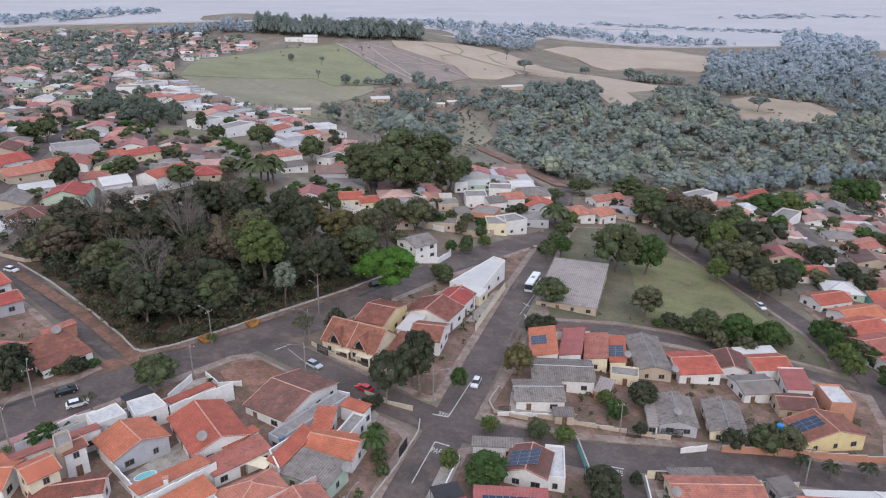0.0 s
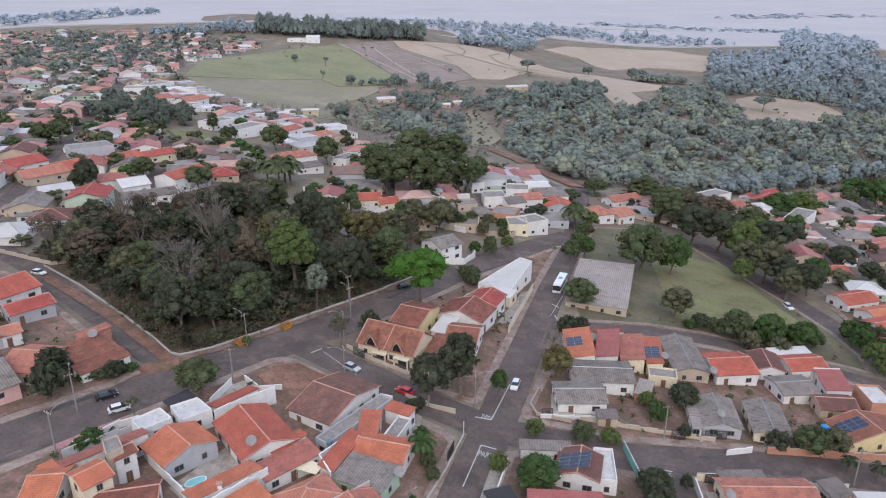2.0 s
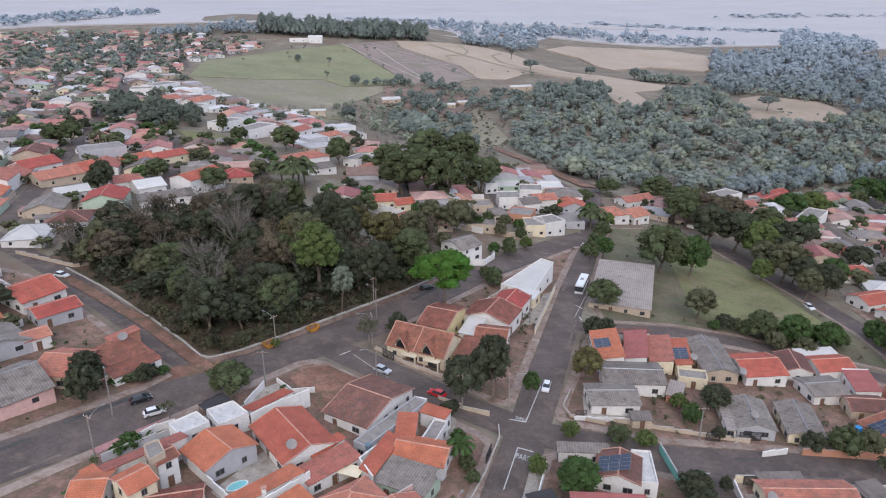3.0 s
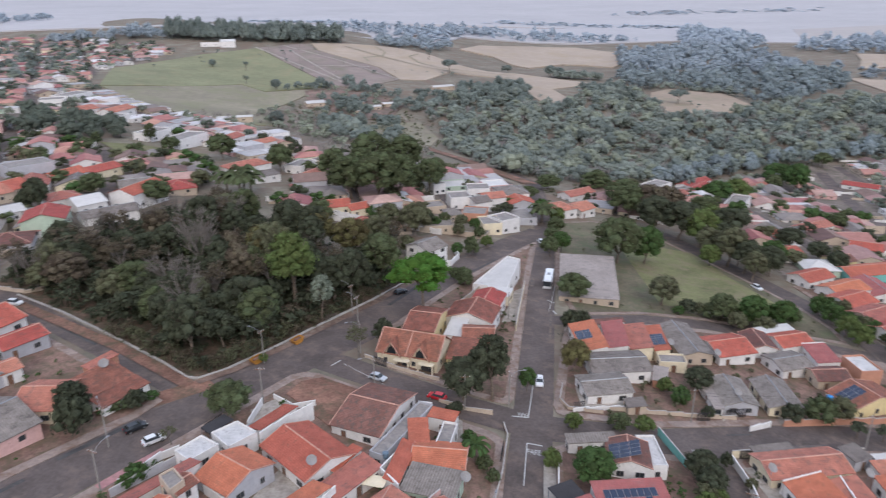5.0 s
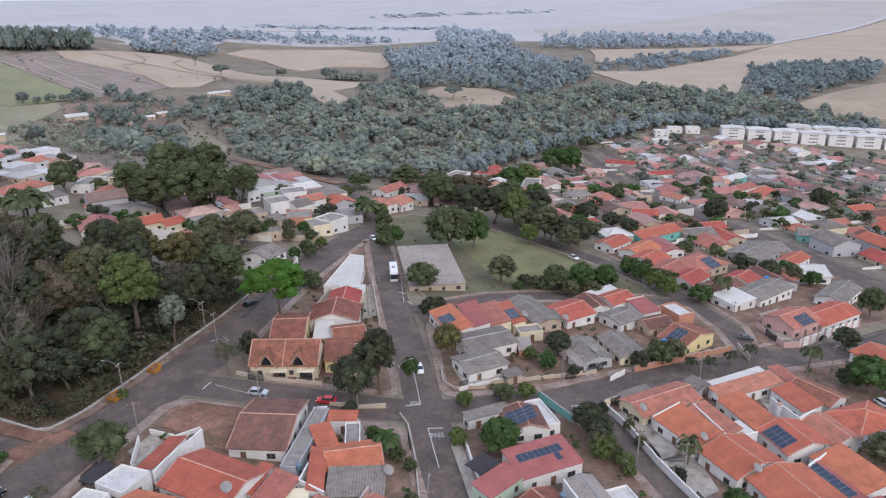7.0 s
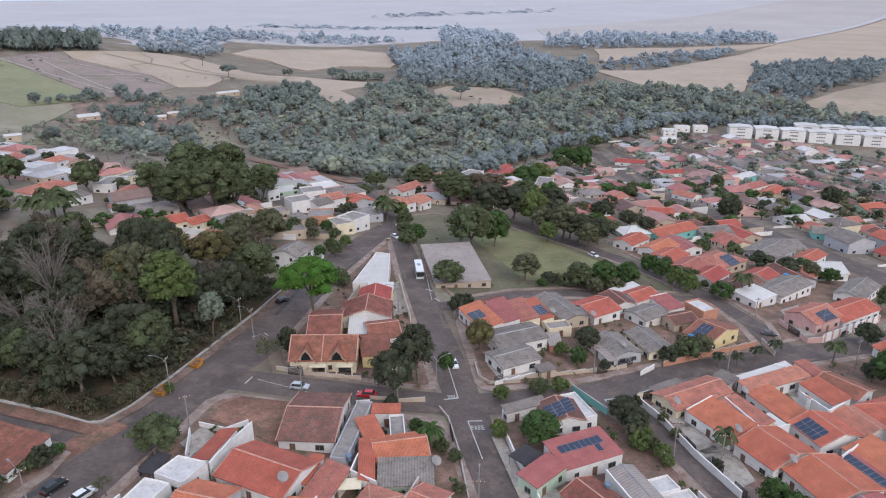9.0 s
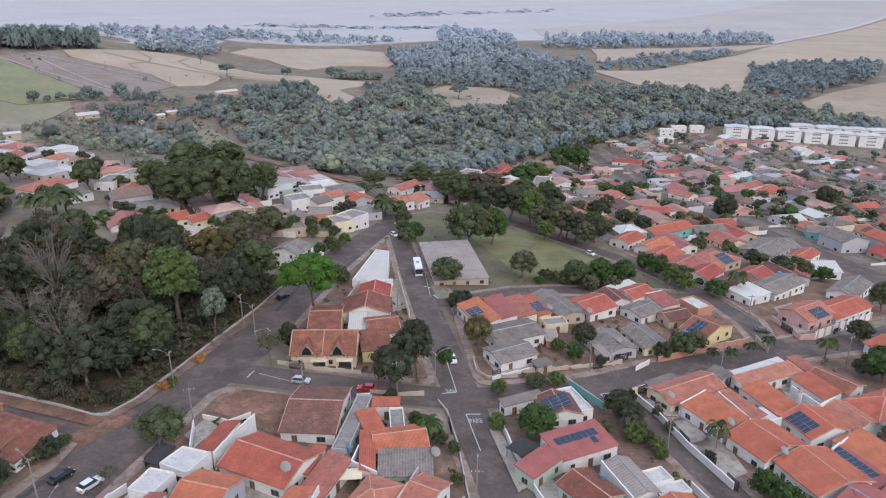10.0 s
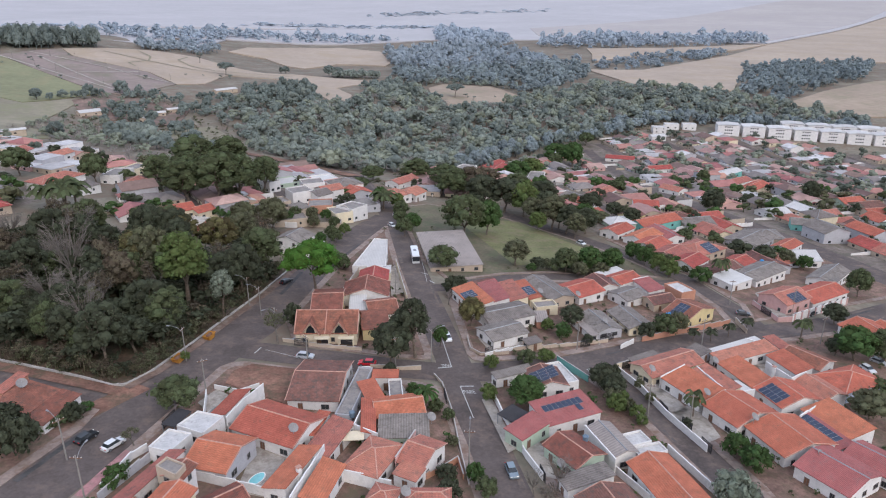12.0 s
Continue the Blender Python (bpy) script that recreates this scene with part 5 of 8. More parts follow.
# the block over the crossing
house(16.4, 131.9, 2, 10.3, 8.4, 2.9, "gable", FIBRE, "white", rise=0.9)
house(21.1, 124.9, 2, 4.0, 2.7, 2.3, "shed", FIBRE, "tan", rise=0.3)
house(22.8, 141.6, -2, 13.7, 9.4, 3.3, "gable", FIBRE, "white", rise=0.9)
house(31.9, 137.1, -25, 3.1, 5.6, 2.5, "shed", FIBRE_PALE, "brick", rise=0.5)
house(19.6, 154.2, -93, 14.6, 6.3, 3.5, "shed", TILE, "white", solar=[(1, -2.0, 1.2, 4, 2)], rise=1.1)
house(27.0, 155.2, -102, 14.3, 5.1, 3.7, "shed", TILE_ROSE, "white", rise=1.0)
house(28.5, 164.6, 4, 8.8, 2.2, 3.2, "shed", TILE_DARK, "white")
house(33.0, 155.0, -100, 13.4, 5.4, 3.4, "shed", TILE_PINK, "cream", rise=0.8)
house(38.2, 154.4, -100, 13.4, 3.6, 3.5, "shed", TILE, "cream", solar=[(1, -1.0, 0.3, 5, 2)], rise=0.5)
house(38.0, 144.6, -12, 6.4, 4.4, 3.0, "flat", SLAB, "cream")
house(45.9, 155.0, -92, 17.0, 8.0, 3.2, "gable", FIBRE, "tan", rise=1.0)
house(56.0, 152.2, 7, 10.2, 10.6, 3.2, "gable", TILE_RED, "white", rise=1.5)
house(45.6, 129.4, -97, 11.0, 7.6, 2.8, "gable", FIBRE, "grey", rise=1.1)
house(40.4, 129.1, -98, 11.7, 1.6, 2.2, "shed", FIBRE_PALE, "white")
house(56.0, 128.9, -99, 11.8, 7.2, 2.9, "gable", FIBRE, "cream", rise=1.0)
house(77.0, 127.9, -78, 7.8, 13.6, 3.3, "gable", TILE_OLD, "yellow", rise=1.9, solar=[(-1, -1.6, 1.2, 3, 3)])
house(85.4, 140.4, -2, 5.4, 8.0, 5.0, "flat", WHITE_SLAB, "brick")
house(79.6, 147.8, -100, 9.6, 5.4, 3.5, "shed", TILE_ROSE, "white", parapet=1)
house(66.6, 155.2, -98, 9.0, 6.6, 3.2, "gable", TILE_DARK, "white", rise=1.1)
house(76.2, 156.6, 8, 9.4, 7.4, 3.3, "gable", TILE_RED, "white", rise=1.2)
house(75.4, 162.4, 8, 10.4, 2.8, 3.3, "shed", METAL_ROOF, "white")
house(68.6, 144.8, 8, 8.6, 8.0, 2.9, "gable", FIBRE, "white", rise=0.9)
house(75.2, 138.4, -4, 8.0, 6.4, 3.0, "gable", TILE_DARK, "tan", rise=1.1)
# the corner block between the two lower streets
house(12.2, 105.6, 75, 7.5, 7.5, 3.3, "gable", TILE_DARK, "white", solar=[(1, -2.3, 1.2, 4, 3)])
house(17.1, 106.5, 84, 9.3, 3.6, 3.4, "flat", WHITE_SLAB, "white")
house(6.7, 110.8, -2, 9.3, 2.4, 3.0, "shed", FIBRE, "white")
house(8.2, 92.7, -2, 12.2, 7.7, 3.4, "shed", TILE_ROSE, "white", solar=[(1, -4.2, 4.7, 8, 1), (1, 2.7, 2.75, 1, 1)])
house(-2.6, 89.8, 18, 8.3, 4.3, 3.2, "shed", TILE_ROSE, "green")
house(1.5, 80.2, -81, 8.3, 7.2, 3.2, "gable", TILE_OLD, "green")
house(10.0, 79.9, -97, 9.5, 4.5, 3.8, "gable", FIBRE_PALE, "white")
house(14.9, 79.0, -96, 3.8, 4.8, 3.4, "flat", WHITE_SLAB, "white")
house(15.4, 75.5, -98, 3.0, 6.1, 3.0, "flat", WHITE_SLAB, "white")
house(11.4, 66.0, -99, 13.5, 8.0, 3.3, "gable", TILE, "white")
house(-1.7, 72.4, -97, 3.6, 8.9, 3.0, "shed", FIBRE, "white")
house(-1.7, 66.6, -97, 3.9, 9.3, 3.0, "gable", TILE_DARK, "white")
# the block past the lower street
house(45.5, 103.1, 1, 16.0, 7.4, 3.1, "gable", TILE_PINK, "cream", rise=1.2)
house(42.8, 108.3, 3, 8.1, 1.8, 2.6, "shed", FIBRE, "cream")
house(59.2, 106.4, 14, 4.1, 4.0, 2.9, "shed", FIBRE, "grey", rise=0.4)
house(42.4, 91.9, -88, 11.3, 7.0, 3.2, "shed", TILE, "white", rise=1.3, parapet=1)
house(49.6, 92.3, -94, 10.9, 5.0, 3.1, "shed", TILE_PINK, "cream", rise=1.0)
house(59.6, 92.3, -98, 12.0, 5.8, 3.4, "shed", TILE, "white", rise=0.9)
house(54.5, 88.8, -94, 4.1, 1.8, 2.5, "shed", METAL_ROOF, "white")
house(44.6, 80.3, -90, 9.1, 11.6, 3.5, "gable", TILE, "white", rise=1.7)
house(46.2, 69.2, -97, 10.3, 12.4, 3.4, "gable", TILE, "white", rise=1.6)
house(60.7, 69.4, -97, 11.6, 7.2, 3.5, "shed", TILE, "white", rise=1.3)
house(54.6, 67.9, -97, 11.2, 3.8, 3.2, "shed", TILE_ROSE, "white", rise=0.4, solar=[(1, -4.9, 0.1, 8, 2)])
house(44.6, 57.6, -84, 10.0, 11.0, 3.4, "gable", TILE_ROSE, "white", rise=1.5)
house(55.6, 56.6, -82, 10.0, 7.7, 3.2, "gable", TILE_ROSE, "white")
house(60.6, 81.3, -99, 8.4, 10.4, 3.6, "gable", TILE_RED, "white", rise=1.7, solar=[(-1, -2.6, 0.7, 5, 2)])
house(82.4, 81.4, -95, 8.6, 12.6, 3.8, "hip", TILE_RED, "blue", rise=1.9)
house(71.4, 81.0, -97, 8.4, 6.4, 3.4, "gable", TILE_PINK, "white", rise=1.1)
house(83.0, 93.2, -81, 9.7, 7.3, 3.5, "gable", TILE_OLD, "white", rise=1.2)
house(75.6, 92.8, -98, 9.6, 5.0, 3.4, "shed", TILE, "white", rise=0.9)
house(69.8, 101.4, -2, 18.4, 4.2, 3.0, "shed", TILE_PINK, "white", rise=0.7)
house(71.0, 105.4, 0, 16.2, 1.8, 3.1, "shed", METAL_ROOF, "white")
house(83.0, 101.9, -6, 3.4, 7.0, 3.3, "shed", TILE_PINK, "white")
# past the curving street
house(117.0, 127.3, 4, 11.6, 10.0, 3.9, "gable", TILE_PINK, "pink", rise=1.8, solar=[(-1, -1.6, 0.6, 5, 2)])
house(132.6, 127.4, 4, 18.4, 9.6, 3.4, "gable", TILE_RED, "white", rise=1.5)
house(130.9, 177.6, 9, 17.0, 13.0, 3.4, "hip", TILE_PINK, "tan", solar=[(-1, -1.0, 0.5, 5, 3)])
house(115.8, 176.0, 18, 11.6, 9.6, 3.3, "gable", TILE_PINK, "tan", rise=1.3)
house(115.0, 165.8, 18, 12.0, 8.6, 3.3, "gable", TILE_RED, "white", rise=1.5)
house(118.6, 156.4, 6, 15.6, 8.0, 3.2, "gable", TILE_DARK, "white", rise=1.3)
house(135.1, 161.2, 14, 8.0, 8.8, 3.0, "gable", TILE_RED, "white")
house(131.3, 149.4, 10, 18.6, 9.8, 3.4, "gable", FIBRE, "white", rise=1.2)
house(115.4, 147.0, 6, 10.4, 8.6, 3.0, "shed", METAL_ROOF, "white", rise=0.6)
house(116.4, 187.2, 18, 12.0, 10.2, 3.3, "gable", TILE_RED, "white", rise=1.5)
house(121.0, 197.4, 18, 14.4, 9.4, 3.3, "gable", TILE, "white", rise=1.5)
house(134.4, 199.4, -98, 15.0, 8.6, 3.2, "gable", TILE_ROSE, "white", rise=1.3)
house(116.6, 208.2, 18, 12.4, 8.6, 3.3, "gable", TILE, "white", rise=1.4)
house(165.4, 183.7, 15, 17.6, 13.6, 3.2, "gable", FIBRE, "grey", rise=1.3)
house(174.4, 172.2, 15, 13.0, 7.0, 3.3, "gable", TILE, "white")
house(118.8, 101.1, -106, 8.6, 11.3, 3.3, "gable", TILE, "white")
house(125.7, 99.6, -102, 5.1, 8.9, 3.3, "gable", TILE, "white")
house(167.0, 159.9, -25, 10.1, 12.5, 3.2, "gable", METAL_ROOF, "white")
house(155.2, 139.6, 18, 18.0, 8.5, 3.4, "gable", FIBRE, "white")
house(179.8, 187.4, -30, 13.0, 12.5, 3.2, "hip", FIBRE, "tan")
house(33.9, 199.6, -16, 17.4, 34.5, 2.9, "shed", FIBRE_PALE, "tan", rise=0.5)
house(-16.2, 215.9, 42, 8.9, 10.2, 5.4, "gable", FIBRE, "white", stories=2)
house(47.3, 282.6, 21, 10.0, 12.0, 4.0, "hip", TILE_PINK, "white")
house(57.0, 285.9, 32, 9.0, 11.0, 3.6, "gable", TILE_PINK, "white")
# the corner below the side road
house(-84.4, 126.0, 55, 10.3, 3.6, 2.4, "shed", TILE_OLD, "white", rise=0.7)
house(-89.0, 130.0, 52, 9.2, 7.2, 2.7, "shed", TILE_OLD, "white", rise=1.3)
house(-92.0, 137.7, 58, 7.1, 1.8, 2.9, "shed", TILE_PINK, "brick", rise=0.4)
house(-97.1, 123.6, -4, 7.5, 10.7, 3.2, "gable", TILE_PINK, "cream")
house(-109.5, 134.1, 46, 4.8, 5.6, 3.0, "gable", TILE_PINK, "white")
house(-112.4, 147.1, 50, 9.5, 7.4, 3.2, "gable", TILE_RED, "grey")
house(-122.9, 155.1, 60, 10.7, 13.0, 3.2, "gable", TILE_RED, "white")
# houses past the wood and at the end of the street
house(-47.3, 269.1, 11, 8.9, 10.0, 3.4, "gable", TILE_RED, "cream", detail=1)
house(-39.3, 267.3, 26, 8.8, 8.0, 3.2, "gable", TILE_RED, "cream", detail=1)
house(-37.9, 243.9, 53, 14.3, 10.0, 3.2, "hip", TILE, "white", detail=1)
house(-121.6, 267.2, 66, 18.3, 11.0, 6.0, "gable", TILE, "white", detail=1)
house(-136.6, 255.2, 41, 10.1, 12.0, 3.5, "gable", METAL_ROOF, "white", detail=1)
house(-125.4, 244.2, 33, 18.2, 9.0, 3.2, "gable", FIBRE, "white", detail=1)
house(-146.9, 260.1, 40, 11.1, 10.0, 3.4, "hip", TILE_PINK, "white", detail=1)
house(-173.3, 258.2, 53, 16.3, 12.0, 3.2, "gable", TILE_PINK, "tan", detail=1)
house(-157.0, 238.9, 41, 10.8, 9.0, 3.4, "gable", METAL_ROOF, "white", detail=1)
house(-170.2, 267.9, 63, 14.2, 13.0, 3.4, "gable", TILE_RED, "tan", detail=1)
house(-158.6, 293.7, 60, 14.8, 11.0, 3.2, "gable", TILE_RED, "white", detail=1)
house(-149.2, 306.5, 54, 14.7, 10.0, 3.2, "gable", TILE_RED, "cream", detail=1)
house(-174.8, 298.6, 40, 17.3, 13.0, 6.0, "flat", SLAB, "grey", detail=1)
house(-188.5, 270.9, 62, 14.7, 13.0, 3.4, "gable", TILE_RED, "white", detail=1)
house(-91.2, 325.5, 38, 20.1, 11.0, 4.5, "hip", TILE_PINK, "white", detail=1)
house(-81.7, 313.4, 36, 12.5, 8.0, 3.0, "shed", FIBRE, "white", detail=1)
house(-132.4, 385.4, 65, 23.2, 12.0, 5.5, "flat", SLAB, "white", detail=1)
house(-152.2, 397.2, 64, 18.1, 11.0, 5.0, "flat", SLAB, "white", detail=1)
house(-113.9, 394.7, 65, 24.7, 10.0, 3.6, "gable", TILE_PINK, "white", detail=1)
house(-94.8, 392.2, 50, 18.7, 9.0, 3.6, "gable", TILE_PINK, "white", detail=1)
house(-61.7, 320.1, 59, 10.6, 8.0, 3.2, "gable", TILE_PINK, "white", detail=1)
house(-67.1, 337.7, 62, 14.4, 9.0, 4.5, "flat", SLAB, "white", detail=1)
house(-58.1, 355.7, 47, 11.2, 9.0, 4.0, "flat", SLAB, "cream", detail=1)
house(-14.1, 349.0, 54, 15.0, 10.0, 5.0, "flat", SLAB, "white", detail=1)
house(65.5, 317.9, 28, 16.1, 9.0, 3.4, "gable", TILE_PINK, "white", detail=1)
house(92.9, 313.1, -15, 11.3, 9.0, 3.4, "hip", TILE_PINK, "white", detail=1)
house(107.5, 324.6, 37, 19.5, 10.0, 4.5, "flat", SLAB, "white", detail=1)
house(126.4, 340.6, 22, 11.4, 9.0, 3.4, "gable", TILE_PINK, "white", detail=1)
house(152.4, 370.6, 42, 26.0, 10.0, 3.4, "gable", TILE_RED, "white", detail=1)
house(124.5, 309.6, -9, 10.9, 9.0, 3.0, "gable", FIBRE, "white", detail=1)
house(156.2, 330.9, 50, 26.0, 9.0, 4.0, "flat", SLAB, "white", detail=1)
house(205.7, 398.1, 32, 26.0, 10.0, 3.4, "gable", TILE_PINK, "white", detail=1)
house(-244.5, 498.4, 18, 14.7, 14.0, 4.5, "flat", SLAB, "white", detail=1)
house(-243.2, 528.0, 71, 26.0, 14.0, 4.5, "flat", SLAB, "white", detail=1)
house(-212.9, 460.3, 60, 18.1, 12.0, 4.0, "gable", TILE_PINK, "white", detail=1)
house(-190.0, 442.9, 65, 20.8, 12.0, 4.0, "flat", SLAB, "white", detail=1)
house(-195.1, 471.4, 71, 22.1, 12.0, 4.0, "gable", TILE_PINK, "white", detail=1)
house(-201.0, 908.0, 8, 17.0, 14.0, 6.0, "gable", METAL_ROOF, "white", detail=1)
house(-222.0, 908.0, 8, 23.0, 10.0, 4.0, "flat", METAL_ROOF, "white", detail=1)
house(382.0, 474.0, -30, 12.0, 9.0, 5.5, "flat", WHITE_SLAB, "white", detail=1, stories=2)
house(402.0, 480.0, -35, 13.0, 9.0, 4.5, "flat", WHITE_SLAB, "white", detail=1)
house(416.0, 472.0, -35, 12.0, 9.0, 5.0, "flat", WHITE_SLAB, "white", detail=1)
house(3.8, 287.2, 6, 9.2, 10.0, 5.5, "flat", SLAB, "white", detail=1)
house(15.4, 308.2, -4, 10.2, 10.0, 5.0, "flat", SLAB, "white", detail=1)
house(19.2, 292.9, 13, 10.2, 9.0, 4.5, "gable", TILE_PINK, "white", detail=1)
house(7.8, 267.6, -17, 9.9, 10.0, 4.0, "flat", SLAB, "brick", detail=1)
house(11.4, 252.6, 3, 7.5, 10.0, 4.5, "flat", SLAB, "cream", detail=1)
house(17.3, 255.0, 28, 9.0, 9.0, 5.5, "flat", SLAB, "white", detail=1)
house(11.7, 283.3, 22, 7.9, 9.0, 4.5, "gable", FIBRE, "white", detail=1)
house(-8.7, 250.2, -4, 10.6, 9.0, 3.2, "flat", FIBRE, "tan", detail=1)
house(-1.8, 265.4, 20, 6.0, 7.0, 3.0, "shed", FIBRE, "tan", detail=1)
house(-16.2, 265.9, 7, 6.7, 9.0, 3.2, "gable", FIBRE, "tan", detail=1)
house(-8.0, 277.4, 10, 8.3, 9.0, 3.2, "flat", SLAB, "tan", detail=1)
house(-4.4, 310.6, 26, 6.3, 9.0, 5.0, "flat", SLAB, "white", detail=1)
house(-7.4, 337.4, 14, 8.6, 9.0, 4.5, "flat", SLAB, "white", detail=1)
# houses across the playing field
house(167.6, 248.6, -34, 11.7, 10.0, 3.4, "gable", TILE_RED, "white", detail=1)
house(137.6, 258.0, -72, 10.0, 9.0, 3.2, "gable", TILE_RED, "white", detail=1)
house(139.6, 270.4, -88, 10.2, 9.0, 3.2, "gable", FIBRE, "white", detail=1)
house(121.2, 234.4, 13, 13.8, 9.0, 3.2, "gable", TILE_RED, "white", detail=1)
house(145.4, 217.4, 4, 23.0, 10.0, 3.4, "gable", TILE, "teal", detail=1)
house(141.1, 228.1, 11, 8.9, 8.0, 3.6, "gable", TILE_DARK, "yellow", detail=1)
house(290.3, 288.2, 18, 26.0, 10.0, 3.4, "gable", TILE_RED, "cream", detail=1)
house(299.0, 310.0, 9, 24.3, 10.0, 3.4, "gable", TILE_PINK, "white", detail=1)
house(326.3, 341.8, 14, 25.1, 10.0, 4.0, "gable", METAL_ROOF, "teal", detail=1)
house(218.0, 198.7, -46, 9.5, 10.0, 3.6, "gable", FIBRE, "teal", detail=1)
house(165.6, 281.3, 23, 18.6, 9.0, 3.2, "gable", TILE_PINK, "white", detail=1)
house(224.4, 288.5, -78, 13.3, 9.0, 3.2, "gable", TILE_PINK, "white", detail=1)
house(289.9, 414.6, -45, 21.6, 10.0, 3.2, "gable", TILE_RED, "white", detail=1)
house(292.8, 374.7, -14, 18.1, 10.0, 3.2, "gable", TILE_RED, "white", detail=1)
house(121.1, 360.5, 34, 26.0, 10.0, 4.2, "flat", SLAB, "white", detail=1)
house(165.1, 399.2, 35, 26.0, 9.0, 3.4, "gable", TILE_RED, "white", detail=1)
house(364.1, 456.4, -11, 13.8, 8.0, 4.0, "gable", METAL_ROOF, "white", detail=1)
# ---- trees of the streets and gardens ----
tree("round", "mid", -63.5, 122.0, 1.06, 0.85)
tree("umbrella", "bright", -20.6, 174.1, 1.51, 1.10)
tree("shrub", "mid", -6.3, 197.8, 1.52, 1.06)
tree("shrub", "mid", -8.6, 199.6, 1.12, 1.20)
tree("round", "dark", -15.9, 128.8, 1.14, 1.12)
tree("tall", "dark", -9.3, 128.9, 1.07, 1.16)
tree("round", "dark", -11.1, 132.6, 0.90, 1.56)
tree("round", "bush", -1.0, 132.8, 0.46, 1.60)
tree("round", "autumn", 12.6, 142.1, 0.86, 1.24)
tree("round", "mid", 25.5, 185.3, 1.18, 0.93)
tree("round", "mid", 28.3, 225.1, 0.80, 1.17)
tree("round", "bush", 33.8, 230.4, 0.91, 1.05)
tree("round", "mid", 32.9, 240.8, 0.74, 0.97)
tree("shrub", "dark", 22.7, 168.6, 1.17, 1.28)
tree("shrub", "mid", 20.0, 167.9, 1.00, 1.37)
tree("round", "mid", 51.0, 220.0, 2.1, 1.00)
tree("round", "bush", 61.0, 220.2, 1.44, 1.2)
tree("round", "mid", 80.2, 285.5, 2.10, 0.87)
tree("round", "dark", 80.8, 260.7, 1.97, 1.00)
tree("wood", "dark", 88.3, 252.9, 1.9, 0.76)
tree("round", "lime", 93.6, 244.6, 1.66, 1.17)
tree("wood", "olive", 91.1, 233.6, 1.2, 0.82)
tree("wood", "olive", 93.5, 222.3, 1.43, 0.94)
tree("wood", "dark", 96.0, 215.6, 1.28, 0.86)
tree("round", "dark", 104.8, 213.9, 1.30, 1.05)
tree("wood", "dark", 110.6, 256.7, 1.76, 0.72)
tree("wood", "olive", 52.0, 184.0, 1.15, 0.72)
tree("round", "mid", 66.4, 173.9, 1.07, 0.98)
tree("round", "bush", 73.7, 170.9, 1.08, 1.03)
tree("round", "bush", 82.2, 170.0, 0.92, 1.17)
for k in range(12):
    tree("shrub", ("bush", "mid", "olive", "dark")[k * 7 % 4], 54.5 + 2.9 * k + (k * 5 % 3) * 0.5, 177.0 - 0.42 * k + (k * 7 % 4) * 0.8, 1.0 + (k * 3 % 5) * 0.14, 0.9 + (k * 4 % 3) * 0.12)
for k in range(9):
    tree("shrub", ("mid", "bush", "olive")[k % 3], 109.8 - 0.1 * k + (k % 2) * 0.6, 163.0 + 3.4 * k, 0.9 + (k * 3 % 4) * 0.14, 1.0 + (k % 3) * 0.15)
tree("shrub", "olive", 66.7, 168.0, 1.57, 1.15)
tree("shrub", "olive", 73.9, 165.0, 1.59, 1.15)
tree("shrub", "bush", 101.7, 180.9, 1.78, 1.15)
tree("shrub", "bush", 100.7, 173.0, 1.85, 1.17)
tree("shrub", "lime", 99.4, 165.7, 1.80, 1.25)
tree("shrub", "lime", 99.1, 159.7, 1.77, 1.25)
tree("shrub", "bush", 106.9, 153.0, 1.98, 0.97)
tree("shrub", "lime", -2.4, 106.0, 1.02, 1.32)
tree("round", "bush", 4.6, 101.6, 0.98, 0.84)
tree("shrub", "lime", 5.8, 117.9, 1.04, 1.12)
tree("shrub", "mid", 15.6, 117.8, 1.34, 0.82)
tree("shrub", "lime", 19.9, 118.0, 1.22, 0.83)
tree("round", "dark", 24.6, 101.6, 0.73, 1.12)
tree("round", "dark", 25.5, 98.1, 0.66, 1.12)
tree("shrub", "lime", 22.5, 92.5, 1.23, 1.12)
tree("shrub", "lime", 24.0, 88.9, 0.95, 1.2)
tree("shrub", "olive", 24.6, 91.6, 0.8, 1.4)
tree("shrub", "lime", 25.0, 95.2, 0.9, 1.2)
tree("shrub", "lime", 23.4, 86.2, 0.7, 1.1)
tree("round", "mid", 26.6, 103.6, 0.55, 1.0)
tree("shrub", "olive", 22.5, 95.8, 1.12, 1.17)
tree("shrub", "bush", 33.0, 128.4, 1.25, 1.23)
tree("shrub", "lime", 31.4, 132.6, 0.97, 1.27)
tree("round", "dark", 39.7, 133.3, 0.80, 1.02)
tree("shrub", "dark", 55.3, 121.6, 1.31, 1.15)
tree("shrub", "mid", 61.3, 122.1, 1.97, 1.02)
tree("shrub", "olive", 66.3, 121.4, 1.68, 1.14)
tree("shrub", "dark", 36.4, 122.2, 0.80, 1.23)
tree("palm", "mid", 36.5, 85.2, 1.10, 1.42)
tree("column", "dark", 31.5, 81.4, 0.65, 0.77)
tree("shrub", "bush", 32.5, 70.4, 1.42, 1.19)
tree("shrub", "bush", 33.7, 66.1, 1.53, 1.15)
tree("shrub", "grey", 21.9, 60.6, 2.12, 1.00)
tree("shrub", "dark", 32.3, 105.4, 0.67, 1.60)
tree("shrub", "olive", 33.4, 98.7, 0.59, 1.50)
tree("shrub", "olive", 31.9, 93.3, 0.64, 1.20)
tree("round", "bush", 100.9, 92.2, 1.22, 0.99)
tree("round", "mid", 109.2, 89.5, 1.17, 0.97)
tree("round", "dark", 98.7, 96.4, 0.68, 0.97)
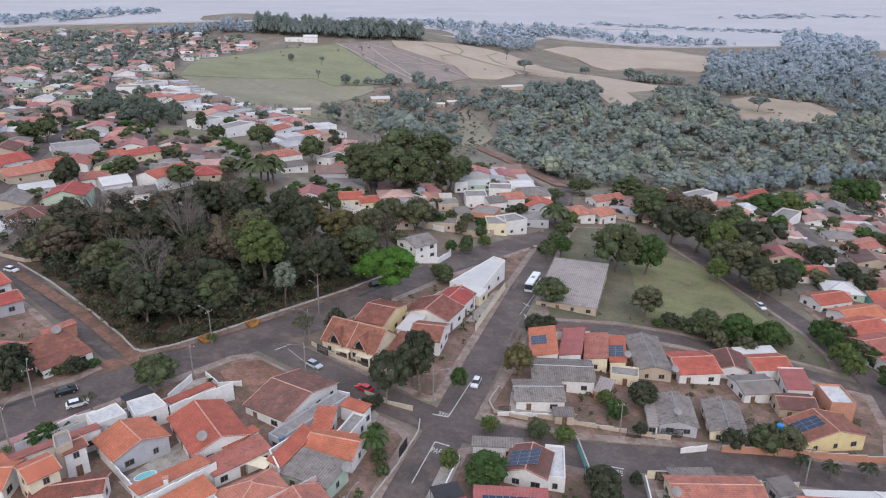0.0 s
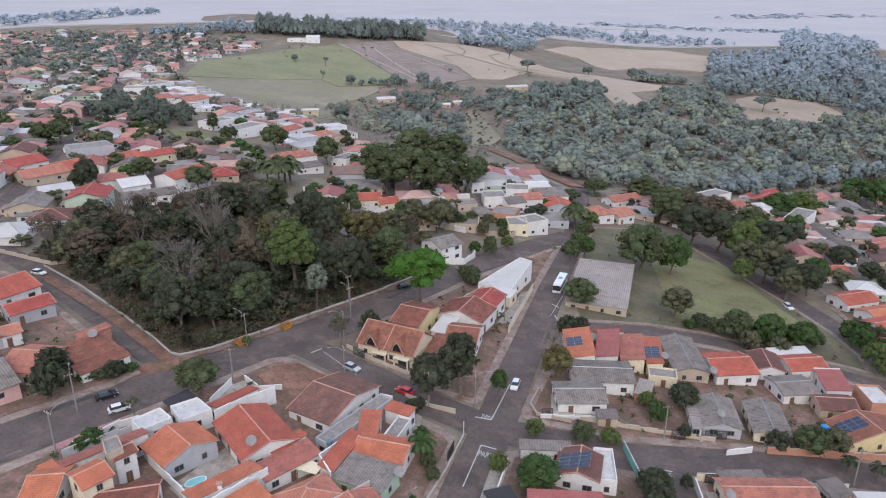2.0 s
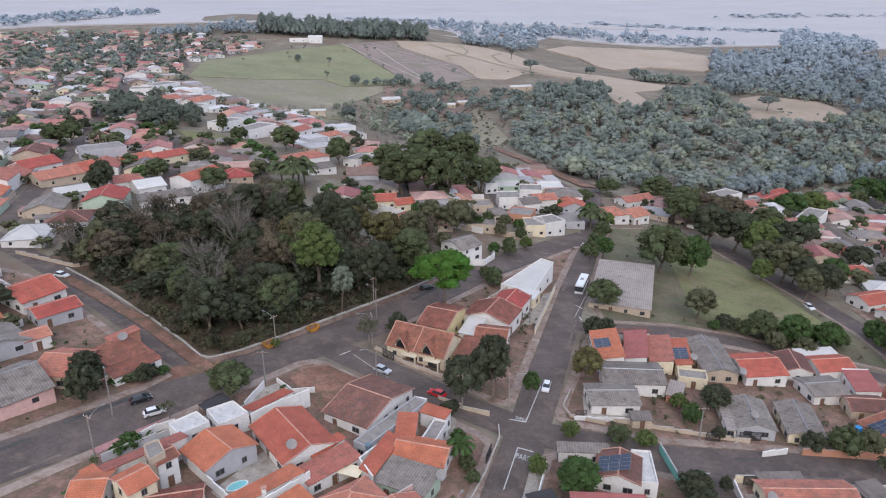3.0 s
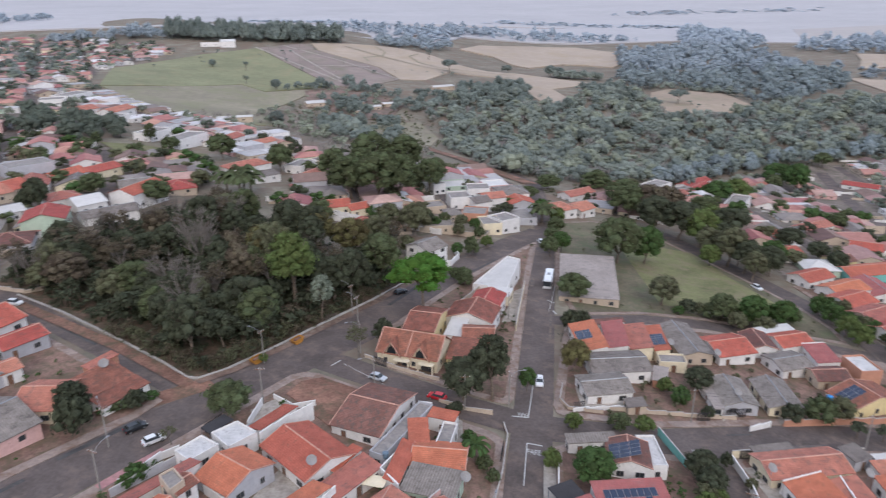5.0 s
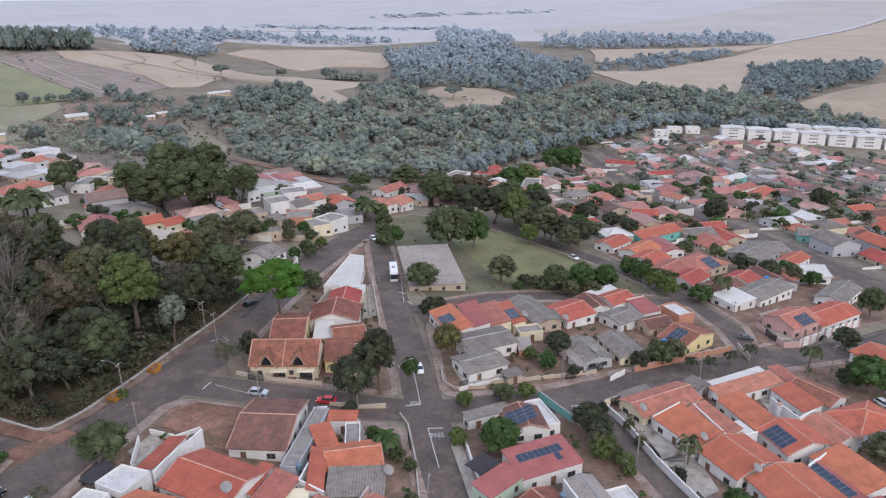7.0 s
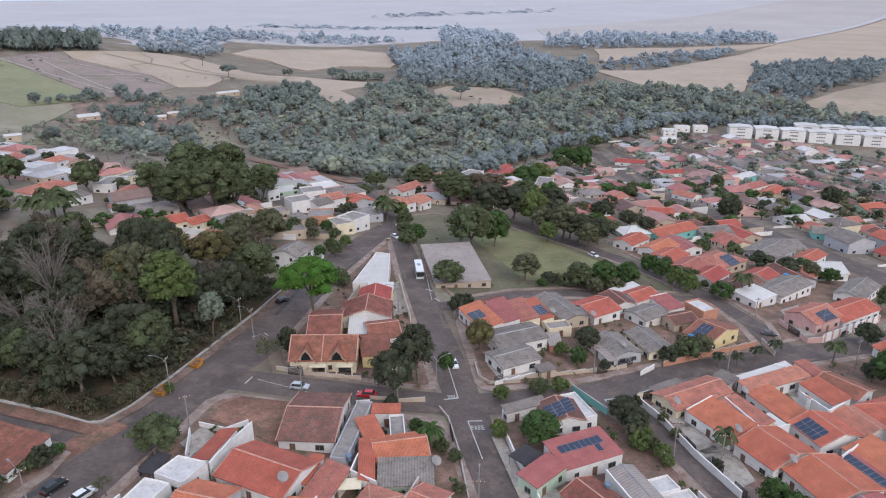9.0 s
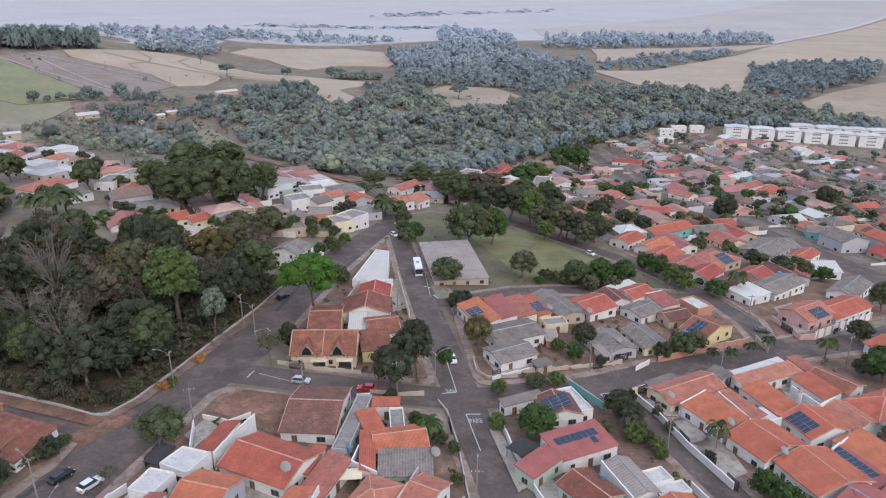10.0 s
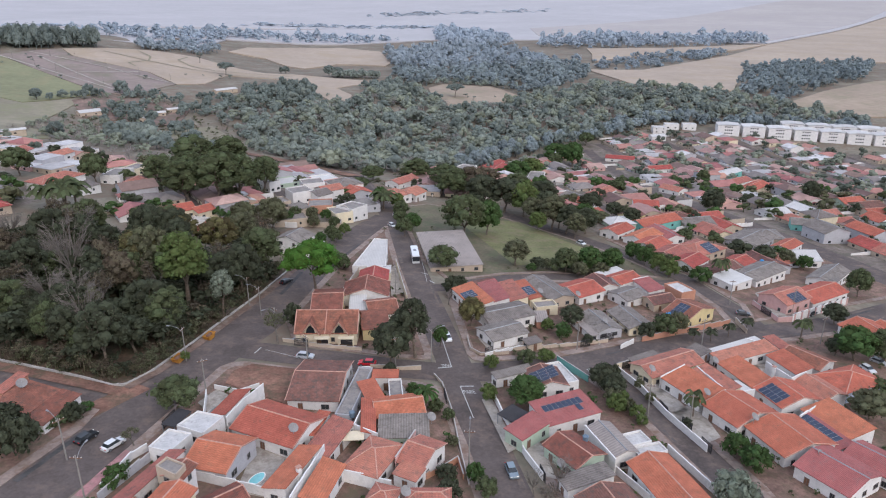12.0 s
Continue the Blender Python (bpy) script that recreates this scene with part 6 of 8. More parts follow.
tree("round", "olive", 74.4, 70.4, 1.04, 0.88)
tree("round", "mid", 152.4, 126.2, 1.02, 1.22)
tree("round", "dark", 120.1, 111.6, 0.85, 0.99)
tree("shrub", "mid", 87.2, 76.5, 1.54, 1.12)
tree("palm", "dark", 67.0, 115.8, 0.82, 1.14)
tree("palm", "dark", 71.9, 114.2, 0.83, 1.14)
tree("palm", "dark", 79.5, 115.0, 0.85, 1.14)
tree("palm", "dark", 87.3, 115.8, 0.88, 1.24)
tree("palm", "mid", 99.5, 107.4, 1.27, 1.17)
tree("shrub", "dark", -19.2, 120.3, 0.92, 1.40)
tree("shrub", "dark", -18.2, 123.6, 0.75, 1.25)
tree("palm", "bush", -16.6, 107.3, 1.30, 0.95)
tree("shrub", "mid", -14.7, 104.8, 0.86, 1.20)
tree("shrub", "mid", -14.5, 101.3, 0.73, 1.27)
tree("shrub", "bush", -17.0, 112.9, 0.77, 1.27)
tree("shrub", "olive", -17.5, 92.8, 0.64, 1.12)
tree("shrub", "bush", -18.6, 82.1, 0.91, 1.41)
tree("shrub", "mid", -19.1, 77.6, 1.08, 1.23)
tree("shrub", "dark", -23.1, 83.7, 1.00, 0.97)
tree("shrub", "dark", -24.3, 79.2, 1.21, 0.90)
tree("shrub", "dark", -89.7, 114.1, 1.85, 1.41)
tree("column", "dark", -90.6, 121.6, 2.11, 0.67)
for k in range(5):
    tree("shrub", ("bush", "mid")[k % 2], -86.4 + 1.75 * k, 121.9 + 1.45 * k, 0.8 + (k * 3 % 4) * 0.1, 0.7)
tree("shrub", "dark", -80.5, 124.2, 1.18, 1.12)
tree("thin", "olive", -71.6, 112.1, 0.56, 0.70)
tree("thin", "olive", -38.0, 146.6, 0.95, 0.95)
tree("shrub", "dark", -32.7, 154.8, 1.43, 1.50)
tree("shrub", "lime", -59.5, 143.3, 0.59, 1.33)
tree("tall", "grey", -47.7, 166.0, 0.79, 1.34)
tree("tall", "lime", -55.0, 174.9, 1.79, 0.95)
tree("shrub", "bush", -74.5, 102.6, 1.04, 0.97)
tree("shrub", "bush", -75.8, 100.0, 0.76, 1.10)
tree("palm", "mid", 114.2, 151.1, 1.48, 1.46)
tree("shrub", "olive", 47.8, 93.9, 0.68, 1.20)
tree("round", "dark", 148.8, 161.4, 1.02, 0.94)
tree("shrub", "olive", 157.2, 159.3, 1.96, 1.06)
tree("shrub", "bush", 159.0, 152.0, 1.72, 1.10)
tree("round", "mid", 140.3, 193.7, 0.81, 0.94)
tree("round", "dark", 135.9, 222.1, 0.96, 1.03)
tree("round", "dark", 196.6, 233.7, 1.44, 1.06)
tree("round", "mid", 275.4, 315.5, 1.03, 1.27)
tree("round", "dark", 287.5, 246.4, 1.27, 1.24)
tree("round", "lime", 86.2, 221.9, 1.02, 0.99)
tree("round", "bush", 234.4, 400.4, 2.02, 1.17)
tree("round", "lime", 167.1, 351.2, 1.72, 0.96)
tree("round", "mid", 295.8, 467.0, 1.61, 0.86)
tree("round", "mid", 219.9, 402.6, 1.36, 1.01)
tree("round", "mid", 183.3, 289.2, 1.06, 1.01)
# trees before the town edge and in the middle distance
# dark crowns past y 260 take the mid leaf, lightened for haze
tree("wood", "mid", -31.4, 283.5, 2.37, 0.86)
tree("wood", "mid", -20.7, 286.1, 2.12, 0.91)
tree("wood", "mid", -41.8, 288.7, 2.04, 0.84)
tree("wood", "mid", -7.8, 305.7, 1.69, 0.89)
tree("wood", "mid", -31.7, 340.1, 2.49, 0.76)
tree("wood", "mid", -17.4, 341.3, 2.18, 0.86)
tree("wood", "mid", -37.7, 317.5, 1.75, 0.86)
tree("wood", "mid", -50.2, 311.4, 1.73, 0.86)
tree("wood", "mid", -2.9, 323.1, 1.18, 1.08)
tree("palm", "mid", -86.6, 281.5, 3.09, 0.91)
tree("palm", "mid", -83.0, 286.0, 2.91, 0.89)
tree("palm", "mid", -92.4, 285.0, 2.93, 0.89)
tree("palm", "mid", -86.9, 291.4, 2.97, 0.97)
tree("round", "mid", -75.8, 332.3, 1.43, 1.17)
tree("round", "olive", -18.6, 240.9, 1.36, 1.17)
tree("round", "dark", -13.8, 249.5, 0.93, 1.05)
tree("thin", "brown", -26.7, 219.7, 1.76, 0.75)
tree("round", "olive", -27.4, 244.8, 1.15, 1.17)
tree("round", "mid", -106.8, 353.1, 1.67, 0.94)
tree("column", "mid", -151.4, 385.6, 1.96, 0.95)
tree("shrub", "mid", -135.8, 363.8, 2.63, 0.97)
tree("column", "mid", -171.2, 364.7, 1.71, 0.77)
tree("column", "mid", -146.5, 352.1, 0.90, 0.88)
tree("round", "mid", -141.0, 274.1, 1.29, 0.81)
tree("round", "dark", -150.0, 249.4, 1.06, 1.46)
tree("round", "mid", -116.0, 267.4, 1.60, 0.70)
tree("round", "mid", -201.2, 321.2, 1.36, 1.05)
tree("round", "mid", -207.9, 318.6, 1.23, 0.97)
tree("round", "dark", -154.6, 251.9, 0.81, 1.17)
tree("round", "mid", 39.3, 309.8, 1.15, 0.64)
tree("shrub", "mid", -6.4, 192.7, 1.40, 1.15)
tree("palm", "mid", 35.6, 267.1, 2.88, 0.74)
tree("round", "mid", 56.6, 337.3, 1.57, 0.60)
tree("wood", "mid", 77.9, 330.6, 1.88, 0.60)
tree("wood", "mid", 82.6, 304.7, 2.04, 0.60)
tree("wood", "brown", 89.8, 284.4, 1.94, 0.74)
tree("wood", "brown", 102.8, 294.6, 1.74, 0.72)
tree("wood", "mid", 110.2, 280.3, 1.68, 0.72)
tree("wood", "dark", 100.7, 241.5, 1.13, 0.94)
tree("wood", "olive", 98.2, 223.9, 1.07, 0.94)
tree("wood", "olive", 95.0, 208.3, 1.01, 0.94)
tree("wood", "lime", 106.5, 263.3, 1.22, 0.94)
tree("round", "bush", 152.1, 344.3, 1.94, 0.75)
tree("round", "bush", 235.5, 423.3, 2.65, 0.70)
tree("round", "bush", 111.4, 225.1, 1.19, 1.03)
tree("round", "dark", 133.7, 249.2, 1.33, 0.84)
tree("round", "dark", 137.4, 235.5, 1.03, 0.88)
tree("shrub", "dark", 18.0, 166.0, 1.47, 1.27)
tree("bare", "dark", 13.7, 157.9, 0.48, 0.76)
tree("round", "mid", -25.7, 245.9, 0.78, 1.17)
tree("round", "olive", -19.1, 252.4, 0.70, 1.17)
tree("shrub", "bush", -10.4, 251.0, 1.34, 1.27)
tree("shrub", "mid", -6.0, 255.3, 1.36, 1.38)
tree("round", "olive", 0.5, 254.6, 0.66, 1.00)
tree("shrub", "bush", 5.4, 252.0, 1.25, 1.25)
tree("shrub", "olive", -2.1, 244.0, 1.31, 1.27)
tree("round", "dark", -27.4, 230.9, 0.78, 1.30)
tree("round", "olive", -22.2, 220.6, 0.71, 1.17)
tree("thin", "brown", -26.9, 213.2, 1.02, 0.83)
tree("shrub", "mid", 5.4, 242.4, 1.21, 1.25)
tree("shrub", "lime", 7.1, 231.6, 1.26, 1.15)
tree("shrub", "mid", 0.5, 228.5, 1.24, 1.27)
tree("shrub", "bush", -4.8, 223.4, 1.12, 1.25)
tree("shrub", "mid", -0.3, 222.5, 1.40, 1.30)
tree("round", "olive", -32.3, 235.1, 0.88, 1.29)
tree("round", "bush", 37.0, 272.8, 0.87, 1.24)
tree("round", "mid", 36.6, 250.4, 0.81, 1.17)
tree("round", "lime", 41.7, 266.6, 0.76, 1.17)
# leafless trees and odd crowns over the wood
tree("bare", "dark", -82.1, 187.8, 1.74, 1.26)
tree("bare", "dark", -80.3, 167.2, 1.24, 1.22)
tree("bare", "dark", -44.3, 184.7, 0.91, 1.51)
tree("thin", "brown", -40.4, 190.2, 1.15, 1.19)
tree("thin", "brown", -116.5, 192.3, 2.35, 0.65)
tree("wood", "brown", -114.2, 178.7, 1.39, 0.74)
tree("wood", "autumn", -64.9, 192.7, 1.35, 1.11)
tree("wood", "autumn", -41.3, 215.2, 1.45, 0.86)
tree("wood", "autumn", -51.3, 217.8, 1.47, 0.86)
tree("wood", "olive", -32.2, 218.0, 1.25, 1.01)
# ---- walls round the plots ----
wall_run([(43.8, 117.8), (49.6, 119.6)], 1.2, WALLS["white"], "low white rendered front wall")
wall_run([(52.7, 119.8), (66.5, 120.5), (87.0, 121.3)], 1.6, WALLS["brick"], "long bare-brick boundary wall beside the street")
wall_run([(15.4, 125.3), (23.9, 124.0), (35.2, 122.6), (43.0, 122.0)], 1, WALLS["tan"], "weathered low block wall of an empty plot")
wall_run([(8.0, 135.3), (5.6, 129.0), (6.6, 125.4), (13.7, 123.8)], 0.9, WALLS["tan"], "low curved corner wall of a yard")
wall_run([(7.3, 124.5), (21.6, 125.8)], 1, WALLS["white"], "low white rendered garden wall")
wall_run([(34.1, 107.2), (33.4, 98.7), (30.7, 86.8), (29.1, 74.1)], 1.7, WALLS["white"], "white front garden wall along the street")
wall_run([(34.8, 108.5), (48.9, 108.1), (63.5, 109.2)], 1.9, WALLS["cream"], "cream rendered boundary wall")
wall_run([(108.4, 117.2), (124.5, 119.7), (140.6, 122.2)], 2.4, WALLS["white"], "white rendered wall of a pink corner house")
for k in range(9):
    gate_post(109.4 + 3.9 * k, 117.2 + 0.605 * k, 9)
wall_run([(108.4, 117.2), (103.9, 118.5), (107.9, 131.3)], 1.6, WALLS["pink"], "pale pink front wall with a step")
wall_run([(-77.4, 97.6), (-70.9, 104.6), (-62.7, 112.8), (-56.4, 118.0)], 1.8, WALLS["grey"], "grey rendered boundary wall along the avenue")
wall_run([(-77.0, 100.4), (-72.1, 107.7), (-69.5, 109.5)], 1.6, WALLS["white"], "white rendered wall of a forecourt")
wall_run([(-55.4, 128.3), (-51.5, 124.5), (-46.7, 125.4)], 1.2, WALLS["white"], "white rendered plot wall")
wall_run([(-55.4, 111.2), (-50.0, 104.4), (-44.9, 99.7)], 2.2, WALLS["grey"], "grey rendered wall between two plots")
wall_run([(-63.0, 98.4), (-57.0, 93.3), (-51.5, 88.6)], 2, WALLS["white"], "white rendered wall between two plots")
wall_run([(-15.7, 168.2), (-0.7, 191.8), (6.4, 203.3)], 2.4, WALLS["tan"], "weathered wall behind the row of houses")
wall_run([(12.2, 194.5), (6.1, 174.1), (2.9, 163.0)], 2.2, WALLS["cream"], "cream rendered wall along the street")
wall_run([(-36.7, 147.2), (-29.8, 141.7), (-20.2, 136.4)], 0.9, WALLS["tan"], "low stone-coloured wall before the twin house")
wall_run([(-21.1, 128.0), (-16.0, 124.9), (-10.4, 123.1)], 0.8, WALLS["tan"], "low wall round a shaded garden")
wall_run([(-8.7, 119.7), (-8.7, 115.5), (-12.0, 103.8), (-16.8, 90.6), (-20.1, 80.9)], 0.6, WALLS["tan"], "low weathered wall along the street")
wall_run([(-28.9, 84.2), (-18.9, 87.5), (-20.3, 82.7)], 1.4, WALLS["brick"], "terracotta-coloured garden wall")
wall_run([(-0.5, 107.4), (-3.0, 98.4), (-6.1, 84.8), (-6.9, 77.8)], 1.6, WALLS["white"], "white rendered wall along the street")
wall_run([(22.9, 116.4), (23.9, 105.3)], 2, WALLS["teal"], "grey-green side wall of a house")
wall_run([(21.4, 76.8), (19.8, 62.4)], 1.9, WALLS["white"], "white rendered side wall along the street")
wall_run([(6.7, 79.2), (7.2, 65.8)], 1.8, WALLS["white"], "white rendered wall between plots")
wall_run([(86.9, 115.1), (90.5, 122.4)], 1.4, WALLS["tan"], "weathered corner wall")
wall_run([(110.6, 104.0), (110.2, 89.2)], 1.4, WALLS["tan"], "low weathered garden wall")
wall_run([(150.7, 209.5), (196.8, 208.1)], 1.8, WALLS["white"], "white rendered wall of a walled plot")
wall_run([(163.4, 219.0), (187.0, 221.1)], 1.8, WALLS["white"], "white rendered wall of a walled plot")
wall_run([(-144.3, 184.0), (-124.5, 177.9), (-117.7, 183.4)], 1, WALLS["tan"], "low wall at the corner of the side road")
wall_run([(-16.2, 208.8), (-8.8, 210.9), (-5.0, 218.9), (-6.3, 227.1)], 1.9, WALLS["white"], "white rendered wall round a corner house")
wall_run([(-16.3, 246.3), (-3.6, 245.7), (7.7, 240.7), (15.7, 260.8)], 2, WALLS["tan"], "long pale block wall of a building plot")
wall_run([(-59.3, 261.3), (-40.4, 252.5), (-23.0, 251.2)], 2, WALLS["white"], "pale boundary wall")
wall_run([(-76.3, 279.1), (-52.5, 266.3), (-32.7, 253.8), (-8.2, 244.4)], 2, WALLS["white"], "pale boundary wall behind the wood")
wall_run([(-55.6, 110.7), (-51.1, 116.5), (-46.7, 120.5)], 3.7, WALLS["white"], "tall white parapet wall at the edge of a roof", name="parapet_wall")
wall_run([(-41.4, 95.4), (-50.4, 83.6)], 4, WALLS["white"], "tall white parapet wall at the edge of a roof", name="parapet_wall")
wall_run([(-28.9, 108.4), (-34.0, 101.1), (-31.1, 96.4)], 3.5, WALLS["white"], "tall white parapet wall at the edge of a roof", name="parapet_wall")
wall_run([(-41.0, 106.2), (-45.2, 100.5)], 3.8, WALLS["white"], "tall white parapet wall at the edge of a roof", name="parapet_wall")
wall_run([(50.1, 98.2), (47.3, 85.7)], 3.8, WALLS["white"], "tall white parapet wall at the edge of a roof", name="parapet_wall")
wall_run([(47.3, 85.7), (54.2, 84.8)], 3.8, WALLS["white"], "tall white parapet wall at the edge of a roof", name="parapet_wall")
wall_run([(63.0, 86.8), (63.3, 75.4)], 4.1, WALLS["white"], "tall white parapet wall at the edge of a roof", name="parapet_wall")
wall_run([(53.8, 73.0), (64.0, 75.2)], 4.1, WALLS["white"], "tall white parapet wall at the edge of a roof", name="parapet_wall")
wall_run([(7.8, 85.4), (6.2, 74.1)], 3.9, WALLS["white"], "tall white parapet wall at the edge of a roof", name="parapet_wall")
wall_run([(75.8, 106.5), (78.7, 100.6)], 4, WALLS["white"], "tall white parapet wall at the edge of a roof", name="parapet_wall")
wall_run([(-23.2, 121.7), (-25.8, 122.6)], 3.5, WALLS["white"], "tall white parapet wall at the edge of a roof", name="parapet_wall")
wall_run([(-58.9, 117.3), (-57.3, 125.6)], 1.8, WALLS["white"], "tall white parapet wall at the edge of a roof", name="parapet_wall")
wall_run([(68.7, 93.9), (67.5, 85.8), (73.1, 86.3)], 4.2, WALLS["white"], "tall white parapet wall at the edge of a roof", name="parapet_wall")
wall_run([(-40.9, 90.2), (-33.5, 83.5)], 2.6, WALLS["white"], "tall white parapet wall at the edge of a roof", name="parapet_wall")
wall_run([(-24.3, 94.4), (-30.9, 88.0)], 4, WALLS["pink"], "pale pink parapet of a roof", name="parapet_wall")
drape("ground_courtyard", [(-57.3, 92.8), (-51.8, 104.6), (-44.6, 99.0), (-52.6, 89.0)], CONCRETE, 0.3, "pale concrete courtyard behind a house")
pool(-53.5, 94.6, 38)
drape("ground_courtyard", [(35.5, 105.2), (46.3, 106.4), (42.5, 95.7), (35.7, 93.9)], CONCRETE, 0.3, "pale concrete driveway beside a house")
drape("ground_courtyard", [(32.4, 88.6), (41.4, 89.3), (36.0, 76.9), (29.5, 76.0)], CONCRETE, 0.3, "pale paved pavement and driveways")
drape("ground_courtyard", [(-37.5, 87.3), (-33.9, 88.5), (-32.2, 85.0), (-35.2, 82.5)], CONCRETE, 0.3, "pale tiled forecourt beside a garage")
drape("ground_courtyard", [(-59.4, 123.6), (-54.9, 128.1), (-52.6, 123.4), (-57.5, 117.7)], CONCRETE, 0.3, "concrete forecourt of a white house")
drape("ground_courtyard", [(-22.0, 125.4), (-17.1, 120.4), (-17.9, 113.2), (-22.6, 111.8)], CONCRETE, 0.3, "concrete passage behind the row")
drape("ground_courtyard", [(10.7, 134.4), (14.6, 137.7), (12.5, 129.6), (24.7, 128.0), (21.0, 124.9), (9.6, 125.1)], CONCRETE, 0.3, "concrete yard of a corner house")
drape("ground_courtyard", [(44.3, 140.2), (49.8, 142.1), (44.7, 124.1), (39.6, 121.2)], CONCRETE, 0.3, "concrete drive beside grey-roofed houses")
drape("ground_courtyard", [(56.7, 130.3), (60.6, 131.2), (56.8, 121.1), (52.2, 120.3)], CONCRETE, 0.3, "tiled drive by the front wall")
drape("ground_courtyard", [(73.0, 101.1), (79.9, 101.6), (75.5, 93.8), (68.7, 92.3)], CONCRETE, 0.3, "pale concrete court between houses")
drape("ground_courtyard", [(118.0, 138.9), (128.2, 140.5), (110.7, 121.0), (105.2, 122.6)], CONCRETE, 0.3, "concrete forecourt before a pink house")
drape("ground_courtyard", [(8.3, 190.8), (12.2, 194.5), (4.9, 169.5), (-0.0, 168.0)], CONCRETE, 0.3, "grey concrete yard by the white building")
drape("ground_courtyard", [(-3.5, 94.1), (-4.6, 88.2), (-7.0, 79.5), (-4.5, 76.9), (-0.9, 86.8), (-0.2, 94.0)], CONCRETE, 0.3, "concrete slab yard by the street")
drape("ground_courtyard", [(36.0, 97.9), (39.9, 96.6), (36.8, 84.7), (31.7, 83.6)], CONCRETE, 0.3, "concrete drive beside the street")
drape("ground_courtyard", [(-3.7, 106.2), (-1.2, 106.6), (-6.3, 87.6), (-8.6, 87.0)], CONCRETE, 0.3, "pale concrete pavement beside the street")
ribbon("pavement_pink", [(-80.2, 100.0), (-76.2, 105.5), (-72.4, 110.4)], 1.8, PINK_PAVE, 0.3, "rough pink-painted pavement strip", "pavement")
awning(-2.2, 95.0, 20, 5.0, 5.5)
awning(-35.1, 98.5, -20, 4.0, 2.6, WALLS["cream"], "cream flat canopy over a garage")
chimney(-47.4, 89.5, 3.0)
chimney(67.1, 90.4, 3.0)
brush_pile(-47.7, 166.8, 3.2, 394)
brush_pile(-30.2, 190.7, 2.6, 478)
brush_pile(-45.7, 169.4, 2, 405)
brush_pile(-7.5, 74.3, 3, 975)
brush_pile(-62.5, 147.2, 1.6, 300)
tree("bare", "dark", -6.2, 74.4, 0.69, 0.95)
tree("bare", "dark", -11.0, 74.3, 0.45, 1.18)
gate(-65.2, 117.3, 53, 4.1)
gate(31.4, 81.9, -102, 3.5)
gate(31.7, 89.1, -101, 3.3)
gate(29.6, 74.8, -97, 3.1)
gate(105.2, 124.0, -102, 4.5)
gate(-4.0, 92.2, -106, 4.1)
gate(-6.7, 78.2, -104, 2.9)
gate(37.9, 108.2, 2, 3.3)
gate(43.4, 123.0, 0, 4.5)
gate(8.8, 125.2, 5, 2.4)
gate(-33.2, 143.1, -37, 3.6)
gate(-11.1, 108.9, -107, 3.9)
gate(-96.2, 122.8, 68, 4.5)
gate(35.2, 121.5, -2, 2.9)
dish(-45.5, 100.5, 1.1, 20, 1.1)
dish(-19.7, 97.4, -2.2, 20, 1.1)
dish(37.3, 99.5, -7.1, 20, 1.1)
dish(55.2, 97.5, -8.3, 20, 1.1)
dish(41.1, 86.5, -7.1, 20, 1.1)
dish(44.1, 61.1, -7.2, 20, 1.1)
dish(-4.5, 76.1, -3.4, 20, 1.1)
dish(-33.1, 78.3, -0.7, 20, 1.1)
dish(49.7, 144.8, -8.8, 20, 1.1)
dish(45.1, 126.4, -8.4, 20, 1.1)
dish(42.1, 74.7, -6.6, 20, 1.1)
dish(39.5, 149.4, -7.7, 20, 1.1)
dish(-89.6, 133.3, 4.0, 20, 1.2)
water_tank(-33.0, 105.3, -1.6, TANK_GREY, "grey-blue", 0.8)
water_tank(66.1, 124.8, -9.7)
water_tank(4.8, 81.3, -3.5, TANK_GREY, "dark grey-blue", 0.8)
water_tank(139.8, 155.4, -16.9)
# ---- vehicles ----
car(-21.4, 129.2, 148, "red", "red hatchback car parked by the kerb")
car(-11.1, 81.6, -105, "blue grey", "blue-grey hatchback parked by the kerb")
car(-79.2, 116.8, 39, "black", "black saloon car on the avenue")
car(-74.9, 113.0, 35, "white", "white saloon car on the avenue")
car(2.9, 136.4, 255, "white", "white hatchback parked by the kerb")
car(97.5, 125.8, -40, "dark grey", "dark grey car parked before a pink house")
car(120.2, 119.5, 9, "black", "black car parked before a pink house")
car(92.9, 201.0, -82, "white", "white van parked beside the playing field")
car(99.2, 87.4, -100, "white", "white car in the side street")
car(106.7, 89.3, -81, "silver", "silver car in the side street")
car(213.4, 178.2, -58, "white", "white pickup parked in a far street")
car(-33.9, 136.9, -34, "silver", "silver hatchback crossing the junction")
car(-26.4, 186.6, 32, "black", "black car under the bright green tree")
car(-124.1, 171.1, -19, "white", "white car at the far end of the side road")
car(37.5, 256.8, 38, "white", "white car far down the street")
car(28.7, 239.6, -84, "white", "white car far down the street")
bus(21.0, 198.9, -109)
digger(-60.9, 143.7, 52)
digger(-52.9, 153.8, 52)
# ---- road paint ----
marking("road_marking", [(-5.3, 113.2), (-2.4, 112.3)], 0.35)
marking("road_marking", [(-5.3, 113.2), (-8.8, 100.4)], 0.2)
marking("road_marking", [(-6.3, 122.7), (-3.0, 122.2)], 0.35)
marking("road_marking", [(-3.0, 122.2), (1.7, 137.2)], 0.2)
marking("road_marking", [(-41.6, 143.8), (-32.5, 134.7)], 0.14)
marking("road_marking", [(-44.4, 142.7), (-42.3, 145.3)], 0.3)
marking("road_marking", [(-52.1, 136.3), (-50.4, 136.9)], 0.7)
marking("road_marking", [(27.9, 111.1), (31.0, 110.7)], 0.3)
